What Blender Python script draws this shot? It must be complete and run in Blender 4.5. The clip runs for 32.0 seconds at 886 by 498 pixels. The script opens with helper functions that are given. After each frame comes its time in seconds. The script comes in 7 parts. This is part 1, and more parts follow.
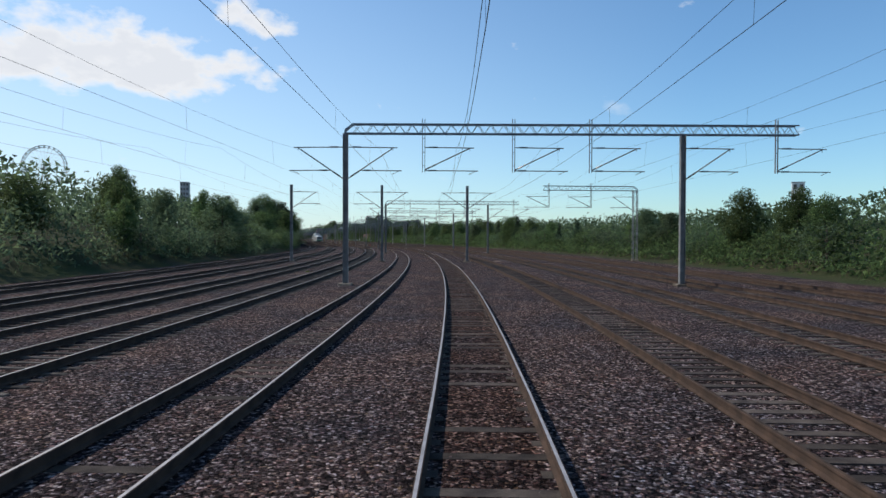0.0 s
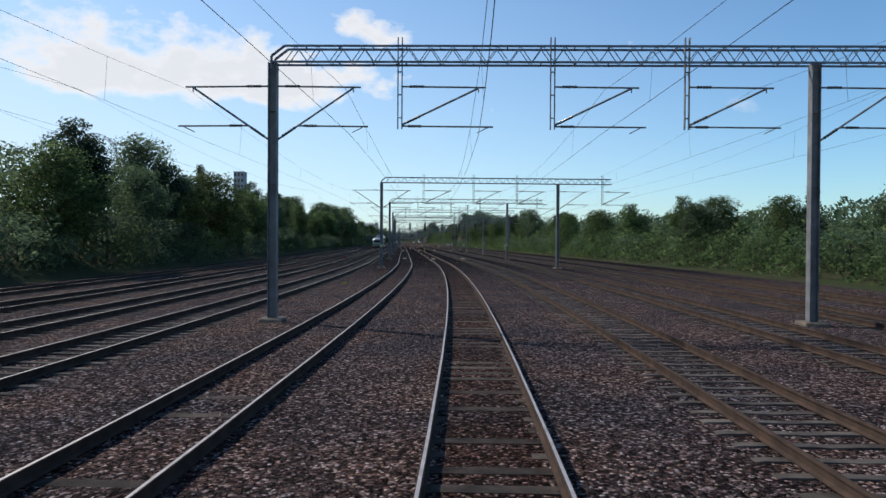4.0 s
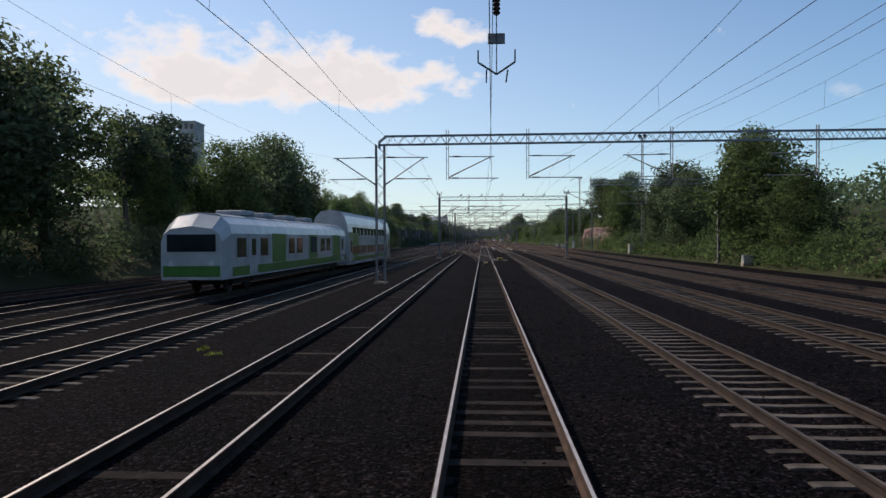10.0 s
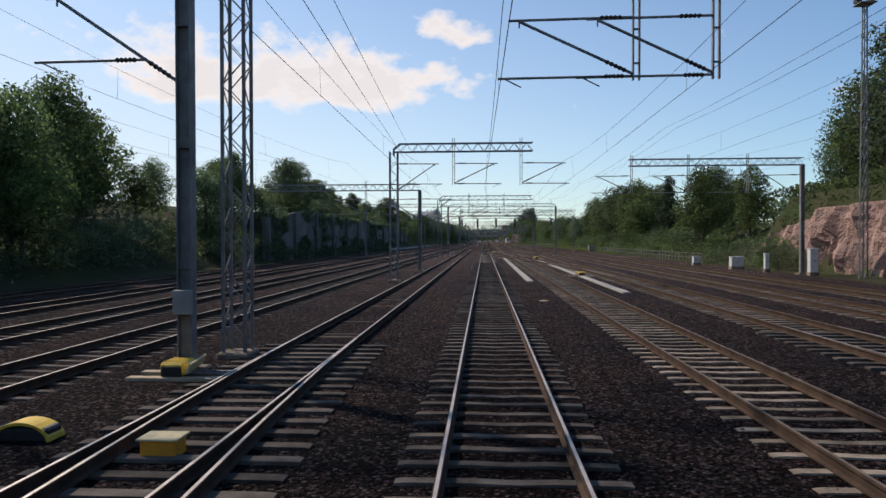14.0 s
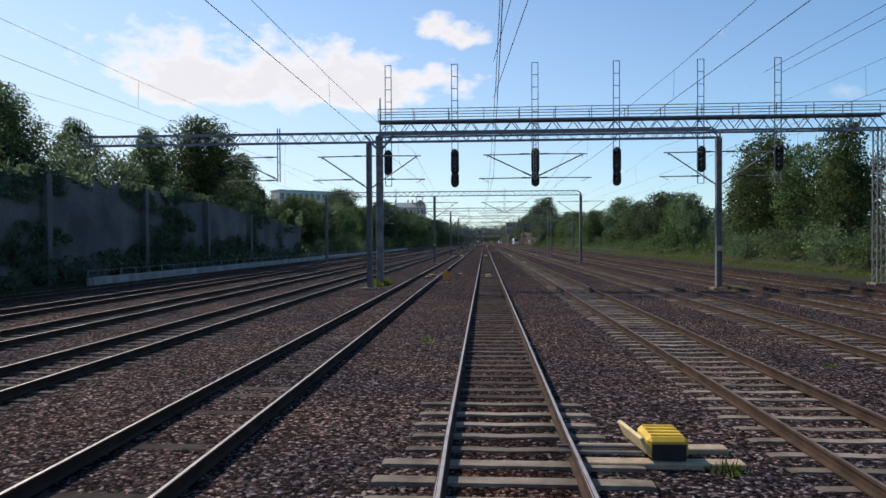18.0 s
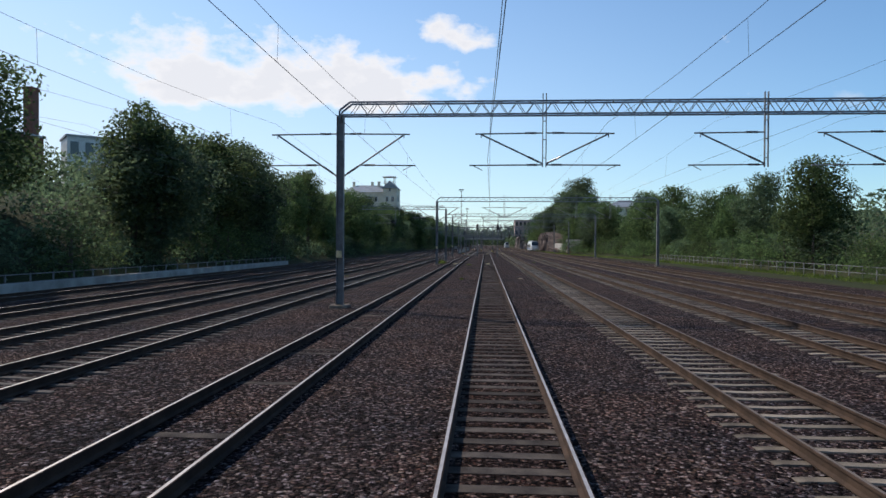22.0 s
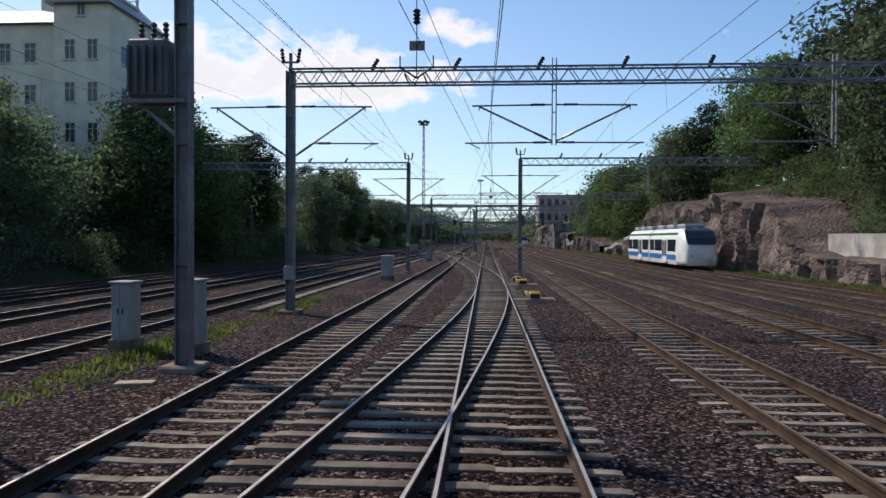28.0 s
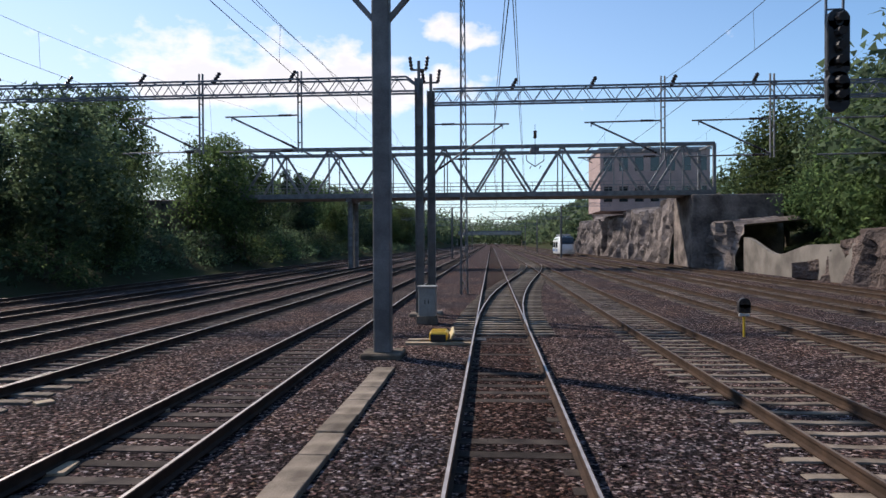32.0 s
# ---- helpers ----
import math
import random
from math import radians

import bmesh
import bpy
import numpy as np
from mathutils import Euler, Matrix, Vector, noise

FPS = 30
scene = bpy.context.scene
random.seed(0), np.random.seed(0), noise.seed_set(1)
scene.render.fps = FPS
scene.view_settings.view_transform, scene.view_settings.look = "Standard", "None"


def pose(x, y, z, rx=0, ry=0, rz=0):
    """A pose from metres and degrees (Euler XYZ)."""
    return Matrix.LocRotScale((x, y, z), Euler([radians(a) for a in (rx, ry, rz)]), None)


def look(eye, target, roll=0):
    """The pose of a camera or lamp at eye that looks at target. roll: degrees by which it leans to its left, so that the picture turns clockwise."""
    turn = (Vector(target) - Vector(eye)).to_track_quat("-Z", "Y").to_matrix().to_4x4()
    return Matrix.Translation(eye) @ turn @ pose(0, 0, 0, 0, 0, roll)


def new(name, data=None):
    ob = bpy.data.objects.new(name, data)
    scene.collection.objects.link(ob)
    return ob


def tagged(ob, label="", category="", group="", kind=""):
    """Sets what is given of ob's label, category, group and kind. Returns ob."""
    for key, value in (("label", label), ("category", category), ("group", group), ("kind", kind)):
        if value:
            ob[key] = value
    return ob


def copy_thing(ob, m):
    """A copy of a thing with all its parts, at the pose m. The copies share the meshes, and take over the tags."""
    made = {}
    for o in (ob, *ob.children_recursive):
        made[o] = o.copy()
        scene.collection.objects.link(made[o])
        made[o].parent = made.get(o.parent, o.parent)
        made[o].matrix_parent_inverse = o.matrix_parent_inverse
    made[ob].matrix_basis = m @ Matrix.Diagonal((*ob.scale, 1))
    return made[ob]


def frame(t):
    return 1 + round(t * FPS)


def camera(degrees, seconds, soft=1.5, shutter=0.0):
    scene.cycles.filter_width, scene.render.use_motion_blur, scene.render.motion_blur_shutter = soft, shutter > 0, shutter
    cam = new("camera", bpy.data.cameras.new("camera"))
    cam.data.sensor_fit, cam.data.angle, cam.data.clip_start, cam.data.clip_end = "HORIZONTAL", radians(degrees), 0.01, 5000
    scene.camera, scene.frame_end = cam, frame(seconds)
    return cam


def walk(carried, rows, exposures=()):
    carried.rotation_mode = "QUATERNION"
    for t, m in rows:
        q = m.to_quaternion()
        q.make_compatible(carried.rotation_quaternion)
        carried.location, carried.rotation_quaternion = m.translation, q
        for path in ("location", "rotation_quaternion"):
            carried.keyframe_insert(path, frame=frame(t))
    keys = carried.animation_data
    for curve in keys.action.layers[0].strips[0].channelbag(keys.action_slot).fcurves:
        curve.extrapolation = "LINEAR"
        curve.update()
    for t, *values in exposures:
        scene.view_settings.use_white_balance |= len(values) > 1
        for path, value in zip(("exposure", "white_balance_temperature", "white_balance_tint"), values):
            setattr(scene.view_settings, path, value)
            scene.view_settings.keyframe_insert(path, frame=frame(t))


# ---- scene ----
cam = camera(67.20, 32.0)
# seconds, place, then degrees: heading to the left, tilt up, lean
ROWS = [
    (0, -30.683, 29.784, 2.568, -13.099, -0.943, 0.170),
    (0.5, -25.911, 48.017, 2.568, -11.838, -0.828, 0.050),
    (1, -21.625, 65.979, 2.568, -10.566, -0.659, -0.183),
    (1.5, -17.811, 83.619, 2.568, -9.368, -0.649, -0.170),
    (2, -14.529, 100.461, 2.568, -8.173, -0.654, 0.013),
    (2.5, -11.609, 117.220, 2.568, -7.146, -0.509, 0.018),
    (4.5, -3.318, 184.144, 2.568, -2.289, -0.673, 0.537),
    (5, -2.068, 200.980, 2.568, -1.128, -0.642, 0.839),
    (5.5, -1.154, 217.755, 2.568, 0.024, -0.685, 1.300),
    (6, -0.563, 234.732, 2.568, 1.224, -0.715, 0.884),
    (6.5, -0.309, 251.694, 2.568, 2.102, -0.813, 1.071),
    (7, -0.298, 268.997, 2.568, 2.989, -0.902, 1.046),
    (7.5, -0.298, 286.807, 2.568, 3.473, -0.903, 0.424),
    (8, -0.298, 304.658, 2.568, 3.461, -0.886, -0.020),
    (8.5, -0.298, 322.402, 2.568, 3.409, -0.955, 0.001),
    (9, -0.298, 340.175, 2.568, 3.490, -0.957, 0.168),
    (9.5, -0.298, 357.431, 2.568, 3.449, -0.891, -0.131),
    (10, -0.298, 374.560, 2.568, 3.438, -0.832, -0.273),
    (10.5, -0.298, 391.333, 2.568, 3.429, -0.766, -0.253),
    (11, -0.298, 408.279, 2.568, 3.423, -0.667, -0.468),
    (11.5, -0.298, 425.121, 2.568, 3.481, -0.692, -0.616),
    (12, -0.298, 442.147, 2.568, 3.454, -0.698, -0.578),
    (12.5, -0.298, 459.313, 2.568, 3.480, -0.664, -0.201),
    (13, -0.298, 476.377, 2.568, 3.512, -0.679, 0.041),
    (13.5, -0.298, 493.190, 2.568, 3.452, -0.633, -0.206),
    (14, -0.298, 509.636, 2.568, 3.536, -0.751, -0.103),
    (14.5, -0.298, 525.980, 2.568, 3.499, -0.759, -0.073),
    (16.5, -0.298, 594.107, 2.568, 3.425, -0.618, -0.122),
    (17, -0.298, 611.913, 2.568, 3.426, -0.564, -0.340),
    (17.5, -0.298, 629.931, 2.568, 3.485, -0.576, -0.399),
    (18, -0.298, 648.199, 2.568, 3.529, -0.678, -0.278),
    (18.5, -0.298, 666.008, 2.568, 3.484, -0.711, -0.246),
    (19, -0.298, 683.402, 2.568, 3.511, -0.651, -0.204),
    (19.5, -0.298, 700.393, 2.568, 3.574, -0.633, -0.039),
    (20, -0.298, 717.164, 2.568, 3.519, -0.657, -0.043),
    (20.5, -0.298, 733.958, 2.568, 3.566, -0.633, -0.081),
    (21, -0.298, 750.624, 2.568, 3.566, -0.533, -0.051),
    (21.5, -0.298, 767.297, 2.568, 3.644, -0.455, 0.204),
    (22, -0.298, 783.866, 2.568, 3.679, -0.433, 0.341),
    (22.5, -0.298, 800.567, 2.568, 3.649, -0.488, 0.447),
    (23, -0.298, 817.674, 2.568, 3.693, -0.497, 0.398),
    (23.5, -0.298, 834.792, 2.568, 3.715, -0.444, 0.536),
    (24, -0.298, 851.972, 2.568, 3.784, -0.396, 0.531),
    (24.5, -0.298, 868.188, 2.568, 4.012, -0.258, 0.112),
    (26.5, -0.298, 934.280, 2.568, 3.618, -0.821, 0.070),
    (27, -0.298, 951.117, 2.568, 3.650, -0.945, 0.207),
    (27.5, -0.298, 967.902, 2.568, 3.706, -1.030, 0.063),
    (28, -0.298, 985.030, 2.568, 3.707, -0.869, 0.291),
    (28.5, -0.298, 1001.302, 2.568, 3.799, -0.918, 0.050),
    (29, -0.298, 1017.552, 2.568, 3.697, -1.025, 0.580),
    (29.5, -0.298, 1034.709, 2.568, 3.791, -0.932, 0.665),
    (30, -0.298, 1051.994, 2.568, 3.775, -0.899, 0.531),
    (30.5, -0.298, 1068.685, 2.568, 3.873, -0.685, -0.142),
    (31, -0.298, 1085.006, 2.568, 4.031, -0.446, -0.545),
    (31.5, -0.298, 1100.466, 2.568, 4.105, -0.428, -0.264),
    (32, -0.298, 1115.113, 2.568, 4.135, -0.539, -0.324),
]


def aimed(x, y, z, heading, tilt, lean):
    a, b = radians(heading), radians(tilt)
    return look((x, y, z), (x - math.sin(a) * math.cos(b), y + math.cos(a) * math.cos(b), z + math.sin(b)), lean)


# the picture warms a little in the dark stretch and again near the end
walk(cam, [(t, aimed(*row)) for t, *row in ROWS],
     [(0.0, 0.0, 6450, 10), (5.0, 0.0, 6500, 11), (7.5, -0.04, 7150, 17), (14.0, 0.0, 7150, 17), (18.0, 0.08, 6700, 14), (24.0, 0.05, 6550, 12), (28.0, 0.15, 6700, 15), (32.0, 0.25, 6750, 16)])

# The line: s runs along our track in metres, x to its right; it bends left up to BEND_END and is straight after it.
BEND_END, BEND = 256.06, 0.0011655


def line_at(s, x=0.0, z=0.0):
    """The pose of a place beside the track, its y axis along the rails."""
    phi = max(0.0, BEND_END - s) * BEND
    cx, cy = -(1 - math.cos(phi)) / BEND, (s if s >= BEND_END else BEND_END - math.sin(phi) / BEND)
    return Matrix.Translation((cx, cy, 0)) @ Matrix.Rotation(-phi, 4, "Z") @ Matrix.Translation((x, 0, z))


def spot(s, x=0.0, z=0.0):
    return line_at(s, x, z).translation


# ---- world and sun ----
SUN_AZ, SUN_EL = radians(56), radians(42)  # to the left of the way ahead, and above the horizon
sun_dir = Vector((-math.sin(SUN_AZ) * math.cos(SUN_EL), math.cos(SUN_AZ) * math.cos(SUN_EL), math.sin(SUN_EL)))
sun = new("sun", bpy.data.lights.new("sun", "SUN"))
sun.data.energy, sun.data.angle, sun.data.color = 4.0, radians(1.5), (1.0, 0.94, 0.84)
sun.matrix_world = look(sun_dir * 300, (0, 0, 0))

world = bpy.data.worlds.new("world")
scene.world = world
world.use_nodes = True
wn, wl = world.node_tree.nodes, world.node_tree.links
wn.clear()


def wmath(op, a, b=None, c=None, clamp=False):
    n = wn.new("ShaderNodeMath")
    n.operation, n.use_clamp = op, clamp
    for i, v in enumerate((a, b, c)):
        if v is None:
            continue
        if isinstance(v, (int, float)):
            n.inputs[i].default_value = v
        else:
            wl.new(v, n.inputs[i])
    return n.outputs[0]


sky = wn.new("ShaderNodeTexSky")
sky.sky_type, sky.sun_disc, sky.sun_elevation, sky.sun_rotation = "NISHITA", False, SUN_EL, -SUN_AZ
sky.air_density, sky.dust_density, sky.ozone_density = 1.0, 0.35, 1.9
tint = wn.new("ShaderNodeMix")
tint.data_type, tint.blend_type = "RGBA", "MULTIPLY"
tint.inputs["Factor"].default_value = 1.0
tint.inputs["B"].default_value = (0.098, 0.133, 0.153, 1)
wl.new(sky.outputs[0], tint.inputs["A"])
# fair-weather clouds: a bank low over the left of the line, and a few small ones elsewhere
coord, split = wn.new("ShaderNodeTexCoord"), wn.new("ShaderNodeSeparateXYZ")
wl.new(coord.outputs["Generated"], split.inputs[0])
azim = wmath("ARCTAN2", split.outputs[0], split.outputs[1])
elev = wmath("ARCSINE", split.outputs[2])
place = wn.new("ShaderNodeCombineXYZ")
wl.new(wmath("MULTIPLY", azim, 5.2), place.inputs[0])
wl.new(wmath("MULTIPLY", elev, 8.5), place.inputs[1])
puffs, few = wn.new("ShaderNodeTexNoise"), wn.new("ShaderNodeTexNoise")
puffs.inputs["Scale"].default_value, puffs.inputs["Detail"].default_value, puffs.inputs["Roughness"].default_value = 1.9, 10.0, 0.55
few.inputs["Scale"].default_value, few.inputs["Detail"].default_value = 0.9, 8.0
for node in (puffs, few):
    wl.new(place.outputs[0], node.inputs["Vector"])


def hump(x, centre, half):
    """1 at the centre, falling to 0 at half the width."""
    return wmath("SUBTRACT", 1.0, wmath("POWER", wmath("DIVIDE", wmath("SUBTRACT", x, centre), half), 2.0), clamp=True)


# the bank has a flat base; a single puff stands to its right
flat = wmath("MULTIPLY", wmath("SUBTRACT", elev, 0.165), 22.0, clamp=True)
bank = wmath("MULTIPLY", wmath("MULTIPLY", hump(azim, -0.30, 0.36), hump(elev, 0.224, 0.10)), flat)
bank = wmath("MAXIMUM", bank, wmath("MULTIPLY", wmath("MULTIPLY", hump(azim, -0.05, 0.085), hump(elev, 0.305, 0.042)), 0.76))
dense = wmath("ADD", wmath("MULTIPLY", bank, 0.60), wmath("MULTIPLY_ADD", puffs.outputs["Fac"], 1.6, -1.07))
small = wmath("SUBTRACT", few.outputs["Fac"], 0.665)
cover = wmath("MAXIMUM", wmath("MULTIPLY", dense, 5.0, clamp=True), wmath("MULTIPLY", small, 7.0, clamp=True))
cover = wmath("MULTIPLY", cover, wmath("MULTIPLY", wmath("SUBTRACT", elev, 0.045), 14.0, clamp=True))
white = wn.new("ShaderNodeMix")
white.data_type = "RGBA"
wl.new(wmath("MULTIPLY", cover, 0.93), white.inputs["Factor"])
haze = wn.new("ShaderNodeMix")
haze.data_type = "RGBA"
haze.inputs["B"].default_value = (0.72, 0.81, 0.87, 1)
wl.new(wmath("MULTIPLY", wmath("POWER", wmath("SUBTRACT", 1.0, wmath("DIVIDE", elev, 0.55), clamp=True), 1.25), wmath("SUBTRACT", 0.48, wmath("MULTIPLY", azim, 0.80), clamp=True)), haze.inputs["Factor"])
wl.new(tint.outputs["Result"], haze.inputs["A"])
wl.new(haze.outputs["Result"], white.inputs["A"])
lit = wn.new("ShaderNodeValToRGB")
lit.color_ramp.elements[0].position, lit.color_ramp.elements[1].position = 0.02, 0.30
lit.color_ramp.elements[0].color, lit.color_ramp.elements[1].color = (1.0, 0.99, 0.98, 1), (0.80, 0.815, 0.85, 1)
wl.new(wmath("MULTIPLY", dense, 1.0, clamp=True), lit.inputs["Fac"])
wl.new(lit.outputs["Color"], white.inputs["B"])
background = wn.new("ShaderNodeBackground")
background.inputs["Strength"].default_value = 1.0
out = wn.new("ShaderNodeOutputWorld")
wl.new(white.outputs["Result"], background.inputs[0])
wl.new(background.outputs[0], out.inputs[0])


# ---- materials ----
def material(name, base, rough=0.7, metal=0.0, second=None, scale=6.0, fine=60.0, bump=0.2, detail=6.0, island=0.0, distance=0.02, spec=0.4):
    """A surface with patches of a second colour, a fine grain, relief, and if wanted a shade of its own for each object or island."""
    m = bpy.data.materials.new(name)
    m.use_nodes = True
    n, l = m.node_tree.nodes, m.node_tree.links
    b = n["Principled BSDF"]
    b.inputs["Roughness"].default_value, b.inputs["Metallic"].default_value = rough, metal
    b.inputs["Specular IOR Level"].default_value = spec
    co = n.new("ShaderNodeTexCoord")
    big, small = n.new("ShaderNodeTexNoise"), n.new("ShaderNodeTexNoise")
    big.inputs["Scale"].default_value, big.inputs["Detail"].default_value = scale, detail
    small.inputs["Scale"].default_value, small.inputs["Detail"].default_value = fine, 4.0
    l.new(co.outputs["Object"], big.inputs["Vector"])
    l.new(co.outputs["Object"], small.inputs["Vector"])
    ramp = n.new("ShaderNodeValToRGB")
    ramp.color_ramp.elements[0].position, ramp.color_ramp.elements[1].position = 0.35, 0.65
    ramp.color_ramp.elements[0].color = (*base, 1)
    ramp.color_ramp.elements[1].color = (*(second or [c * 0.7 for c in base]), 1)
    l.new(big.outputs["Fac"], ramp.inputs["Fac"])
    mix = n.new("ShaderNodeMix")
    mix.data_type, mix.blend_type = "RGBA", "OVERLAY"
    mix.inputs["Factor"].default_value = 0.45
    l.new(ramp.outputs["Color"], mix.inputs["A"])
    l.new(small.outputs["Fac"], mix.inputs["B"])
    last = mix.outputs["Result"]
    if island:
        geo, hsv, rng = n.new("ShaderNodeNewGeometry"), n.new("ShaderNodeHueSaturation"), n.new("ShaderNodeMapRange")
        info, add = n.new("ShaderNodeObjectInfo"), n.new("ShaderNodeMath")
        add.operation = "WRAP"
        add.inputs[1].default_value, add.inputs[2].default_value = 1.0, 0.0
        summ = n.new("ShaderNodeMath")
        l.new(geo.outputs["Random Per Island"], summ.inputs[0])
        l.new(info.outputs["Random"], summ.inputs[1])
        l.new(summ.outputs[0], add.inputs[0])
        rng.inputs["To Min"].default_value, rng.inputs["To Max"].default_value = 1 - island, 1 + island
        l.new(add.outputs[0], rng.inputs["Value"])
        l.new(rng.outputs[0], hsv.inputs["Value"])
        l.new(last, hsv.inputs["Color"])
        last = hsv.outputs["Color"]
    l.new(last, b.inputs["Base Color"])
    if bump:
        bp = n.new("ShaderNodeBump")
        bp.inputs["Strength"].default_value, bp.inputs["Distance"].default_value = bump, distance
        l.new(small.outputs["Fac"], bp.inputs["Height"])
        l.new(bp.outputs[0], b.inputs["Normal"])
    return m


def ballast_material(name="ballast", grime=(1.0, 1.0, 1.0)):
    """Crushed stone: cells of mixed grey, brown and rust-red stones with dark gaps. grime: the tone of the dirt on them."""
    m = bpy.data.materials.new(name)
    m.use_nodes = True
    n, l = m.node_tree.nodes, m.node_tree.links
    b = n["Principled BSDF"]
    b.inputs["Roughness"].default_value, b.inputs["Specular IOR Level"].default_value = 0.95, 0.03
    co = n.new("ShaderNodeTexCoord")
    cell, edge, big, grass, zone = (n.new("ShaderNodeTexVoronoi"), n.new("ShaderNodeTexVoronoi"), n.new("ShaderNodeTexNoise"),
                                    n.new("ShaderNodeTexNoise"), n.new("ShaderNodeTexNoise"))
    cell.inputs["Scale"].default_value = edge.inputs["Scale"].default_value = 19.0
    edge.feature = "F1"
    cell.distance = edge.distance = "CHEBYCHEV"
    rough, scaled, moved = n.new("ShaderNodeTexNoise"), n.new("ShaderNodeVectorMath"), n.new("ShaderNodeVectorMath")
    rough.inputs["Scale"].default_value, rough.inputs["Detail"].default_value = 14.0, 2.0
    scaled.operation = "MULTIPLY"
    scaled.inputs[1].default_value = (0.09, 0.09, 0.09)
    l.new(co.outputs["Object"], rough.inputs["Vector"])
    l.new(rough.outputs["Color"], scaled.inputs[0])
    l.new(co.outputs["Object"], moved.inputs[0])
    l.new(scaled.outputs[0], moved.inputs[1])
    big.inputs["Scale"].default_value, big.inputs["Detail"].default_value = 0.35, 8.0
    zone.inputs["Scale"].default_value, zone.inputs["Detail"].default_value = 0.012, 2.0
    for node in (big, zone):
        l.new(co.outputs["Object"], node.inputs["Vector"])
    for node in (cell, edge):
        l.new(moved.outputs[0], node.inputs["Vector"])
    sep = n.new("ShaderNodeSeparateColor")
    l.new(cell.outputs["Color"], sep.inputs[0])
    ramp = n.new("ShaderNodeValToRGB")
    els = ramp.color_ramp.elements
    els[0].color, els[1].color = (0.006, 0.005, 0.005, 1), (0.25, 0.23, 0.21, 1)
    for p, c in ((0.3, (0.018, 0.014, 0.013, 1)), (0.55, (0.042, 0.033, 0.032, 1)), (0.78, (0.088, 0.066, 0.057, 1)), (0.90, (0.165, 0.140, 0.128, 1))):
        e = els.new(p)
        e.color = c
    l.new(sep.outputs[0], ramp.inputs["Fac"])
    tint = n.new("ShaderNodeValToRGB")
    tint.color_ramp.elements[0].position, tint.color_ramp.elements[1].position = 0.36, 0.66
    tint.color_ramp.elements[0].color, tint.color_ramp.elements[1].color = (0.70, 0.70, 0.77, 1), (1.22, 1.0, 0.90, 1)
    l.new(big.outputs["Fac"], tint.inputs["Fac"])
    mul = n.new("ShaderNodeMix")
    mul.data_type, mul.blend_type = "RGBA", "MULTIPLY"
    mul.inputs["Factor"].default_value = 1.0
    vary, hue, sat = n.new("ShaderNodeHueSaturation"), n.new("ShaderNodeMapRange"), n.new("ShaderNodeMapRange")
    hue.inputs["To Min"].default_value, hue.inputs["To Max"].default_value = 0.48, 0.55
    sat.inputs["To Min"].default_value, sat.inputs["To Max"].default_value = 0.35, 1.5
    l.new(sep.outputs[1], hue.inputs["Value"])
    l.new(sep.outputs[2], sat.inputs["Value"])
    l.new(hue.outputs[0], vary.inputs["Hue"])
    l.new(sat.outputs[0], vary.inputs["Saturation"])
    l.new(ramp.outputs["Color"], vary.inputs["Color"])
    l.new(vary.outputs["Color"], mul.inputs["A"])
    l.new(tint.outputs["Color"], mul.inputs["B"])
    # tone along the line: shade put into the middle stretch's stone colour, lighter before and after
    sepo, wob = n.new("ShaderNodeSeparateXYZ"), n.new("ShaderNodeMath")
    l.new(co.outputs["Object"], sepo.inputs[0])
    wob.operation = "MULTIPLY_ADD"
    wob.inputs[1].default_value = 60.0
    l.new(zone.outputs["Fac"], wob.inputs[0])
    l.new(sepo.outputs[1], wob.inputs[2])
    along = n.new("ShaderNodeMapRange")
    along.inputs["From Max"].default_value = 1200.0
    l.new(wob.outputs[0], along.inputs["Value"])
    stretch_shade = n.new("ShaderNodeValToRGB")
    fe = stretch_shade.color_ramp.elements
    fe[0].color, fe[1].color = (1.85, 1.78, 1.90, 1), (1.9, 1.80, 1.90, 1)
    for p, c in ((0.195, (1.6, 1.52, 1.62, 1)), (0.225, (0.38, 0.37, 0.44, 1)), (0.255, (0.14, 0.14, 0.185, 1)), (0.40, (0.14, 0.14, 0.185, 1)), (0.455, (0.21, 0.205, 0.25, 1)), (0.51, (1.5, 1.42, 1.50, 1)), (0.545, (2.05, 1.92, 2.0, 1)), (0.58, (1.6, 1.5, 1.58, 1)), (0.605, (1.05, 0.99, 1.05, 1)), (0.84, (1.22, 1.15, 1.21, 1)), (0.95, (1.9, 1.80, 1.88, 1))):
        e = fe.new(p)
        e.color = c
    l.new(along.outputs[0], stretch_shade.inputs["Fac"])
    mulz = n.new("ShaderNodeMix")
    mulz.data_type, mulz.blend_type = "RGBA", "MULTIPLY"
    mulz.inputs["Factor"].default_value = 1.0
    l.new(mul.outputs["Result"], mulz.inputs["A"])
    l.new(stretch_shade.outputs["Color"], mulz.inputs["B"])
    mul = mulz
    # gaps between the stones, their shade darkened into the colour
    gap = n.new("ShaderNodeMapRange")
    gap.inputs["From Min"].default_value, gap.inputs["From Max"].default_value = 0.25, 0.55
    gap.inputs["To Min"].default_value, gap.inputs["To Max"].default_value = 1.12, 0.30
    l.new(edge.outputs["Distance"], gap.inputs["Value"])
    mul2 = n.new("ShaderNodeMix")
    mul2.data_type, mul2.blend_type = "RGBA", "MULTIPLY"
    mul2.inputs["Factor"].default_value = 1.0
    l.new(mul.outputs["Result"], mul2.inputs["A"])
    l.new(gap.outputs[0], mul2.inputs["B"])
    dirt = n.new("ShaderNodeMix")
    dirt.data_type, dirt.blend_type = "RGBA", "MULTIPLY"
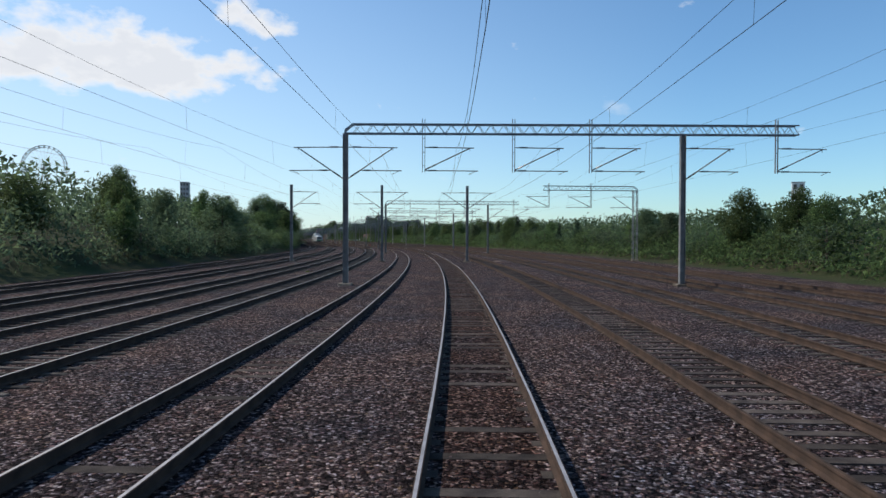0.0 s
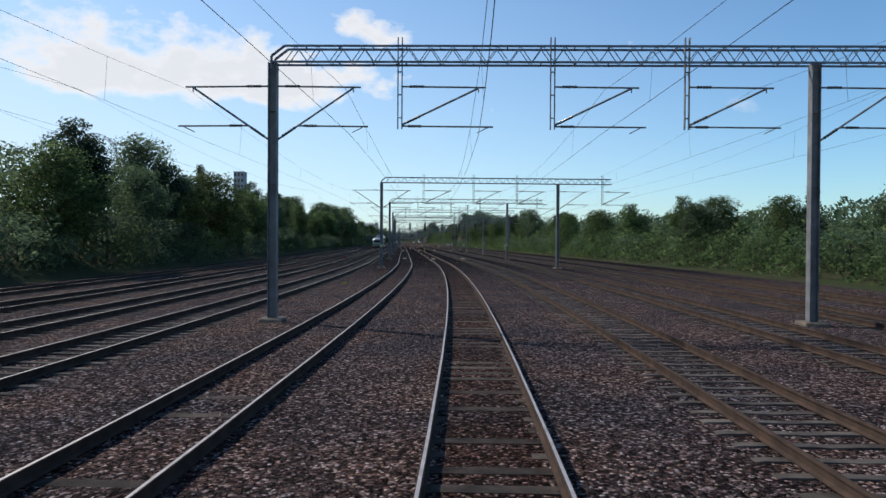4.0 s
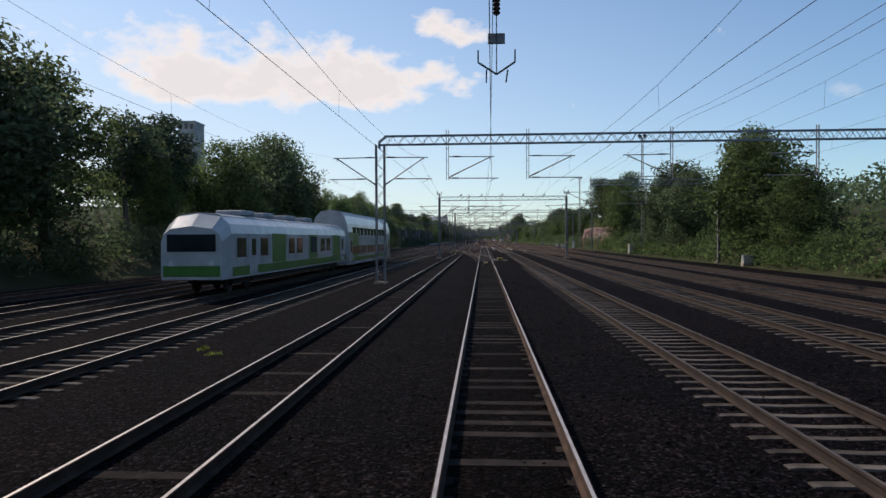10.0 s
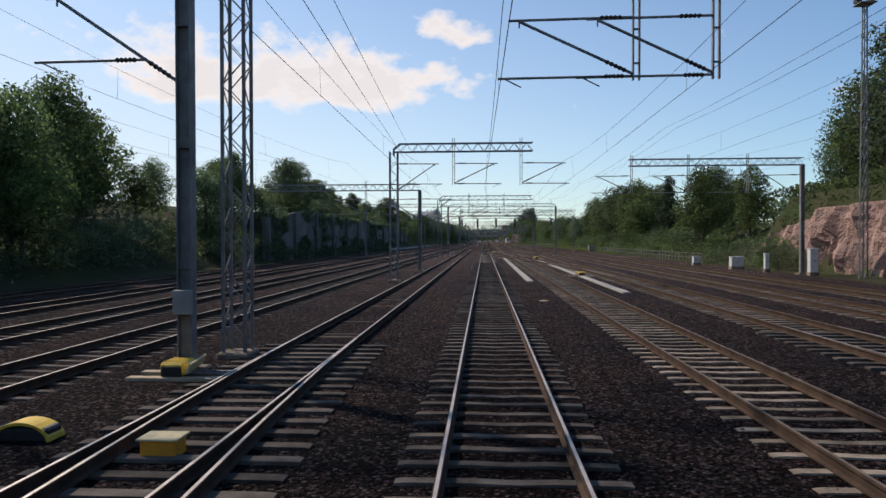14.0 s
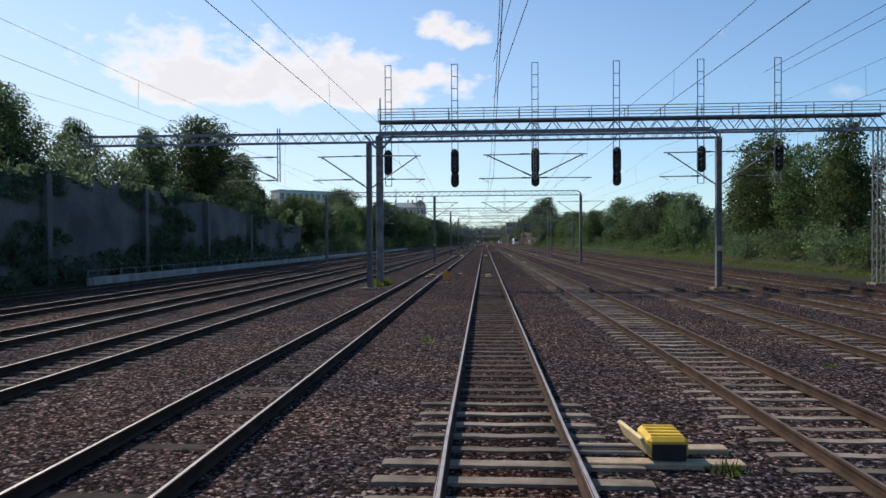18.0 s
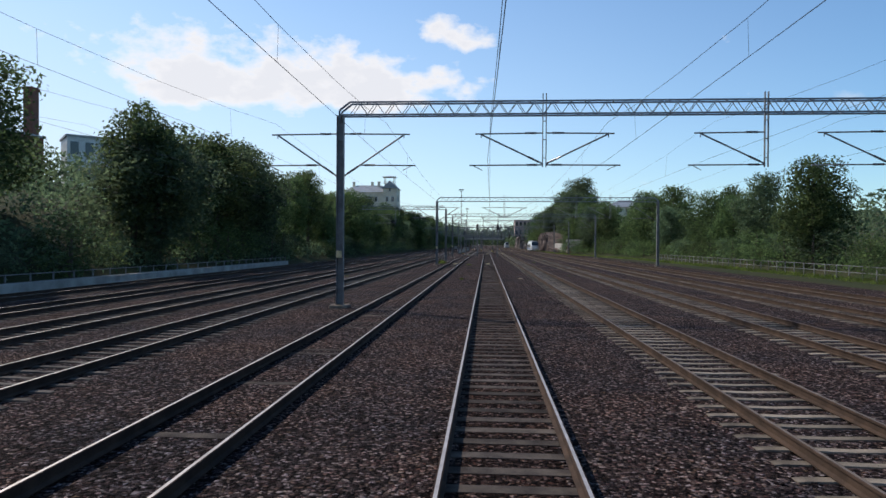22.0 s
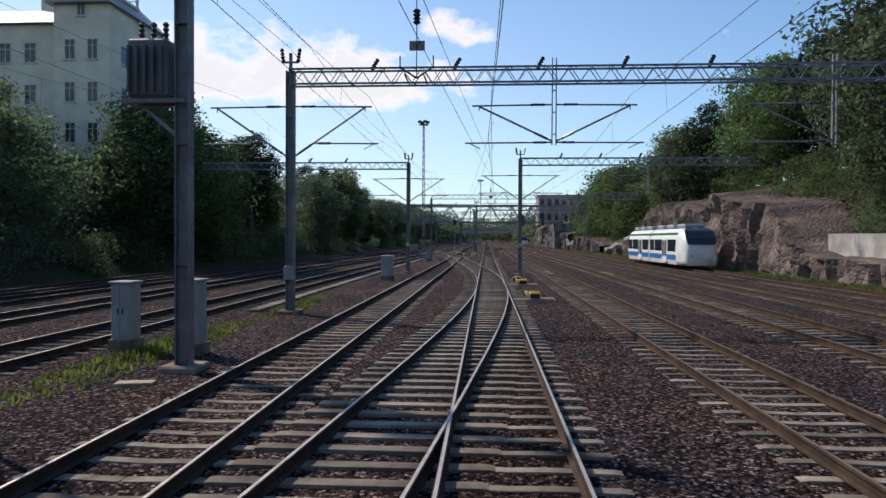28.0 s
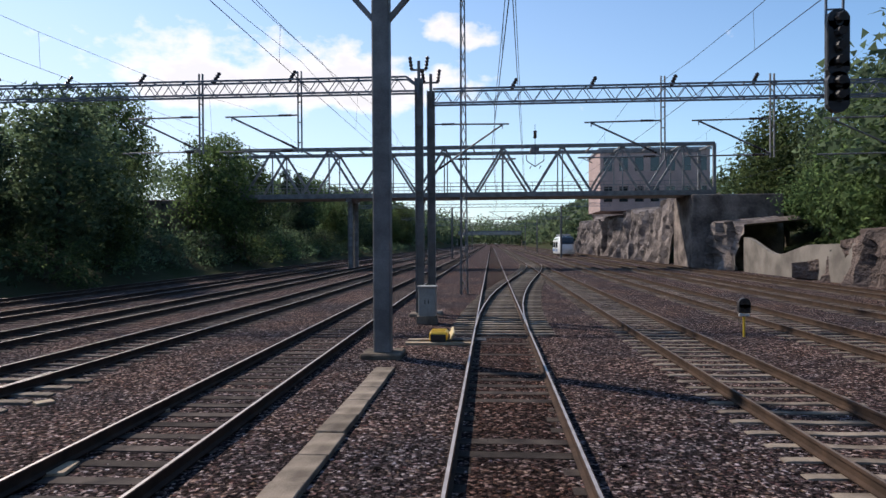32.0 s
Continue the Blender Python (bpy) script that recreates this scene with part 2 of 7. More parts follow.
    dirt.inputs["Factor"].default_value = 1.0
    dirt.inputs["B"].default_value = (*grime, 1)
    l.new(mul2.outputs["Result"], dirt.inputs["A"])
    l.new(dirt.outputs["Result"], b.inputs["Base Color"])
    bp = n.new("ShaderNodeBump")
    bp.invert = True
    bp.inputs["Strength"].default_value, bp.inputs["Distance"].default_value = 0.9, 0.05
    l.new(edge.outputs["Distance"], bp.inputs["Height"])
    l.new(bp.outputs[0], b.inputs["Normal"])
    return m


def leaf_material(name, dark, light):
    m = bpy.data.materials.new(name)
    m.use_nodes = True
    n, l = m.node_tree.nodes, m.node_tree.links
    b = n["Principled BSDF"]
    b.inputs["Roughness"].default_value, b.inputs["Specular IOR Level"].default_value = 0.7, 0.1
    geo, info, ramp = n.new("ShaderNodeNewGeometry"), n.new("ShaderNodeObjectInfo"), n.new("ShaderNodeValToRGB")
    ramp.color_ramp.elements[0].color, ramp.color_ramp.elements[1].color = (*dark, 1), (*light, 1)
    l.new(geo.outputs["Random Per Island"], ramp.inputs["Fac"])
    hsv, rng, rng2 = n.new("ShaderNodeHueSaturation"), n.new("ShaderNodeMapRange"), n.new("ShaderNodeMapRange")
    rng.inputs["To Min"].default_value, rng.inputs["To Max"].default_value = 0.7, 1.25
    rng2.inputs["To Min"].default_value, rng2.inputs["To Max"].default_value = 0.485, 0.515
    for r in (rng, rng2):
        l.new(info.outputs["Random"], r.inputs["Value"])
    co, clump, tone, both = n.new("ShaderNodeTexCoord"), n.new("ShaderNodeTexNoise"), n.new("ShaderNodeMapRange"), n.new("ShaderNodeMath")
    clump.inputs["Scale"].default_value, clump.inputs["Detail"].default_value = 0.75, 3.0
    tone.inputs["From Min"].default_value, tone.inputs["From Max"].default_value = 0.34, 0.66
    tone.inputs["To Min"].default_value, tone.inputs["To Max"].default_value = 0.55, 1.5
    both.operation = "MULTIPLY"
    l.new(co.outputs["Object"], clump.inputs["Vector"])
    l.new(clump.outputs["Fac"], tone.inputs["Value"])
    l.new(tone.outputs[0], both.inputs[0])
    l.new(rng.outputs[0], both.inputs[1])
    l.new(both.outputs[0], hsv.inputs["Value"])
    l.new(rng2.outputs[0], hsv.inputs["Hue"])
    l.new(ramp.outputs["Color"], hsv.inputs["Color"])
    l.new(hsv.outputs["Color"], b.inputs["Base Color"])
    trans, add = n.new("ShaderNodeBsdfTranslucent"), n.new("ShaderNodeMixShader")
    l.new(hsv.outputs["Color"], trans.inputs["Color"])
    add.inputs[0].default_value = 0.64
    l.new(b.outputs[0], add.inputs[1])
    l.new(trans.outputs[0], add.inputs[2])
    l.new(add.outputs[0], n["Material Output"].inputs[0])
    return m


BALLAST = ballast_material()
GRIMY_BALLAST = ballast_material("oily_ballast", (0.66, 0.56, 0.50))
RAIL = material("rail_steel", (0.076, 0.050, 0.038), 0.85, 0.0, (0.045, 0.032, 0.026), 3, 80, 0.1, spec=0.05)
RAIL_TOP = material("polished_rail_top", (0.52, 0.46, 0.43), 0.55, 0.65, (0.38, 0.33, 0.30), 4, 90, 0.03)
RAIL_BROWN = material("brown_rail_side", (0.074, 0.049, 0.036), 0.9, 0.0, (0.044, 0.031, 0.024), 3, 80, 0.1, spec=0.05)
RAIL_DULL = material("dull_rail_top", (0.165, 0.125, 0.10), 0.65, 0.1, (0.11, 0.084, 0.067), 3, 90, 0.05, spec=0.2)
# darker rail side and top, for the right tracks' middle stretch
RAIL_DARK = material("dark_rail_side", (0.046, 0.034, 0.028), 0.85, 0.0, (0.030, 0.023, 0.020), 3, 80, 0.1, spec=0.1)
RAIL_DARK_TOP = material("dark_rail_top", (0.092, 0.073, 0.062), 0.6, 0.1, (0.056, 0.045, 0.039), 3, 90, 0.05, spec=0.2)
CONCRETE = material("weathered_concrete", (0.255, 0.208, 0.160), 0.9, 0, (0.115, 0.092, 0.072), 2.2, 50, 0.35, island=0.35, spec=0.1)
# darker concrete, for the outer left tracks and the line before 590
DARKER_CONCRETE = material("darker_concrete", (0.110, 0.093, 0.079), 0.9, 0, (0.044, 0.037, 0.033), 2.2, 50, 0.35, island=0.35, spec=0.08)
OLD_WOOD = material("tarred_wood", (0.038, 0.031, 0.028), 0.9, 0, (0.092, 0.074, 0.062), 3, 60, 0.5, island=0.4, spec=0.06)
# darker copy of the tarred wood, for the middle stretch
DARKER_WOOD = material("darker_tarred_wood", (0.016, 0.014, 0.013), 0.9, 0, (0.034, 0.027, 0.024), 3, 60, 0.5, island=0.4, spec=0.04)
STEEL = material("galvanised_steel", (0.215, 0.215, 0.215), 0.6, 0.15, (0.125, 0.125, 0.125), 2, 50, 0.08)
BEAM_STEEL = material("painted_beam_steel", (0.17, 0.19, 0.225), 0.5, 0.2, (0.11, 0.125, 0.15), 2, 50, 0.05)
WIRE = material("copper_wire", (0.05, 0.055, 0.06), 0.5, 0.6, (0.035, 0.035, 0.04), 4, 60, 0)
INSULATOR = material("brown_porcelain", (0.05, 0.035, 0.03), 0.25, 0, (0.035, 0.03, 0.03), 9, 60, 0)
BLACK = material("black_signal_paint", (0.015, 0.015, 0.016), 0.5, 0, (0.025, 0.025, 0.027), 5, 60, 0.05)
BARK = material("bark", (0.11, 0.085, 0.065), 0.9, 0, (0.06, 0.05, 0.04), 5, 30, 0.6)
LEAF = leaf_material("broad_leaf", (0.050, 0.080, 0.034), (0.130, 0.180, 0.068))
LEAF_DARK = leaf_material("dark_leaf", (0.060, 0.094, 0.056), (0.145, 0.192, 0.100))
NEEDLE = leaf_material("pine_needles", (0.026, 0.046, 0.030), (0.060, 0.090, 0.052))
GRASS = leaf_material("grass_blades", (0.060, 0.095, 0.020), (0.150, 0.180, 0.045))
SOIL = material("grassy_soil", (0.032, 0.045, 0.018), 0.95, 0, (0.052, 0.048, 0.028), 0.25, 8, 0.8, distance=0.1, spec=0.05)


# ---- mesh helpers ----
def part(name, bm, mat, parent, label=""):
    me = bpy.data.meshes.new(name)
    bm.to_mesh(me)
    bm.free()
    for one in (mat if isinstance(mat, (list, tuple)) else [mat]):
        me.materials.append(one)
    ob = new(name, me)
    ob.parent = parent
    return tagged(ob, label) if label else ob


def thing(name, m, label, category, group="", kind=""):
    ob = new(name)
    ob.empty_display_size = 0.3
    ob.matrix_world = m
    return tagged(ob, label, category, group, kind)


def box(bm, c, size, turn=None, bevel=0.0, mat=0):
    m = Matrix.Translation(c) @ (turn or Matrix()) @ Matrix.Diagonal((*size, 1))
    vs = bmesh.ops.create_cube(bm, size=1, matrix=m)["verts"]
    if bevel:
        es = list({e for v in vs for e in v.link_edges})
        bmesh.ops.bevel(bm, geom=es, offset=bevel, segments=1, affect="EDGES")
    elif mat:
        for f in {f for v in vs for f in v.link_faces}:
            f.material_index = mat
    return vs


def tube(bm, a, b, r0, r1=None, n=6):
    a, b = Vector(a), Vector(b)
    d = b - a
    m = Matrix.Translation((a + b) / 2) @ d.to_track_quat("Z", "Y").to_matrix().to_4x4()
    bmesh.ops.create_cone(bm, cap_ends=True, segments=n, radius1=r0, radius2=r0 if r1 is None else r1, depth=d.length, matrix=m)


def bar(bm, a, b, w, h):
    """A square bar between two places."""
    a, b = Vector(a), Vector(b)
    d = b - a
    m = Matrix.Translation((a + b) / 2) @ d.to_track_quat("Z", "Y").to_matrix().to_4x4() @ Matrix.Diagonal((w, h, d.length, 1))
    bmesh.ops.create_cube(bm, size=1, matrix=m)


def sweep(name, profile, places, mats, parent, label="", top=()):
    """A profile of (x, z) carried along poses; the faces listed in top take the second material."""
    verts, faces, k = [], [], len(profile)
    for m in places:
        verts += [m @ Vector((x, 0, z)) for x, z in profile]
    for i in range(len(places) - 1):
        for j in range(k):
            a, b = i * k + j, i * k + (j + 1) % k
            faces.append((a, b, b + k, a + k))
    faces += [tuple(range(k))[::-1], tuple(range((len(places) - 1) * k, len(places) * k))]
    me = bpy.data.meshes.new(name)
    me.from_pydata(verts, [], faces)
    for mat in mats:
        me.materials.append(mat)
    for i, f in enumerate(me.polygons[: (len(places) - 1) * k]):
        f.material_index = 1 if i % k in top else 0
    ob = new(name, me)
    ob.parent = parent
    return tagged(ob, label) if label else ob


# ---- ground ----
def eased(pairs, s):
    """A value that glides through (place along the line, value) pairs."""
    if s <= pairs[0][0]:
        return pairs[0][1]
    for (a, va), (b, vb) in zip(pairs, pairs[1:]):
        if s < b:
            u = (s - a) / (b - a)
            return va + (vb - va) * u * u * (3 - 2 * u)
    return pairs[-1][1]


LEFT_BANK = [(0, 2.5), (150, 2.5), (230, 4.5), (560, 4.5), (595, 6.8), (740, 6.8), (780, 4.0), (860, 5.5), (940, 9.5), (1060, 11.0), (1200, 8.0)]
RIGHT_BANK = [(0, 1.0), (300, 1.5), (380, 3.5), (510, 5.0), (540, 7.5), (590, 7.5), (620, 2.5), (900, 1.5), (985, 2.0), (1030, 9.5), (1092, 9.5), (1115, 4.5), (1150, 6.0), (1200, 9.0)]
LEFT_EDGE = [(0, -27.0), (590, -27.0), (600, -27.6), (1200, -26.0)]
RIGHT_EDGE = [(0, 27.0), (620, 26.0), (700, 31.0), (900, 31.0), (985, 24.0), (1200, 23.5)]


def ground_height(s, x):
    """The cutting: a flat bed for the tracks with banks on both sides."""
    z, l, r = -0.21, eased(LEFT_EDGE, s), eased(RIGHT_EDGE, s)
    if 531 < s < 590 or 1012 < s < 1215:
        r += 3.6
    if x < l:
        top = eased(LEFT_BANK, s)
        z += min(top, (l - x) * (2.5 if 592 < s < 742 else 0.45)) + max(0.0, min(8.0, (l - 14 - x) * 0.12))
    if x > r:
        top = eased(RIGHT_BANK, s)
        z += min(top, (x - r) * (2.4 if 1012 < s < 1112 or 531 < s < 590 else 0.4)) + max(0.0, min(6.0, (x - r - 16) * 0.1))
    return z


xs = [-1600, -700, -300, -150, -100, -75, -60, -50, -44, -38, -34, -31, -29, -27.6, -26.5, -25.5, -20, -10, 0, 10, 20, 23, 24.5, 26, 27.5, 29, 31, 33, 36, 40, 46, 54, 64, 80, 110, 150, 300, 700, 1600]
ss = [-300, -100] + list(range(0, 1700, 8)) + [1800, 2200, 3000]
verts, faces, nx = [], [], len(xs)
for s in ss:
    for x in xs:
        verts.append(spot(s, x, ground_height(s, x)))
for i in range(len(ss) - 1):
    for j in range(nx - 1):
        a = i * nx + j
        faces.append((a, a + 1, a + nx + 1, a + nx))
me = bpy.data.meshes.new("ground")
me.from_pydata(verts, [], faces)
me.materials.append(SOIL)
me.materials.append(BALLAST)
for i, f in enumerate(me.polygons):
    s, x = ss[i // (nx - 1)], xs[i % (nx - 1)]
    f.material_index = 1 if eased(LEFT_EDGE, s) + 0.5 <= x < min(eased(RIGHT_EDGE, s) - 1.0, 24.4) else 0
    f.use_smooth = True
tagged(new("ground", me), "flat railway bed of crushed stone between grassy banks", "ground", kind="structure")

# ---- tracks ----
GAUGE = 1.594
RAIL_PROFILE = [(-0.021, 0), (0.021, 0), (0.034, -0.006), (0.036, -0.036), (0.010, -0.05), (0.010, -0.14), (0.06, -0.165), (0.06, -0.18), (-0.06, -0.18), (-0.06, -0.165), (-0.010, -0.14), (-0.010, -0.05), (-0.036, -0.036), (-0.034, -0.006)]


def stations(s0, s1, fine=40):
    out = [s0]
    while out[-1] < s1:
        out.append(min(s1, out[-1] + (6 if out[-1] < BEND_END else fine)))
    return out


def sleeper_mesh(long, mat, wood):
    """A sleeper: a squat wooden beam whose ends are buried, or a concrete one with sloping sides and a dipped middle."""
    half = long / 2
    if long > 3:
        shape = [(-half, -0.01), (-half + 0.08, 0.0), (half - 0.08, 0.0), (half, -0.01)]
    elif wood:
        shape = [(-half, -0.05), (-0.95, -0.03), (-0.74, 0.0), (0.74, 0.0), (0.95, -0.03), (half, -0.05)]
    else:
        shape = [(-half, -0.012), (-half + 0.10, 0.0), (-0.48, 0.004), (0.0, -0.010), (0.48, 0.004), (half - 0.10, 0.0), (half, -0.012)]
    top, base = (0.115, 0.12) if wood else (0.105 if long > 3 else 0.082, 0.15)
    verts, faces = [], []
    for x, dz in shape:
        verts += [(x, -base, -0.12), (x, base, -0.12), (x, top, 0.08 + dz), (x, -top, 0.08 + dz)]
    for i in range(len(shape) - 1):
        for j in range(4):
            a, b = i * 4 + j, i * 4 + (j + 1) % 4
            faces.append((a, a + 4, b + 4, b))
    k = len(verts)
    faces += [(0, 1, 2, 3), (k - 1, k - 2, k - 3, k - 4)]
    me = bpy.data.meshes.new("sleeper")
    me.from_pydata(verts, [], faces)
    me.materials.append(mat)
    return me


def track(way, stretches, label, name="railway_track", fine=40, lift=0.0, sleepers=True, steel=None):
    """A track along way(s): two rails and its sleepers. stretches: (from, to, material, how proud, sleeper length, one by one)."""
    t = thing(name, Matrix(), label, "railway track", "tracks", "structure")
    s0, s1 = stretches[0][0], stretches[-1][1]
    for side in (-1, 1):
        sweep("rail", RAIL_PROFILE, [line_at(s, way(s) + side * GAUGE / 2, lift) for s in stations(s0, s1, fine)], steel or [RAIL, RAIL_TOP], t, "rusty steel rail with a worn top", top=(0,))
    rnd = random.Random(int(way(s0) * 10) + 77)
    verts, faces, ids, mats = [], [], [], []
    for a, b, mat, proud, long, singly in stretches if sleepers else ():
        one = sleeper_mesh(long, mat, mat in (OLD_WOOD, DARKER_WOOD))
        base_v, base_f = [v.co.copy() for v in one.vertices], [tuple(f.vertices) for f in one.polygons]
        if mat not in mats:
            mats.append(mat)
        s = math.ceil(a / 0.6) * 0.6
        while s < b:
            m = line_at(s, way(s) + rnd.uniform(-0.03, 0.03), -0.25 + proud + rnd.uniform(-0.009, 0.006)) @ Matrix.Rotation(rnd.uniform(-0.012, 0.012), 4, "Z")
            if singly:
                ob = new("sleeper", one)
                ob.parent = t
                ob.matrix_basis = m
            else:
                k = len(verts)
                verts += [m @ v for v in base_v]
                faces += [tuple(k + i for i in f) for f in base_f]
                ids += [mats.index(mat)] * len(base_f)
            s += 0.6
    if verts:
        me = bpy.data.meshes.new("sleepers")
        me.from_pydata(verts, [], faces)
        for mat in mats:
            me.materials.append(mat)
        me.polygons.foreach_set("material_index", ids)
        ob = new("sleepers", me)
        ob.parent = t
        tagged(ob, "row of sleepers bedded in the ballast", kind="stuff")
    return t


W, C = (OLD_WOOD, -0.022, 2.6), (CONCRETE, -0.018, 2.6)
track(lambda s: 0.0, [(20, 205, OLD_WOOD, -0.027, 2.6, False), (205, 455, DARKER_WOOD, -0.029, 2.6, False), (455, 590, DARKER_CONCRETE, 0.0, 2.7, False), (590, 660, CONCRETE, 0.0, 2.7, True), (660, 800, *W, False), (800, 960, *W, False), (960, 986, *W, False), (986, 1092, CONCRETE, -0.005, 2.7, True), (1092, 1700, OLD_WOOD, -0.028, 2.6, False)],
      "main railway track with dark sleepers sunk in ballast")
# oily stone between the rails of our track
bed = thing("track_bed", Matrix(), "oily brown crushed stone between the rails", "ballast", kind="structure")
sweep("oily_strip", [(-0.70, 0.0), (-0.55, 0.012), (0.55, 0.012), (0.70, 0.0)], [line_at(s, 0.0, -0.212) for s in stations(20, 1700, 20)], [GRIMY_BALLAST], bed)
D = (DARKER_CONCRETE, -0.018, 2.6)
track(lambda s: 4.66, [(20, 160, *W, False), (160, 215, *D, False)], "railway track with dark concrete sleepers in ballast", steel=[RAIL, RAIL_BROWN])
track(lambda s: 4.66, [(215, 300, *D, False), (300, 440, *D, True), (440, 510, *W, False)], "railway track with dark concrete sleepers in ballast", steel=[RAIL_DARK, RAIL_DARK_TOP])
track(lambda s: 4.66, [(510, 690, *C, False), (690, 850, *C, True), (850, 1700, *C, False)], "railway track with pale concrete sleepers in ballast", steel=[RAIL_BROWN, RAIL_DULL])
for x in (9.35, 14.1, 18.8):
    track(lambda s: x, [(20, 215, *D, False)], "railway track with dark concrete sleepers in ballast", steel=[RAIL, RAIL_BROWN])
    track(lambda s: x, [(215, 510, *D, False)], "railway track with dark concrete sleepers in ballast", steel=[RAIL_DARK, RAIL_DARK_TOP])
    track(lambda s: x, [(510, 1700, *C, False)], "railway track with pale concrete sleepers in ballast", steel=[RAIL_BROWN, RAIL_DULL])
LEFT_WAYS = {-4.45: [(0, -4.5), (280, -4.45), (320, -4.27), (400, -4.3), (440, -4.47), (1060, -4.45), (1110, -4.75), (1150, -5.2)], -9.6: [(0, -9.6), (280, -9.6), (340, -9.3), (420, -9.5), (900, -9.5), (990, -11.0), (1090, -10.6), (1150, -9.6)],
             -13.7: [(0, -13.7), (900, -13.7), (990, -15.9), (1150, -14.0)], -18.2: [(0, -18.2), (900, -18.2), (990, -20.3), (1150, -18.4)], -23.0: [(0, -23.0), (1700, -23.0)]}
for x, pairs in LEFT_WAYS.items():
    track(lambda s: eased(pairs, s), [(20, 205, *((OLD_WOOD, -0.042, 2.6) if x > -5 else (DARKER_CONCRETE, -0.01, 2.6)), False), (205, 520, *((DARKER_WOOD, -0.042, 2.6) if x > -5 else (DARKER_CONCRETE, -0.01, 2.6)), False), (520, 945, *((OLD_WOOD, -0.042, 2.6) if x > -5 else (DARKER_CONCRETE, -0.01, 2.6)), False), (945, 1030, *((CONCRETE, -0.022, 2.6) if x > -5 else (DARKER_CONCRETE, -0.01, 2.6)), False), (1030, 1700, *((OLD_WOOD, -0.026, 2.6) if x > -5 else (DARKER_CONCRETE, -0.01, 2.6)), False)], "railway track with weathered sleepers in ballast", fine=15)
# crossovers between neighbouring tracks: from, to, start and end offset
for a, b, xa, xb in ((463, 527, 0.0, -4.45), (594, 657, 4.66, 0.0), (956, 1021, -4.45, 0.0), (1023, 1088, 0.0, -4.45), (1135, 1198, 0.0, 4.66), (1072, 1128, -4.45, -10.0), (560, 622, 9.35, 4.66), (470, 530, 14.1, 9.35)):
    track(lambda s: eased([(a, xa), (b, xb)], s), [(a, b, DARKER_CONCRETE if b < 590 else CONCRETE, 0.006, 3.2, True)], "crossover track linking two parallel tracks", name="crossover_track", fine=4, lift=0.004)

# ---- overhead line ----
BEAM_Z = 8.45  # underside of the portal beams


def h_mast(height, w=0.30, d=0.28):
    """A rolled steel column: web, two flanges, foot plate, and its concrete footing."""
    bm = bmesh.new()
    for sx in (-1, 1):
        box(bm, (sx * (w / 2 - 0.012), 0, height / 2 - 0.3), (0.024, d, height + 0.6))
    box(bm, (0, 0, height / 2 - 0.3), (w - 0.05, 0.016, height + 0.6))
    for z in (2.0, 4.5, 7.0):
        if z < height:
            box(bm, (0, 0, z), (w - 0.05, d - 0.02, 0.014))
    box(bm, (0, 0, -0.15), (0.5, 0.46, 0.03))
    return bm


def lattice_mast(height, w=0.52, d=0.5):
    """A mast of four angle legs with zigzag bracing."""
    bm = bmesh.new()
    for sx in (-1, 1):
        for sy in (-1, 1):
            bar(bm, (sx * w / 2, sy * d / 2, -0.6), (sx * w / 2, sy * d / 2, height), 0.07, 0.07)
    n = int(height / 0.55)
    for i in range(n):
        z0, z1 = i * height / n, (i + 1) * height / n
        k = 1 if i % 2 else -1
        for sy in (-1, 1):
            bar(bm, (-k * w / 2, sy * d / 2, z0), (k * w / 2, sy * d / 2, z1), 0.035, 0.02)
        for sx in (-1, 1):
            bar(bm, (sx * w / 2, -k * d / 2, z0), (sx * w / 2, k * d / 2, z1), 0.02, 0.035)
    return bm


def footing(bm_size=(0.8, 0.8, 0.5)):
    bm = bmesh.new()
    box(bm, (0, 0, -0.33), bm_size, bevel=0.04)
    return bm


def lattice_beam(x0, x1, z0, tall, deep=0.45, step=0.75, bend0=False, bend1=False, heavy=1.0):
    """A portal beam: four chords with zigzag webs on both faces, its ends bent down onto the masts where wanted."""
    bm = bmesh.new()
    r = 0.05 * heavy
    for sy in (-1, 1):
        y = sy * deep / 2
        a, b = x0 + (0.45 if bend0 else 0), x1 - (0.45 if bend1 else 0)
        bar(bm, (a, y, z0 + tall), (b, y, z0 + tall), r * 1.3, r * 1.3)
        bar(bm, (x0, y, z0), (x1, y, z0), r * 1.3, r * 1.3)
        if bend0:
            bar(bm, (x0, y, z0 + tall * 0.35), (a, y, z0 + tall), r * 1.4, r * 1.4)
            bar(bm, (x0, y, z0 - 0.25), (x0, y, z0 + tall * 0.35), r * 1.4, r * 1.4)
        if bend1:
            bar(bm, (x1, y, z0 + tall * 0.35), (b, y, z0 + tall), r * 1.4, r * 1.4)
            bar(bm, (x1, y, z0 - 0.25), (x1, y, z0 + tall * 0.35), r * 1.4, r * 1.4)
        n = max(2, int((b - a) / step))
        for i in range(n):
            xa, xb = a + (b - a) * i / n, a + (b - a) * (i + 1) / n
            mid = (xa + xb) / 2
            bar(bm, (xa, y, z0), (mid, y, z0 + tall), r * 0.5, r * 0.5)
            bar(bm, (mid, y, z0 + tall), (xb, y, z0), r * 0.5, r * 0.5)
    n = max(2, int((x1 - x0) / (step * 1.5)))
    for i in range(n + 1):
        x = x0 + (x1 - x0) * i / n
        for z in (z0, z0 + tall):
            if 0.5 < i < n - 0.5 or z == z0:
                bar(bm, (x, -deep / 2, z), (x, deep / 2, z), r * 0.7, r * 0.7)
    return bm


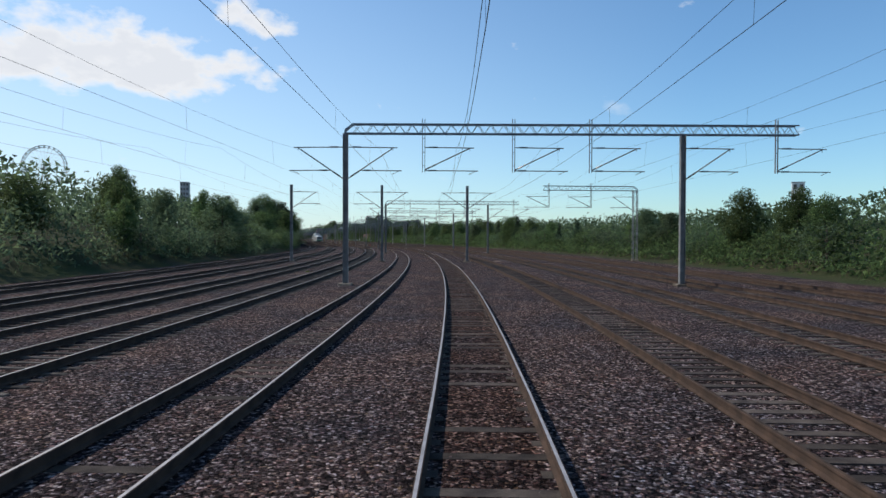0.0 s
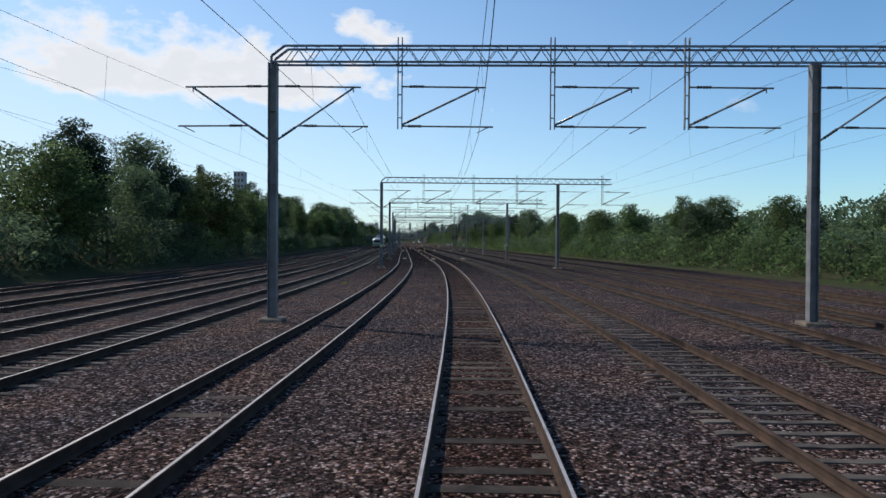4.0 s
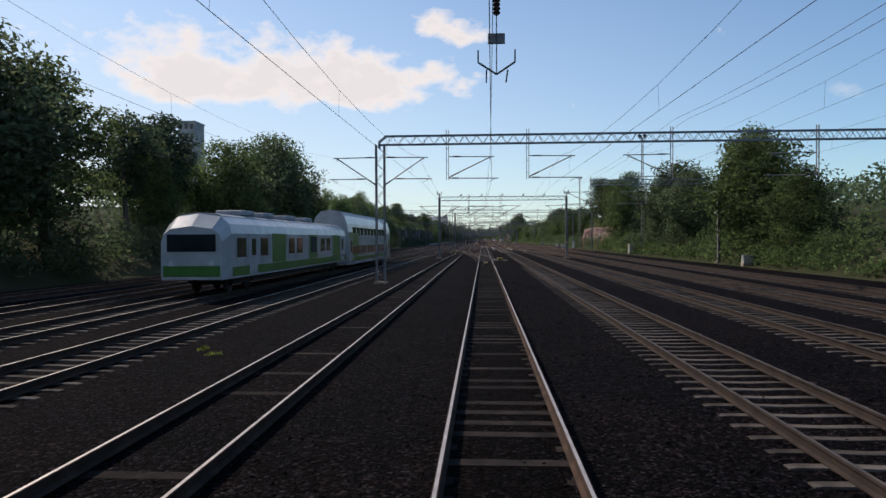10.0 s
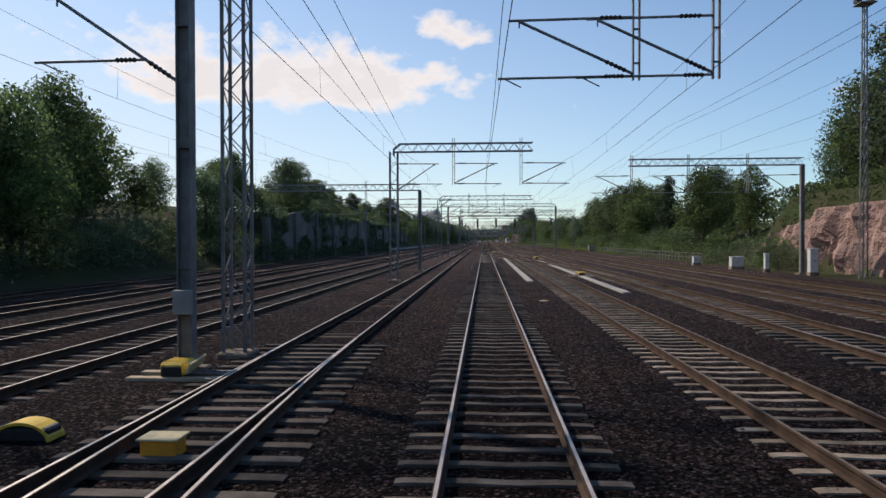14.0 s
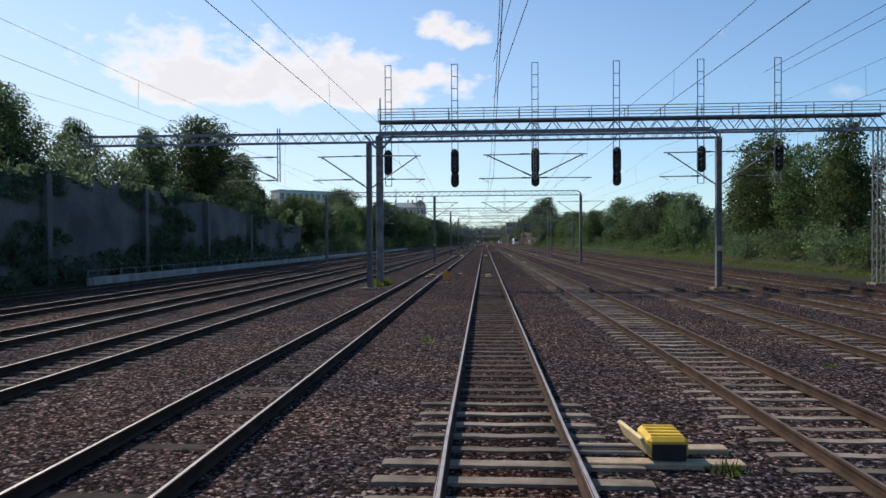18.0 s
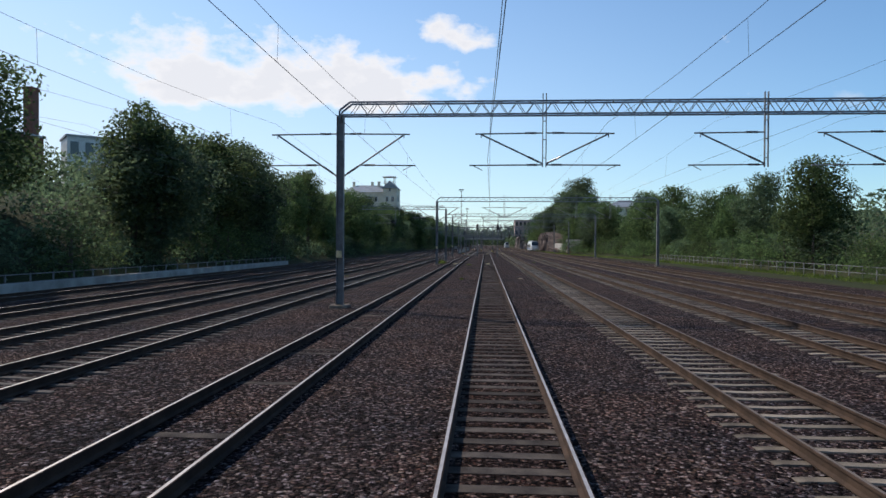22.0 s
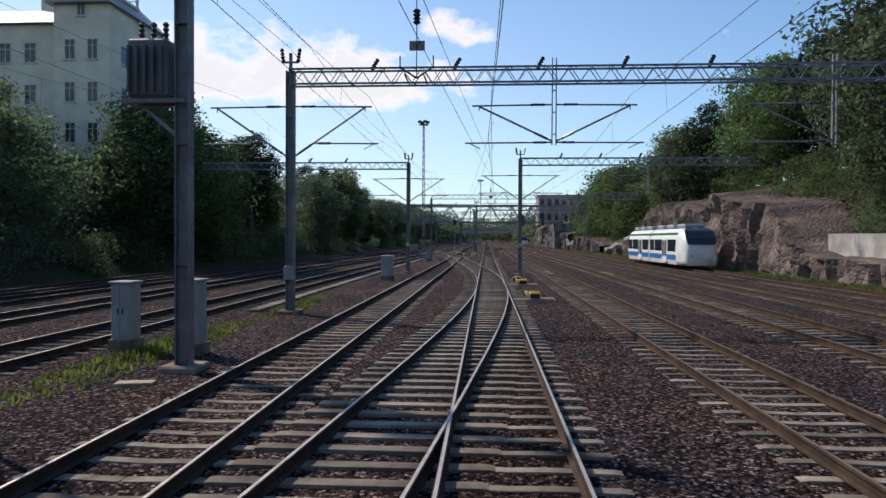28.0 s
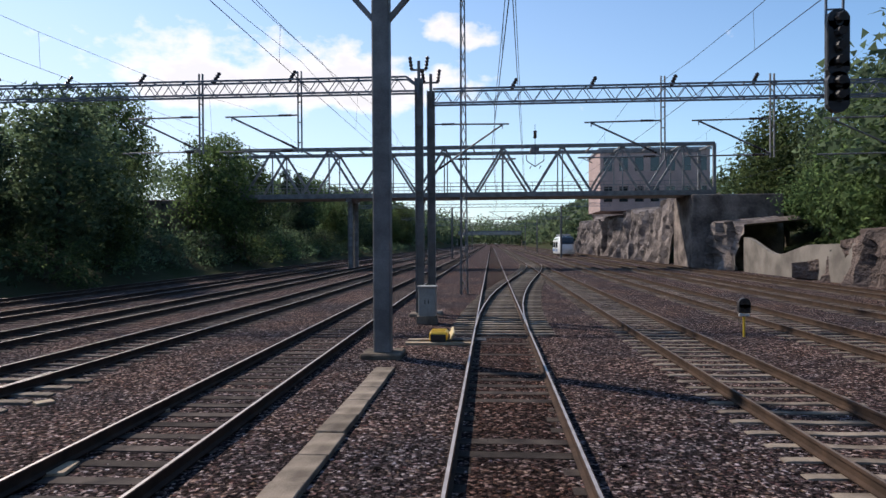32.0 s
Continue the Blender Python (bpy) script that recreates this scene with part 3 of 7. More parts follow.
def insulator_bm(a, b, r=0.075, n=5):
    """A ribbed insulator turned about the line from a to b, in one piece."""
    bm, sides = bmesh.new(), 7
    a, b = Vector(a), Vector(b)
    m = Matrix.Translation(a) @ (b - a).to_track_quat("Z", "Y").to_matrix().to_4x4()
    rings = []
    for i in range(2 * n + 1):
        rad, z = (r if i % 2 else r * 0.55), (b - a).length * i / (2 * n)
        rings.append([bm.verts.new(m @ Vector((rad * math.cos(6.2832 * k / sides), rad * math.sin(6.2832 * k / sides), z))) for k in range(sides)])
    for p, q in zip(rings, rings[1:]):
        for k in range(sides):
            bm.faces.new((p[k], p[(k + 1) % sides], q[(k + 1) % sides], q[k]))
    bm.faces.new(rings[0][::-1])
    bm.faces.new(rings[-1])
    return bm


def cantilever(parent, x, side, reach=2.6, top=7.85, low=6.5, foot=0.0):
    """The bracket that holds the wires of one track: a level stay, a sloping tube and the registration arm, each with an insulator."""
    bm = bmesh.new()
    e = x + side * reach
    tube(bm, (x, 0, top), (e + side * 0.25, 0, top - 0.03), 0.032)
    joint = low + 0.05 - foot
    inner = x + side * reach * max(0.0, low - joint) / (top - 0.05 - joint)
    tube(bm, (x, 0, joint), (e, 0, top - 0.05), 0.036)
    tube(bm, (inner, 0, low), (e + side * 0.5, 0, low - 0.02), 0.030)
    tube(bm, (e, 0, top), (e, 0, top - 0.2), 0.02)
    tube(bm, (e + side * 0.4, 0, low), (e - side * 0.05, 0.04, low - 0.22), 0.016)
    arm = part("cantilever", bm, STEEL, parent)
    for p, q in (((x + side * 0.25, 0, top), (x + side * 0.75, 0, top)),
                 ((x + side * 0.15, 0, joint + 0.15 * (top - 0.05 - joint) / reach), (x + side * 0.62, 0, joint + 0.62 * (top - 0.05 - joint) / reach)),
                 ((inner + side * 0.2, 0, low), (inner + side * 0.65, 0, low))):
        part("insulator", insulator_bm(p, q, 0.058, 5), INSULATOR, arm)


def hanger(parent, x, z_top, z_low):
    bm = bmesh.new()
    for sx in (-0.07, 0.07):
        box(bm, (x + sx, 0, (z_top + z_low) / 2), (0.035, 0.1, z_top - z_low))
    for i in range(4):
        box(bm, (x, 0, z_low + (i + 0.5) * (z_top - z_low) / 4), (0.11, 0.08, 0.03))
    part("hanger", bm, STEEL, parent)


def mast_horn(parent, x, z):
    """The short forked top that carries the feeder lines on two stubby insulators."""
    bm = bmesh.new()
    tube(bm, (x, 0, z - 0.8), (x, 0, z + 0.45), 0.065)
    tube(bm, (x - 0.30, 0, z + 0.12), (x + 0.30, 0, z + 0.12), 0.04)
    horn = part("mast_horn", bm, STEEL, parent)
    for sx in (-1, 1):
        part("post_insulator", insulator_bm((x + sx * 0.27, 0, z + 0.12), (x + sx * 0.34, 0, z + 0.62), 0.085, 4), INSULATOR, horn)


def portal(s, masts, x0, x1, hangers, bend=(True, False), tall=0.72, z=BEAM_Z, lattice=(), horns=False, label=""):
    """A portal over the tracks. masts and hangers: (x, sides) with the sides, -1 and 1, that carry a cantilever."""
    p = thing("overhead_line_portal", line_at(s), label or "grey steel overhead line portal spanning several tracks", "line portal", "overhead line portals")
    for x, sides in masts:
        is_lattice = x in lattice
        mast = part("mast", lattice_mast(z + 0.2) if is_lattice else h_mast(z + (0.7 if horns else 0.2)), STEEL, p,
                    "lattice steel mast" if is_lattice else "")
        mast.location = (x, 0, 0)
        foot = part("footing", footing(), CONCRETE, p)
        foot.location = (x, 0, 0)
        for side in sides:
            cantilever(p, x + side * 0.16, side, top=z - 0.6, low=z - 1.95, foot=0.52)
        if horns:
            mast_horn(p, x, z + 0.9)
    if x1 > x0:
        part("beam", lattice_beam(x0, x1, z + 0.18, tall - 0.18, bend0=bend[0], bend1=bend[1]), BEAM_STEEL, p, "zigzag lattice beam")
    for x, sides in hangers:
        hanger(p, x, z + tall + 0.35, z - 2.05)
        for side in sides:
            cantilever(p, x + side * 0.08, side, top=z - 0.6, low=z - 1.95)
    if horns:
        for i in range(1, int((x1 - x0) / 3)):
            x = x0 + i * 3.0
            bm = insulator_bm((x, 0, z + tall), (x + 0.22, 0.1, z + tall + 0.4), 0.09, 4)
            part("post_insulator", bm, INSULATOR, p)
    return p


L, R = (-1,), (1,)
LR = (-1, 1)
USUAL = [(-2.45, R), (2.75, R), (7.3, R)]
portal(66.0, [(-6.6, LR), (13.1, R)], -6.6, 19.8, [(-2.05, R), (3.2, R), (7.7, R), (18.6, R)])
for s in (146.6, 190.0, 236.6, 271.4):
    portal(s, [(-6.8, LR), (11.6, R)], -6.8, 17.2, USUAL + [(16.3, R)])
portal(104.5, [(-6.85, LR), (-17.2, R)], 0, 0, [], label="single steel overhead line masts with brackets")
portal(104.7, [(3.05, LR)], 0, 0, [], label="single steel overhead line mast between two tracks")
portal(110.4, [(25.0, L)], 13.2, 25.2, [(13.9, L), (19.3, L)], bend=(False, True), lattice=(25.0,), label="half portal on a lattice mast beside the woods")
portal(307.0, [(-6.8, LR), (12.2, R)], -6.8, 18.8, [(2.7, LR), (7.1, R), (17.2, R)])
portal(342.0, [(-6.92, LR), (12.1, LR)], -6.9, 27.0, [(2.8, LR), (21, L)])
portal(380.5, [(-6.9, LR), (11.8, LR)], -6.9, 27.0, [(2.6, LR), (19, LR)], bend=(False, False), horns=True, z=8.3)
portal(416.4, [(-6.75, LR)], -6.8, 27.0, [(-2.5, R), (2.5, R), (11.3, L), (20, L)], lattice=(-6.75,), z=8.35)
portal(450.8, [(26.0, L)], 11.8, 26.0, [(11.9, L), (18.0, L)], bend=(False, False))
portal(471.5, [(-6.6, LR), (11.7, LR)], -6.6, 11.7, [(-2.3, R), (2.25, R)], bend=(False, False), horns=True, z=8.0)
portal(509.4, [(-6.7, R)], -6.7, 3.8, [(-2.1, R), (1.7, R)], lattice=(-6.7,), z=8.4)
portal(523.2, [(-6.5, L)], -21.0, -6.5, [(-14, L)], bend=(False, False), z=8.3)
portal(525.3, [(-6.2, ()), (24, L)], -6.2, 24.0, [(3.2, L), (5.0, L), (12, L)], bend=(False, False), lattice=(-6.2,), z=8.3)
portal(554.2, [(-6.35, R)], -6.35, 2.9, [(-2.33, R), (2.15, R)], lattice=(-6.35,), z=8.3)
portal(564.5, [(25.0, L)], 11.4, 25.0, [(11.6, L), (16.1, L), (20.75, L)], bend=(False, False), z=8.35)
portal(569.7, [(-6.1, LR)], -20.0, -6.1, [(-11, L)], bend=(False, False), z=6.9)
portal(598.0, [(-6.2, R)], -6.2, 6.0, [(-2.3, R), (2.3, R)], lattice=(-6.2,), z=7.7)
portal(631.2, [(-6.85, LR), (12.6, LR), (-22.0, R)], -21.5, -6.85, [(-11.9, L)], bend=(False, True))
portal(631.7, [], -6.7, 12.6, [(-2.4, R), (7.4, L)], bend=(True, True))
portal(686.4, [(-6.9, LR), (12.8, LR)], -24.0, 12.8, [(-12.2, L), (2.6, LR)], bend=(False, True), z=8.1)
for s, z in ((731.2, 8.0), (771.5, 7.9)):
    portal(s, [(-20.1, R), (-6.45, LR), (11.6, LR)], -20.1, 11.6, [(-11.3, L), (2.25, LR)], bend=(True, True), z=z, lattice=(11.6,) if s > 750 else ())
portal(812.4, [(-6.6, LR), (21.3, L)], -6.6, 21.3, [(2.15, LR), (11.3, L), (16.3, L)], bend=(True, True), z=7.9)
portal(872.2, [(-6.8, LR), (22.0, L)], -6.8, 22.0, [(2.1, LR), (11.5, L), (15.9, L)], bend=(True, True), z=8.02)
portal(888.7, [(-6.6, R)], -20.0, -6.6, [(-14.6, L)], bend=(False, True), z=7.8)
portal(921.7, [(-7.2, LR), (22.0, L)], -7.2, 22.0, [(2.2, LR), (11.5, L)], bend=(True, True), z=8.1)
portal(970.0, [(-7.9, LR), (22.5, L)], -7.9, 22.5, [(3.0, LR), (12.0, L)], bend=(True, True), z=8.6)
portal(998.6, [(-6.6, ())], 0, 0, [], horns=True, z=8.3, label="single steel mast with a forked top")
portal(1009.2, [(-7.5, LR), (22.5, L)], -7.5, 22.5, [(2.1, LR), (11.8, L)], bend=(False, False), horns=True, z=8.0)
portal(1039.6, [(-6.7, LR)], -24.0, -6.7, [(-15, L)], bend=(False, False), horns=True, z=8.1)
portal(1036.9, [(2.3, LR)], 2.3, 20.0, [(12.0, L)], bend=(False, False), horns=True, z=8.1)
portal(1074.5, [(-7.7, LR)], -7.7, 20.0, [(0.9, ()), (2.5, LR), (11.7, L)], bend=(True, False), z=7.75)
portal(1107.8, [(-2.1, LR)], -24.0, -2.1, [(-10.9, R), (-10.2, ())], bend=(False, True), horns=True, z=8.2)
portal(1109.4, [], -1.7, 18.0, [(2.1, R), (9, L)], bend=(True, False), z=7.85)
portal(1140.3, [(-3.0, ())], -26.0, -3.0, [(-11.5, L), (-7.6, L)], bend=(False, True), horns=True, z=8.1)
portal(1140.9, [(-2.6, R)], -2.5, 22.0, [(6.2, L), (10.2, L), (15, L)], bend=(False, False), horns=True, z=7.75)
for s in (1230.0, 1290.0, 1350.0):
    portal(s, [(-7.0, LR), (11.6, LR)], -24.0, 20.0, [(2.2, LR)], bend=(False, False))


# ---- wires ----
def wire(name, places, r, parent):
    cu = bpy.data.curves.new(name, "CURVE")
    cu.dimensions, cu.bevel_depth, cu.bevel_resolution = "3D", r, 0
    sp = cu.splines.new("POLY")
    sp.points.add(len(places) - 1)
    for p, v in zip(sp.points, places):
        p.co = (*v, 1)
    cu.materials.append(WIRE)
    ob = new(name, cu)
    ob.parent = parent
    return ob


SUPPORTS = [22, 66, 105.5, 146.6, 190, 236.6, 271.4, 307, 342, 380.5, 416.4, 471.5, 509.4, 554.2, 598, 631.5, 686.4, 731.2, 771.5, 812.4, 872.2, 921.7, 972, 1009.2, 1036.7, 1074.5, 1107.8, 1140.5, 1180, 1230, 1290, 1350]
for k, x in enumerate((0.0, 4.66, 9.35, 14.1, -4.45, -9.6, -13.7, -18.2)):
    line = thing("overhead_line", Matrix(), "dark contact and carrier wires over a railway track", "overhead wire", "overhead lines")
    contact, carrier, drops = [], [], []
    for i, (a, b) in enumerate(zip(SUPPORTS, SUPPORTS[1:])):
        za, zig = 6.25, 0.25 * (-1) ** (i + k)
        for j in range(8):
            u = j / 8
            s, off = a + (b - a) * u, zig * (1 - 2 * u)
            contact.append(spot(s, x + off, za - 0.05 * math.sin(math.pi * u)))
            top = 7.75 - 0.85 * 4 * u * (1 - u)
            carrier.append(spot(s, x + off * 0.6, top))
            if j % 2:
                drops.append((contact[-1], carrier[-1]))
    wire("contact_wire", contact, 0.009 if abs(x) < 5 else 0.005, line)
    wire("carrier_wire", carrier, 0.008 if abs(x) < 5 else 0.0045, line)
    bm = bmesh.new()
    for a, b in drops:
        tube(bm, a, b, 0.004, n=3)
    tagged(part("dropper", bm, WIRE, line), kind="stuff")


def section_insulator(s, x, z, frame_w=0.9):
    """A section break hung in the wires: an insulator rod, a grey plate, and a forked runner below."""
    p = thing("section_insulator", line_at(s, x, z), "grey section insulator hanging in the overhead wire", "insulator", "section insulators")
    part("insulator", insulator_bm((0, 0, 0.75), (0, 0, 1.15), 0.11, 4), INSULATOR, p)
    bm = bmesh.new()
    box(bm, (0, 0.1, 0.2), (0.42, 0.05, 0.26), bevel=0.01)
    part("plate", bm, STEEL, p)
    bm = bmesh.new()
    tube(bm, (0, 0, -0.7), (0, 0, 1.5), 0.014, n=5)
    for k in (-1, 1):
        tube(bm, (0, 0, -0.7), (k * frame_w / 2, 0, -0.4), 0.025, n=6)
        tube(bm, (k * frame_w / 2, 0, -0.4), (k * frame_w / 2, 0, -0.1), 0.02, n=6)
        tube(bm, (k * 0.25, -0.6, -0.75), (k * 0.25, 0.6, -0.75), 0.02, n=6)
    part("runner", bm, WIRE, p)


for s, x, z in ((497, -3.0, 7.2), (391, 0.05, 7.3), (1063, 0.2, 7.3), (1003, -2.2, 7.6), (628, 2.4, 7.2), (1150, 2.0, 7.2)):
    section_insulator(s, x, z)
# wires that follow the crossovers
for a, b, xa, xb in ((450, 545, 0.4, -4.45), (582, 668, 4.66, 0.0), (940, 1030, -4.45, 0.0), (1015, 1100, 0.0, -4.45), (1125, 1210, 0.0, 4.66)):
    line = thing("overhead_line", Matrix(), "dark wires over a crossover between tracks", "overhead wire", "overhead lines")
    ways = [(i / 12, a + (b - a) * i / 12) for i in range(13)]
    wire("contact_wire", [spot(s, xa + (xb - xa) * u, 6.3 + 0.5 * (2 * u - 1) ** 2) for u, s in ways], 0.008, line)
    wire("carrier_wire", [spot(s, xa + (xb - xa) * u, 7.25 + 0.6 * (2 * u - 1) ** 2) for u, s in ways], 0.008, line)
# feeder lines along the mast tops
for x, z, s0, s1 in ((11.9, 9.9, 340, 700), (-7.2, 9.6, 960, 1300)):
    line = thing("feeder_line", Matrix(), "thin dark feeder cable along the mast tops", "overhead wire", "feeder lines")
    spans = [s for s in SUPPORTS if s0 <= s <= s1]
    for dx in (-0.38, 0.38):
        way = []
        for a, b in zip(spans, spans[1:]):
            way += [spot(a + (b - a) * j / 6, x + dx, z - 2.0 * (j / 6) * (1 - j / 6)) for j in range(6)]
        wire("cable", way, 0.010, line)


# ---- trees ----
def tree_parts(kind, seed, tall):
    """A trunk with limbs, and a crown of leaf clumps in uneven lobes."""
    rnd = random.Random(seed)
    bm = bmesh.new()
    wide = tall * {"broad": 0.34, "birch": 0.24, "pine": 0.22, "spruce": 0.20, "bush": 0.7}[kind]
    r0 = tall * 0.018 + 0.05
    base = tall * {"broad": 0.16, "birch": 0.2, "pine": 0.42, "spruce": 0.06, "bush": 0.05}[kind]
    lean = Vector((rnd.uniform(-0.04, 0.04), rnd.uniform(-0.04, 0.04), 1)) * tall
    tube(bm, (0, 0, -0.5), lean * 0.5, r0, r0 * 0.65, 7)
    tube(bm, lean * 0.5, lean * 0.93, r0 * 0.65, r0 * 0.15, 6)
    lobes = []
    n = {"broad": 22, "birch": 20, "pine": 12, "spruce": 16, "bush": 7}[kind]
    for i in range(n):
        u = (i + rnd.random() * 0.6) / n
        z = base + (tall - base) * u
        prof = {"broad": math.sin(math.pi * min(1, 0.16 + 0.78 * u)) ** 0.7, "birch": math.sin(math.pi * (0.15 + 0.78 * u)) ** 0.9,
                "pine": math.sin(math.pi * (0.25 + 0.65 * u)), "spruce": 1.02 - u, "bush": math.sin(math.pi * (0.25 + 0.6 * u))}[kind]
        a = i * 2.4 + rnd.uniform(-0.5, 0.5)
        d = wide * prof * rnd.uniform(0.35, 0.8)
        c = Vector((math.cos(a) * d, math.sin(a) * d, z)) + lean * (z / tall) - Vector((0, 0, z))
        rad = wide * (0.22 + 0.34 * prof) * rnd.uniform(0.7, 1.25)
        lobes.append((c, rad))
        st = lean * max(0.05, (z - d * 0.6) / tall)
        tube(bm, st, c, r0 * 0.3, r0 * 0.08, 4)
    verts, faces = [], []
    total = {"broad": 11500, "birch": 8800, "pine": 6200, "spruce": 7600, "bush": 2400}[kind]
    weight = sum(r * r for _, r in lobes)
    size = {"broad": 0.155, "birch": 0.13, "pine": 0.14, "spruce": 0.13, "bush": 0.14}[kind] * (tall / 11) ** 0.5
    for c, rad in lobes:
        for _ in range(int(total * rad * rad / weight)):
            v = Vector((rnd.gauss(0, 1), rnd.gauss(0, 1), rnd.gauss(0, 1))).normalized()
            v.z = v.z * 0.8 + 0.06
            p = c + v * rad * rnd.uniform(0.55, 1.08) * (1 + 0.18 * math.sin(7 * v.x + 5 * v.z + seed))
            ax = (v + Vector((rnd.uniform(-0.8, 0.8), rnd.uniform(-0.8, 0.8), rnd.uniform(-0.8, 0.8)))).normalized()
            side = ax.cross(Vector((rnd.uniform(-1, 1), rnd.uniform(-1, 1), rnd.uniform(-1, 1)))).normalized()
            up = ax.cross(side)
            h, w = size * rnd.uniform(0.7, 1.4), size * rnd.uniform(0.5, 1.0)
            k = len(verts)
            verts += [p - up * h - side * w * 0.6, p + side * w + ax * 0.05, p + up * h - side * w * 0.2]
            faces.append((k, k + 1, k + 2))
    me = bpy.data.meshes.new("crown")
    me.from_pydata(verts, [], faces)
    return bm, me


def make_tree(kind, seed, tall, leaf, label):
    t = thing("bush" if kind == "bush" else "tree", Matrix.Translation((0, 0, -900)), label, "bush" if kind == "bush" else "tree", "trees beside the line")
    bm, me = tree_parts(kind, seed, tall)
    part("trunk", bm, BARK, t)
    me.materials.append(leaf)
    crown = new("crown", me)
    crown.parent = t
    return t


TREES = {
    "broad": [make_tree("broad", 11, 11, LEAF, "tall leafy deciduous tree with a rounded green crown"), make_tree("broad", 12, 11, LEAF_DARK, "dark green broadleaf tree with a dense crown"),
              make_tree("broad", 13, 11, LEAF, "tall leafy deciduous tree with a rounded green crown")],
    "birch": [make_tree("birch", 21, 11, LEAF, "slender light green birch tree in leaf"), make_tree("birch", 22, 11, LEAF, "slender light green birch tree in leaf")],
    "pine": [make_tree("pine", 31, 12, NEEDLE, "dark pine with a high crown on a bare trunk"), make_tree("spruce", 33, 12, NEEDLE, "dark pointed spruce above the bushes")],
    "bush": [make_tree("bush", 41, 3.2, LEAF, "low green bush at the edge of the line"), make_tree("bush", 42, 3.2, LEAF_DARK, "low dark green bush at the edge of the line")],
}
USED = set()
wood = random.Random(5)


def plant(kind, s, x, tall, spread=1.0):
    src = wood.choice(TREES[kind])
    k = tall / (3.2 if kind == "bush" else 11 if kind != "pine" else 12)
    m = line_at(s, x, ground_height(s, x) - 0.1) @ Matrix.Rotation(wood.uniform(0, 6.28), 4, "Z")
    if src in USED:
        ob = copy_thing(src, m)
    else:
        ob = src
        USED.add(src)
        ob.matrix_world = m
    ob.scale = (k * spread, k * spread, k)
    return ob


TREE_RIGHT = [(0, 5.0), (160, 5.6), (240, 7.2), (300, 7.8), (360, 8.5), (420, 9.5), (460, 11.5), (500, 13.0), (530, 11.0), (560, 12.5), (600, 10.0), (650, 12.0), (720, 12.5), (800, 10.5), (880, 8.8), (930, 11.0), (970, 12.0), (1000, 13.0), (1040, 16.0), (1070, 13.0), (1120, 14.0), (1145, 15.0), (1160, 17.5), (1176, 13.0), (1250, 13.0)]
TREE_LEFT = [(0, 6.0), (150, 6.8), (230, 9.0), (330, 9.0), (400, 10.5), (440, 12.0), (470, 14.0), (500, 11.0), (550, 10.5), (600, 8.5), (740, 8.0), (790, 7.4), (840, 11.5), (880, 13.0), (920, 11.5), (960, 10.8), (1050, 12.0), (1090, 13.0), (1130, 14.5), (1165, 11.0), (1250, 11.0)]


def belt(s0, s1, side, step, kinds, set_back=1.5, depth=12.0, size=1.0):
    """A belt of trees along one side."""
    s = s0
    while s < s1:
        x = eased(RIGHT_EDGE if side > 0 else LEFT_EDGE, s) + side * (set_back + depth * wood.random() ** 1.7)
        tall = eased(TREE_RIGHT if side > 0 else TREE_LEFT, s) * wood.uniform(0.72, 1.18) * size
        plant(wood.choice(kinds), s + wood.uniform(-2, 2), x, tall, wood.uniform(0.95, 1.4))
        s += step * wood.uniform(0.7, 1.3)


def shrubs(s0, s1, side, step, set_back=1.0):
    s = s0
    while s < s1:
        x = eased(RIGHT_EDGE if side > 0 else LEFT_EDGE, s) + side * (set_back + wood.uniform(0, 2.5))
        plant("bush", s, x, wood.uniform(1.8, 3.8), wood.uniform(1.1, 1.8))
        s += step * wood.uniform(0.7, 1.3)


belt(70, 528, 1, 8.0, ["broad", "broad", "broad", "birch", "pine"], 2.5)
belt(533, 592, 1, 7.0, ["broad", "birch", "pine"], 7.0)
belt(594, 700, 1, 7.0, ["broad", "broad", "broad", "birch", "pine"], 2.5)
belt(80, 590, -1, 8.2, ["broad", "broad", "broad", "birch", "pine"], 2.5)
belt(455, 592, -1, 10.0, ["broad", "birch", "birch"], 5.0, 8.0, 0.85)
belt(225, 455, -1, 9.0, ["broad", "birch", "pine"], 4.0, 9.0, 1.05)
belt(595, 760, -1, 7.0, ["broad", "birch", "birch", "pine"], 3.0, 9)
belt(700, 1010, 1, 8.4, ["broad", "broad", "birch"], 2.5)
belt(760, 960, -1, 6.4, ["broad", "broad", "broad", "birch"], 2.5)
belt(1005, 1166, 1, 5.6, ["broad", "birch", "pine", "broad"], 5.5)
belt(1098, 1166, 1, 5.5, ["broad", "birch", "broad"], 4.5, 7.0)
belt(960, 1330, -1, 6.6, ["broad", "broad", "pine"], 2.5)
belt(1168, 1202, 1, 4.5, ["broad", "birch", "broad"], 6.8, 6.0)
shrubs(70, 530, 1, 7.0)
shrubs(594, 1000, 1, 7.0)
shrubs(90, 590, -1, 7.0)
shrubs(750, 1250, -1, 8.0)
shrubs(595, 745, -1, 3.6, 3.0)
shrubs(1006, 1112, 1, 4.5, 4.6)
shrubs(536, 552, 1, 4.0, 0.2)
shrubs(572, 592, 1, 4.0, 0.4)


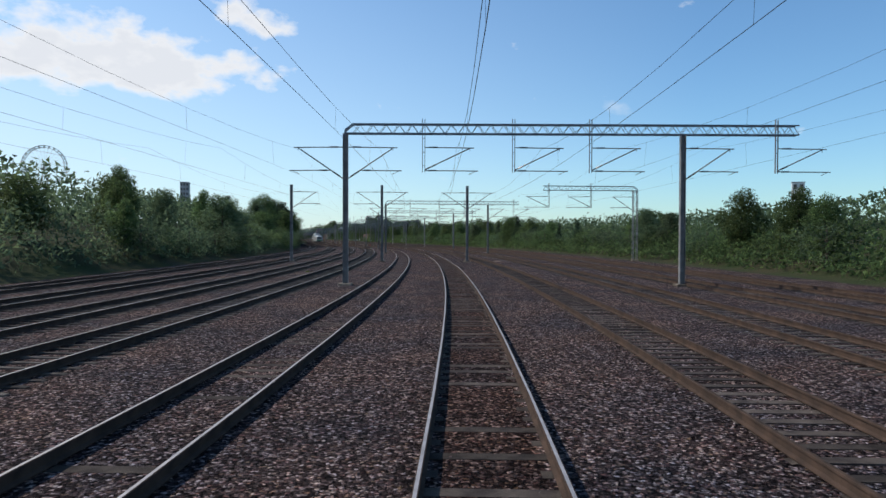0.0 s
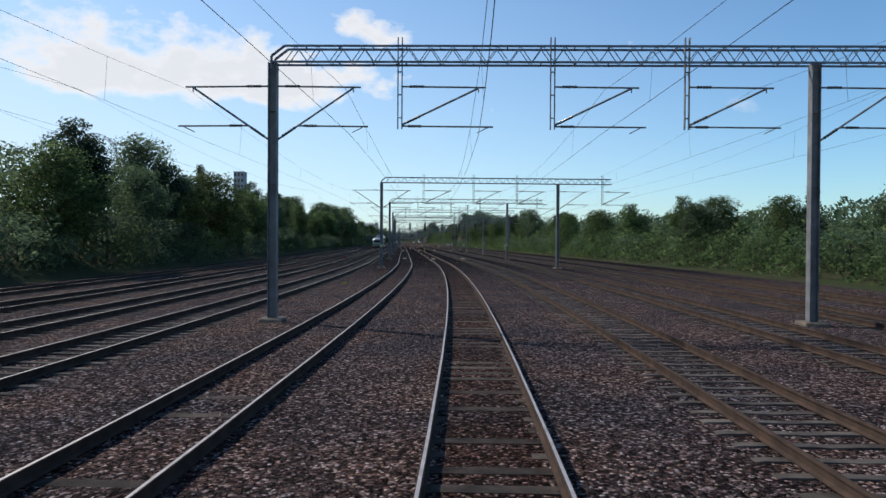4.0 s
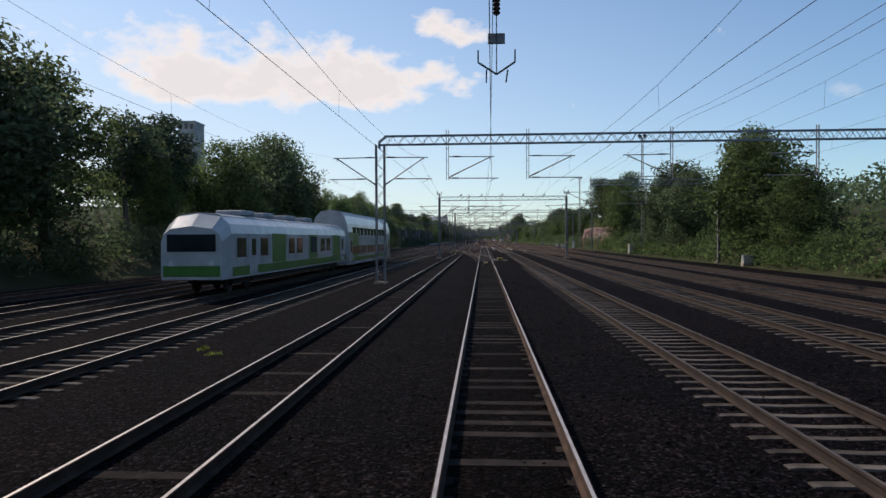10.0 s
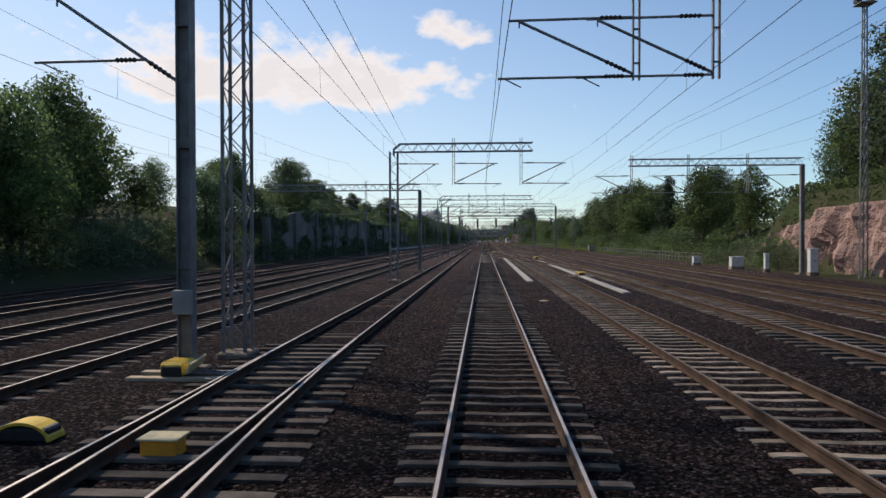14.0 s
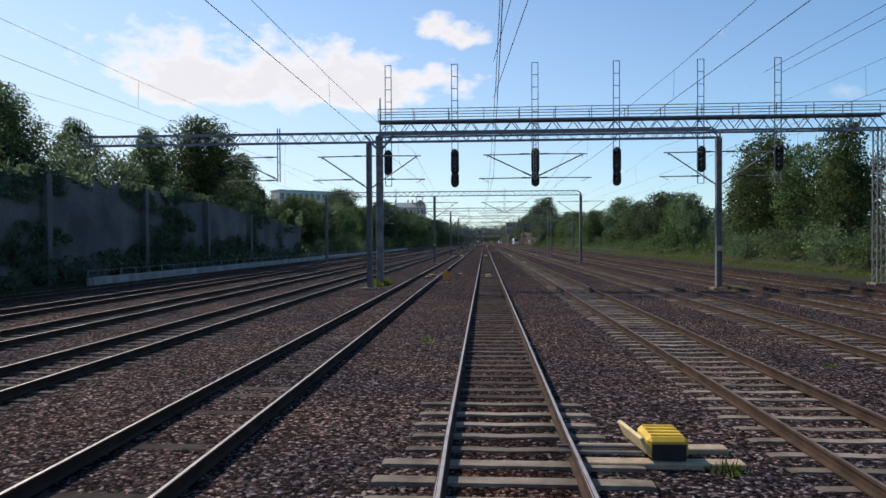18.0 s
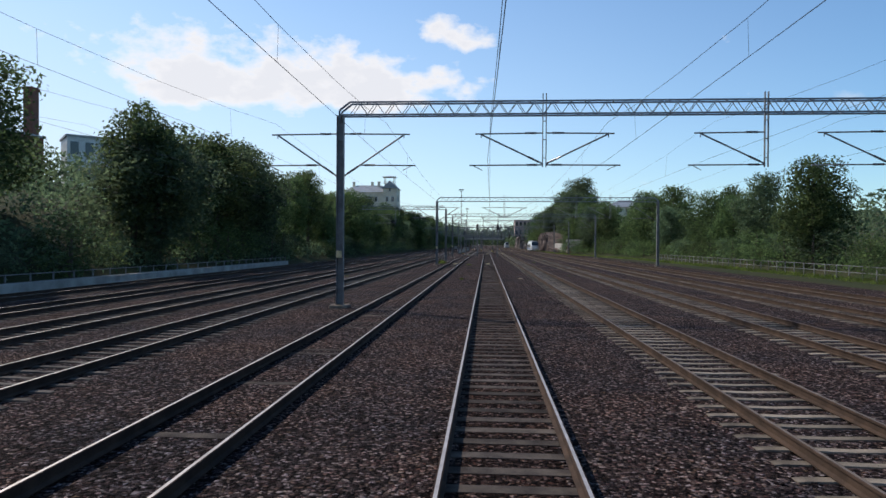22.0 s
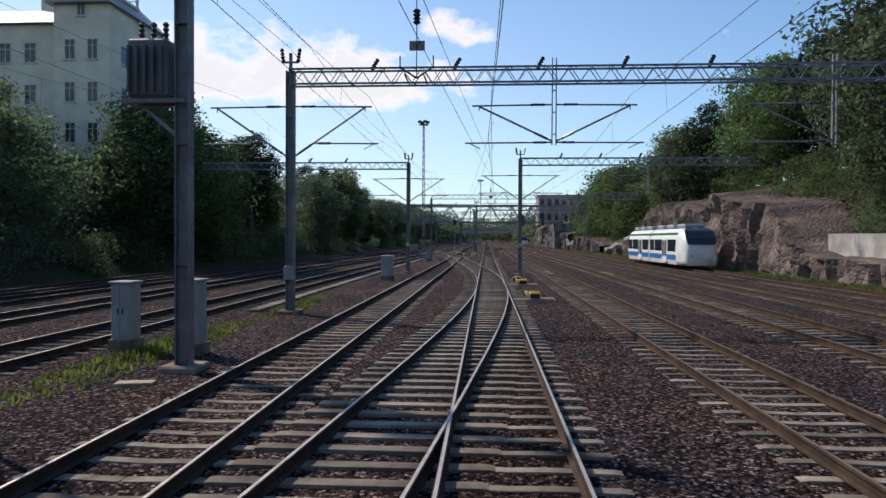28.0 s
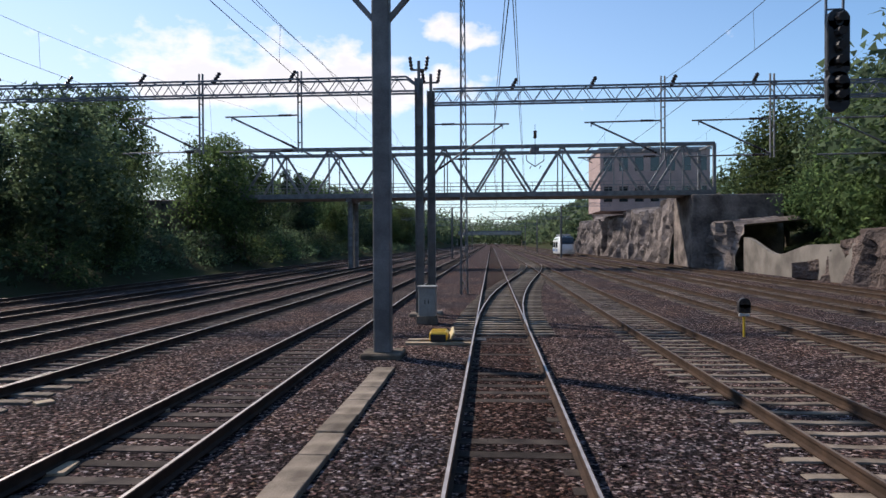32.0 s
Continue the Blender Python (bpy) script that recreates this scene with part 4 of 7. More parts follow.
def undergrowth(name, s0, s1, side, tall, per_metre, leaf, label, step_back=0.6, deep=6.0):
    """Dense low growth between the trees: many small leaf clumps on the bank."""
    rnd = random.Random(int(s0) + 3 * side)
    verts, faces = [], []
    for _ in range(int((s1 - s0) * per_metre)):
        s = rnd.uniform(s0, s1)
        u = rnd.random()
        x = eased(RIGHT_EDGE if side > 0 else LEFT_EDGE, s) + side * (step_back + deep * u)
        crest = tall * (0.35 + 0.65 * u) * (0.65 + 0.5 * noise.noise((s * 0.16, side * 3.0, 0)) + 0.3 * noise.noise((s * 0.5, 7.0, 0)))
        p = spot(s, x, ground_height(s, x) + max(0.2, crest) * rnd.random() ** 0.6)
        a = Vector((rnd.gauss(0, 1), rnd.gauss(0, 1), rnd.gauss(0, 1))).normalized()
        b = a.cross(Vector((rnd.gauss(0, 1), rnd.gauss(0, 1), rnd.gauss(0, 1)))).normalized()
        h, w = rnd.uniform(0.14, 0.32), rnd.uniform(0.10, 0.22)
        k = len(verts)
        verts += [p - a * h, p + b * w, p + a * h - b * w * 0.5]
        faces.append((k, k + 1, k + 2))
    me = bpy.data.meshes.new(name)
    me.from_pydata(verts, [], faces)
    me.materials.append(leaf)
    tagged(new(name, me), label, "undergrowth", kind="stuff")


undergrowth("undergrowth", 60, 532, 1, 5.4, 110, LEAF, "dense green undergrowth along the wood's edge", step_back=-0.5)
undergrowth("undergrowth", 592, 1000, 1, 5.0, 75, LEAF, "dense green undergrowth along the wood's edge")
undergrowth("undergrowth", 60, 590, -1, 5.5, 75, LEAF_DARK, "dense dark undergrowth along the wood's edge")
undergrowth("undergrowth", 745, 1330, -1, 6.0, 150, LEAF_DARK, "dense dark undergrowth on the cutting's bank", deep=16.0)
undergrowth("undergrowth", 1000, 1095, 1, 4.5, 240, LEAF, "green scrub above the rock face", step_back=3.4, deep=11.0)
undergrowth("undergrowth", 1095, 1184, 1, 3.6, 260, LEAF, "green scrub on the low rocks", step_back=2.2, deep=12.0)
undergrowth("undergrowth", 529, 594, 1, 3.5, 150, LEAF, "green scrub above the granite face", step_back=5.0, deep=11.0)
undergrowth("undergrowth", 592, 746, -1, 6.5, 150, LEAF_DARK, "bushes and creepers over the retaining wall", step_back=-1.3, deep=8.5)


def creeper(s0, s1, x, tall, count, leaf, label):
    """Leaves that climb a wall in ragged patches."""
    rnd = random.Random(int(s0))
    verts, faces = [], []
    while len(faces) < count:
        s, z = rnd.uniform(s0, s1), tall * rnd.random()
        if noise.noise((s * 0.11, z * 0.3, 2.0)) + 0.5 * noise.noise((s * 0.6, z * 0.8, 6.0)) < 0.12 - 0.25 * abs(2 * z / tall - 1):
            continue
        p = spot(s, x + rnd.uniform(0.0, 0.35), z)
        a = Vector((rnd.gauss(0, 0.4), rnd.gauss(0, 1), rnd.gauss(0, 1))).normalized()
        b = a.cross(Vector((1, rnd.gauss(0, 0.4), rnd.gauss(0, 0.4)))).normalized()
        h, w = rnd.uniform(0.10, 0.26), rnd.uniform(0.08, 0.2)
        k = len(verts)
        verts += [p - a * h, p + b * w, p + a * h - b * w * 0.5]
        faces.append((k, k + 1, k + 2))
    me = bpy.data.meshes.new("creeper")
    me.from_pydata(verts, [], faces)
    me.materials.append(leaf)
    tagged(new("creeper", me), label, "creeper", kind="stuff")


creeper(592, 746, -27.55, 7.2, 26000, LEAF_DARK, "ragged green creeper on the dark retaining wall")


def far_woods(name, strips, size, label):
    """Woods of the distance: leaf clumps heaped into uneven crowns along strips of (from, to, x, depth, height, clumps a metre)."""
    rnd = random.Random(91)
    verts, faces = [], []
    for s0, s1, x0, deep, tall, per in strips:
        for _ in range(int((s1 - s0) * per)):
            s, u = rnd.uniform(s0, s1), rnd.random()
            x = x0 + deep * u
            crown = 0.62 + 0.38 * noise.noise((s * 0.075, x * 0.075, 3.0)) + 0.28 * noise.noise((s * 0.2, x * 0.2, 8.0))
            p = spot(s, x, ground_height(s, x) + tall * max(0.15, crown) * (0.1 + 0.9 * rnd.random() ** 0.5))
            a = Vector((rnd.gauss(0, 1), rnd.gauss(0, 1), rnd.gauss(0, 1))).normalized()
            b = a.cross(Vector((rnd.gauss(0, 1), rnd.gauss(0, 1), rnd.gauss(0, 1)))).normalized()
            h, w = size * rnd.uniform(0.6, 1.4), size * rnd.uniform(0.5, 1.0)
            k = len(verts)
            verts += [p - a * h, p + b * w, p + a * h - b * w * 0.5]
            faces.append((k, k + 1, k + 2))
    me = bpy.data.meshes.new(name)
    me.from_pydata(verts, [], faces)
    me.materials.append(LEAF_DARK)
    tagged(new(name, me), label, "woods", kind="stuff")


far_woods("far_woods", [(40, 600, 44, 22, 8.0, 80), (600, 1350, 46, 22, 10, 62), (40, 590, -44, -22, 9.5, 80), (750, 1350, -44, -20, 10, 66)], 0.40, "dark woods behind the trees along the line")
far_woods("far_woods", [(1330, 1800, 24, 55, 17, 60), (1330, 1800, -27, -55, 17, 60), (1720, 2000, -190, 400, 34, 110), (1662, 1720, -90, 200, 17, 160)], 1.5, "distant dark woods closing the view")

for group in TREES.values():
    for src in group:
        if src not in USED:
            for o in (*src.children_recursive, src):
                bpy.data.objects.remove(o)

# ---- more materials ----
PALE_CONCRETE = material("pale_concrete", (0.42, 0.395, 0.35), 0.85, 0, (0.24, 0.225, 0.20), 0.7, 30, 0.25, distance=0.02)
STAINED_WALL = material("stained_concrete_wall", (0.24, 0.215, 0.185), 0.9, 0, (0.13, 0.115, 0.10), 0.6, 20, 0.4, spec=0.1)
ROCK_PINK = material("pink_granite", (0.36, 0.235, 0.195), 0.9, 0, (0.20, 0.135, 0.115), 0.5, 5, 1.0, distance=0.2, detail=10, spec=0.1)
ROCK = material("blasted_granite", (0.20, 0.150, 0.128), 0.9, 0, (0.075, 0.060, 0.055), 0.45, 4, 1.0, distance=0.25, detail=10, spec=0.1)
TANK_GREY = material("grey_tank_paint", (0.12, 0.125, 0.13), 0.55, 0, (0.085, 0.088, 0.09), 2, 50, 0.05)
PALE_WOOD = material("pale_weathered_wood", (0.42, 0.33, 0.22), 0.85, 0, (0.30, 0.22, 0.15), 4, 60, 0.3)
YELLOW = material("yellow_paint", (0.72, 0.48, 0.05), 0.45, 0, (0.60, 0.38, 0.04), 4, 60, 0.05)
ORANGE = material("orange_sign_paint", (0.78, 0.33, 0.03), 0.5, 0, (0.66, 0.26, 0.03), 4, 60, 0.05)
CREAM = material("cream_plate", (0.66, 0.53, 0.28), 0.6, 0, (0.50, 0.40, 0.22), 6, 60, 0.05)
# cabinet grey dimmed: the shade on their fronts is in the colour
CABINET_GREY = material("shaded_cabinet_grey", (0.34, 0.34, 0.315), 0.6, 0, (0.24, 0.235, 0.215), 1.6, 50, 0.08)
BOX_GREY = material("light_grey_paint", (0.55, 0.57, 0.56), 0.5, 0, (0.46, 0.47, 0.46), 3, 60, 0.05)
WHITE_PAINT = material("white_train_paint", (0.74, 0.75, 0.74), 0.35, 0, (0.64, 0.64, 0.62), 1.5, 50, 0.02)
GREEN_PAINT = material("green_train_paint", (0.06, 0.20, 0.04), 0.3, 0, (0.045, 0.15, 0.035), 1.5, 50, 0.02)
BLUE_PAINT = material("blue_train_paint", (0.02, 0.16, 0.42), 0.3, 0, (0.02, 0.13, 0.36), 1.5, 50, 0.02)
ROOF_GREY = material("grey_sheet_roof", (0.30, 0.315, 0.335), 0.55, 0.1, (0.22, 0.235, 0.25), 1.2, 40, 0.04)
DARK_GLASS = material("dark_window_glass", (0.012, 0.016, 0.02), 0.06, 0, (0.02, 0.025, 0.03), 0.8, 30, 0, spec=0.6)
# dirt under the trains; also the painted shade of the bridge recess
UNDERFRAME = material("dirty_underframe_and_shade", (0.03, 0.028, 0.026), 0.8, 0.2, (0.05, 0.042, 0.036), 3, 50, 0.2)
PLASTER = material("cream_plaster", (0.70, 0.63, 0.50), 0.9, 0, (0.58, 0.51, 0.40), 0.6, 25, 0.1)
RED_WOOD = material("red_wooden_cladding", (0.24, 0.045, 0.03), 0.8, 0, (0.17, 0.035, 0.025), 3, 50, 0.2)
DARK_WALL = material("dark_stone_wall", (0.17, 0.155, 0.145), 0.9, 0, (0.080, 0.075, 0.072), 0.35, 5, 0.7, distance=0.06)
ABUTMENT = material("streaked_stone", (0.27, 0.225, 0.20), 0.9, 0, (0.075, 0.062, 0.056), 0.6, 4, 0.9, distance=0.08, spec=0.1)
PINK_WALL = material("pinkish_plaster", (0.42, 0.30, 0.27), 0.9, 0, (0.34, 0.25, 0.23), 0.6, 25, 0.1)
TOWER_GREY = material("tower_concrete", (0.36, 0.36, 0.37), 0.85, 0, (0.27, 0.27, 0.28), 0.3, 20, 0.1)
# white coach paint darkened by the shade on the train's near side
SHADED_WHITE = material("shaded_white_coach_paint", (0.46, 0.47, 0.47), 0.22, 0, (0.37, 0.37, 0.36), 1.2, 50, 0.02)
BRICK_RED = material("dark_red_brick", (0.16, 0.075, 0.055), 0.85, 0, (0.11, 0.055, 0.045), 0.8, 30, 0.3)
SHINGLE = material("weathered_roof_felt", (0.20, 0.19, 0.185), 0.85, 0, (0.14, 0.13, 0.13), 1.5, 40, 0.2)


def glow(name, colour, strength):
    m = bpy.data.materials.new(name)
    m.use_nodes = True
    b = m.node_tree.nodes["Principled BSDF"]
    b.inputs["Base Color"].default_value = (*colour, 1)
    b.inputs["Emission Color"].default_value = (*colour, 1)
    b.inputs["Emission Strength"].default_value = strength
    return m


RED_LAMP = glow("red_signal_lamp", (0.9, 0.03, 0.02), 1.5)
LENS_DARK = material("unlit_signal_lens", (0.02, 0.02, 0.022), 0.15, 0, (0.03, 0.03, 0.03), 4, 40, 0)


# ---- signal bridges ----
def signal_head(parent, x, z, lamps, y=-0.32):
    """A rounded black signal screen with its lenses and hoods."""
    bm = bmesh.new()
    tall = 0.32 * lamps + 0.3
    box(bm, (x, y, z), (0.5, 0.16, tall - 0.5), bevel=0.02)
    for sz in (-1, 1):
        tube(bm, (x, y - 0.08, z + sz * (tall / 2 - 0.25)), (x, y + 0.08, z + sz * (tall / 2 - 0.25)), 0.25, n=14)
    head = part("signal_head", bm, BLACK, parent, "black rounded signal screen")
    for i in range(lamps):
        zz = z + (i - (lamps - 1) / 2) * 0.32
        bm = bmesh.new()
        tube(bm, (x, y - 0.1, zz), (x, y - 0.085, zz), 0.085, n=12)
        part("lens", bm, LENS_DARK, head)
        bm = bmesh.new()
        tube(bm, (x, y - 0.26, zz + 0.075), (x, y - 0.08, zz + 0.1), 0.1, 0.12, n=8)
        part("hood", bm, BLACK, head)


def signal_ladder(parent, x, z0, z1):
    bm = bmesh.new()
    for sx in (-0.19, 0.19):
        bar(bm, (x + sx, -0.2, z0), (x + sx, -0.2, z1), 0.045, 0.045)
    n = int((z1 - z0) / 0.75)
    for i in range(n + 1):
        z = z0 + (z1 - z0) * i / n
        bar(bm, (x - 0.19, -0.2, z), (x + 0.19, -0.2, z), 0.035, 0.035)
    part("signal_ladder", bm, BEAM_STEEL, parent)


def signal_bridge(s, masts, x0, x1, signals, z=8.75, top_lift=4.4, lattice=()):
    p = thing("signal_bridge", line_at(s), "grey steel signal bridge with hanging black signals", "signal bridge", "signal bridges")
    for x in masts:
        bm = lattice_mast(z) if x in lattice else bmesh.new()
        if x not in lattice:
            box(bm, (x, 0, z / 2 - 0.3), (0.42, 0.42, z + 0.6), bevel=0.03)
            for k in (-1, 1):
                bar(bm, (x, 0, z - 1.0), (x + k * 0.9, 0, z + 0.02), 0.12, 0.12)
        mast = part("mast", bm, STEEL, p)
        if x in lattice:
            mast.location.x = x
        f = part("footing", footing((1.0, 1.0, 0.5)), CONCRETE, p)
        f.location.x = x
    part("beam", lattice_beam(x0, x1, z, 0.85, deep=0.9, step=1.25, heavy=1.7), BEAM_STEEL, p, "deep zigzag lattice beam")
    bm = bmesh.new()
    for sy in (-0.5, 0.5):
        for zz in (1.25, 1.6):
            bar(bm, (x0, sy, z + zz), (x1, sy, z + zz), 0.04, 0.04)
        n = int((x1 - x0) / 2.2)
        for i in range(n + 1):
            x = x0 + (x1 - x0) * i / n
            bar(bm, (x, sy, z + 0.8), (x, sy, z + 1.6), 0.04, 0.04)
    part("handrail", bm, BEAM_STEEL, p)
    bm = bmesh.new()
    box(bm, ((x0 + x1) / 2, 0, z + 0.88), (x1 - x0, 0.8, 0.04))
    part("walkway", bm, STEEL, p)
    bm = bmesh.new()
    bar(bm, (x0 + 0.05, 0, z), (x0 + 0.05, 0, z + 2.4), 0.07, 0.07)
    part("end_post", bm, STEEL, p)
    for x, two in signals:
        signal_ladder(p, x, z - 3.2, z + top_lift)
        signal_head(p, x, z - 1.75, 4)
        if two:
            signal_head(p, x, z - 2.85, 2)
    return p


signal_bridge(371.4, (-6.95, 13.1, 28.0), -6.95, 28.2, [(-2.45, 1), (2.1, 1), (7.4, 1), (12.6, 1), (17.6, 1)], z=9.0)
signal_bridge(690.3, (-6.9, 23.7), -6.9, 24.0, [(-6.3, 0), (-2.1, 1), (2.9, 1), (7.9, 1), (13.0, 0), (17.6, 0)], z=9.25, lattice=(23.7,))
signal_bridge(1131.3, (-2.95, 21.0), -2.95, 21.5, [(7.6, 1), (11.9, 1), (17.0, 0)], z=8.8, lattice=(21.0,))


def post_signal(s, x, z, lamps, label):
    p = thing("post_signal", line_at(s, x), label, "railway signal", "post signals")
    bm = bmesh.new()
    tube(bm, (0, 0, -0.5), (0, 0, z), 0.08, n=8)
    box(bm, (0, 0, -0.15), (0.5, 0.5, 0.25))
    part("post", bm, STEEL, p)
    bm = bmesh.new()
    for sx in (-0.16, 0.16):
        bar(bm, (sx, 0.15, 0.2), (sx, 0.15, z - 0.6), 0.025, 0.025)
    for i in range(int(z / 0.4) - 1):
        bar(bm, (-0.16, 0.15, 0.4 + i * 0.4), (0.16, 0.15, 0.4 + i * 0.4), 0.02, 0.02)
    part("ladder", bm, STEEL, p)
    signal_head(p, 0, z - 0.4, lamps, y=-0.2)


post_signal(936.0, 2.35, 6.9, 3, "tall black railway signal on a steel post")
post_signal(936.0, -2.25, 6.9, 3, "tall black railway signal on a steel post")
post_signal(1116.5, -6.5, 6.2, 3, "tall black railway signal on a steel post")


def dwarf_signal(s, x, lit, label):
    p = thing("dwarf_signal", line_at(s, x), label, "dwarf signal", "dwarf signals")
    bm = bmesh.new()
    tube(bm, (0, 0, -0.35), (0, 0, 0.48), 0.035, n=8)
    part("post", bm, YELLOW, p, "yellow steel post")
    bm = bmesh.new()
    box(bm, (0, 0, 0.62), (0.34, 0.16, 0.26), bevel=0.02)
    tube(bm, (0, -0.08, 0.75), (0, 0.08, 0.75), 0.17, n=14)
    part("housing", bm, BLACK, p)
    bm = bmesh.new()
    tube(bm, (0, 0.02, 0.40), (0, 0.06, 0.40), 0.01, n=6)
    box(bm, (0, -0.02, 0.43), (0.3, 0.08, 0.08), bevel=0.01)
    part("bracket", bm, BOX_GREY, p)
    for i, (lx, lz) in enumerate(((-0.08, 0.6), (0.08, 0.6), (0.0, 0.78))):
        bm = bmesh.new()
        tube(bm, (lx, -0.10, lz), (lx, -0.075, lz), 0.05, n=10)
        part("lens", bm, RED_LAMP if lit and i == 0 else LENS_DARK, p)


dwarf_signal(371.0, -2.35, True, "small dwarf signal with a red lamp beside the track")
dwarf_signal(370.0, 2.05, False, "small black dwarf signal on a yellow post")
for s, x in ((1112.0, 2.5), (1135.0, 7.0), (1133.0, 11.8)):
    dwarf_signal(s, x, False, "small black dwarf signal on a yellow post")


# ---- balises, point machines, cabinets and ducts ----
def balise(s, x, mat=None):
    p = thing("balise", line_at(s, x, -0.1), "cream trackside transponder plate between the rails", "balise", "balises")
    bm = bmesh.new()
    box(bm, (0, 0, 0), (0.46, 0.40, 0.06), bevel=0.015)
    part("plate", bm, mat or CREAM, p)
    bm = bmesh.new()
    box(bm, (0, 0, -0.065), (0.6, 0.16, 0.06))
    part("mount", bm, STEEL, p)
    for sx in (-0.17, 0.17):
        bm = bmesh.new()
        tube(bm, (sx, 0.0, 0.02), (sx, 0.0, 0.045), 0.025, n=8)
        part("bolt", bm, BLACK, p)


for s, tracks in ((269.5, (0, -4.45, 4.66)), (358.5, (0, -4.45)), (362, (4.66, 9.35)), (698.3, (0, -4.45)), (730, (4.66,)), (771.3, (0, -4.45, 4.66, 9.35)), (873.5, (0, -4.45)), (964.5, (0,)), (977, (4.66,)),
                  (1037.5, (4.66, 9.35)), (1107, (-4.45,)), (1118, (4.66, 9.35)), (1123, (-9.9,))):
    for x in tracks:
        for k in (0, 2.6):
            balise(s + k, x)
balise(449.2, 0, YELLOW)
balise(452.3, 0)


def junction_box(s, x):
    p = thing("junction_box", line_at(s, x, -0.2), "small orange junction box between the rails", "junction box")
    bm = bmesh.new()
    box(bm, (0, 0, 0.10), (0.46, 0.34, 0.24), bevel=0.015)
    part("body", bm, ORANGE, p)
    bm = bmesh.new()
    box(bm, (0, 0, 0.235), (0.54, 0.40, 0.03), bevel=0.008)
    part("lid", bm, CREAM, p)


junction_box(518.0, -4.45)
balise(623.5, 4.66)
balise(947.0, -4.45)


def point_machine(s, x, side, label="yellow point machine on timbers beside the switch rails"):
    p = thing("point_machine", line_at(s, x, -0.2), label, "point machine", "point machines")
    for y in (-0.3, 0.3):
        bm = bmesh.new()
        box(bm, (-side * 0.05, y, 0.0), (1.9, 0.22, 0.12), bevel=0.012)
        part("timber", bm, PALE_WOOD, p, "weathered timber")
    bm = bmesh.new()
    box(bm, (0, 0, 0.21), (0.50, 0.62, 0.27), bevel=0.05)
    cover = part("cover", bm, YELLOW, p)
    for k in range(4):
        bm = bmesh.new()
        box(bm, (0, -0.21 + k * 0.14, 0.352), (0.40, 0.035, 0.02), bevel=0.006)
        part("rib", bm, YELLOW, cover)
    # added black plate: shade of the backlit end, put in as colour
    bm = bmesh.new()
    box(bm, (0, -0.325, 0.17), (0.42, 0.02, 0.20), bevel=0.008)
    part("end_plate", bm, BLACK, cover)
    bm = bmesh.new()
    box(bm, (-side * 0.36, 0.0, 0.27), (0.05, 0.95, 0.22), Matrix.Rotation(-side * 0.45, 4, "Y") @ Matrix.Rotation(0.10, 4, "Z"), bevel=0.01)
    part("guard_board", bm, CREAM, p, "pale slanting guard board")
    bm = bmesh.new()
    for y in (-0.12, 0.12):
        tube(bm, (-side * 0.2, y, 0.1), (-side * 1.3, y, 0.1), 0.025, n=6)
    part("throw_rod", bm, STEEL, p)


for s, x, k in ((461.5, 1.95, 1), (522.8, -6.5, -1), (608, 7.4, 1), (656.8, 1.95, 1), (652.5, 2.2, 1), (1016, 1.95, 1), (1025.8, 1.95, 1), (1114.5, -6.6, -1), (1102.4, -10.4, -1), (1133.5, -1.75, -1), (561, 7.1, 1)):
    point_machine(s, x, k)


def point_cover(s, x, label="low arched yellow cover over the point rods"):
    bm, n = bmesh.new(), 12
    rings = []
    for k in range(n + 1):
        a = math.pi * k / n
        rings.append([bm.verts.new((r * math.cos(a), y, h * math.sin(a))) for r, h, y in ((0.42, 0.26, -0.18), (0.42, 0.26, 0.18), (0.38, 0.22, 0.18), (0.38, 0.22, -0.18))])
    for a, b in zip(rings, rings[1:]):
        for q in range(4):
            bm.faces.new((a[q], a[(q + 1) % 4], b[(q + 1) % 4], b[q]))
    p = thing("point_cover", line_at(s, x, -0.2), label, "point cover", "point covers")
    part("shell", bm, YELLOW, p)
    # black filling stands in for the shade under the arch
    bm = bmesh.new()
    box(bm, (0, 0, 0.08), (0.78, 0.34, 0.2), bevel=0.03)
    part("core", bm, BLACK, p)


for s, x in ((1030.4, 1.85), (963.0, -6.3), (518.6, -6.7)):
    point_cover(s, x)


def cabinet(s, x, w, d, h, label="light grey trackside equipment cabinet", paint=None):
    paint = paint or CABINET_GREY
    z = ground_height(s, x)
    p = thing("equipment_cabinet", line_at(s, x, z), label, "cabinet", "equipment cabinets")
    bm = bmesh.new()
    box(bm, (0, 0, 0.12), (w + 0.1, d + 0.1, 0.3))
    part("plinth", bm, CONCRETE, p)
    bm = bmesh.new()
    box(bm, (0, 0, 0.25 + h / 2), (w, d, h), bevel=0.025)
    body = part("body", bm, paint, p)
    bm = bmesh.new()
    box(bm, (0, 0, 0.27 + h), (w + 0.08, d + 0.08, 0.06), bevel=0.015)
    part("lid", bm, paint, p)
    for sx in (-1, 1):
        bm = bmesh.new()
        box(bm, (sx * w / 4, -d / 2 - 0.008, 0.27 + h / 2), (w / 2 - 0.05, 0.02, h - 0.14), bevel=0.005)
        door = part("door", bm, paint, p)
        bm = bmesh.new()
        box(bm, (sx * 0.06, -d / 2 - 0.03, 0.27 + h / 2), (0.03, 0.03, 0.14), bevel=0.005)
        part("handle", bm, BLACK, door)


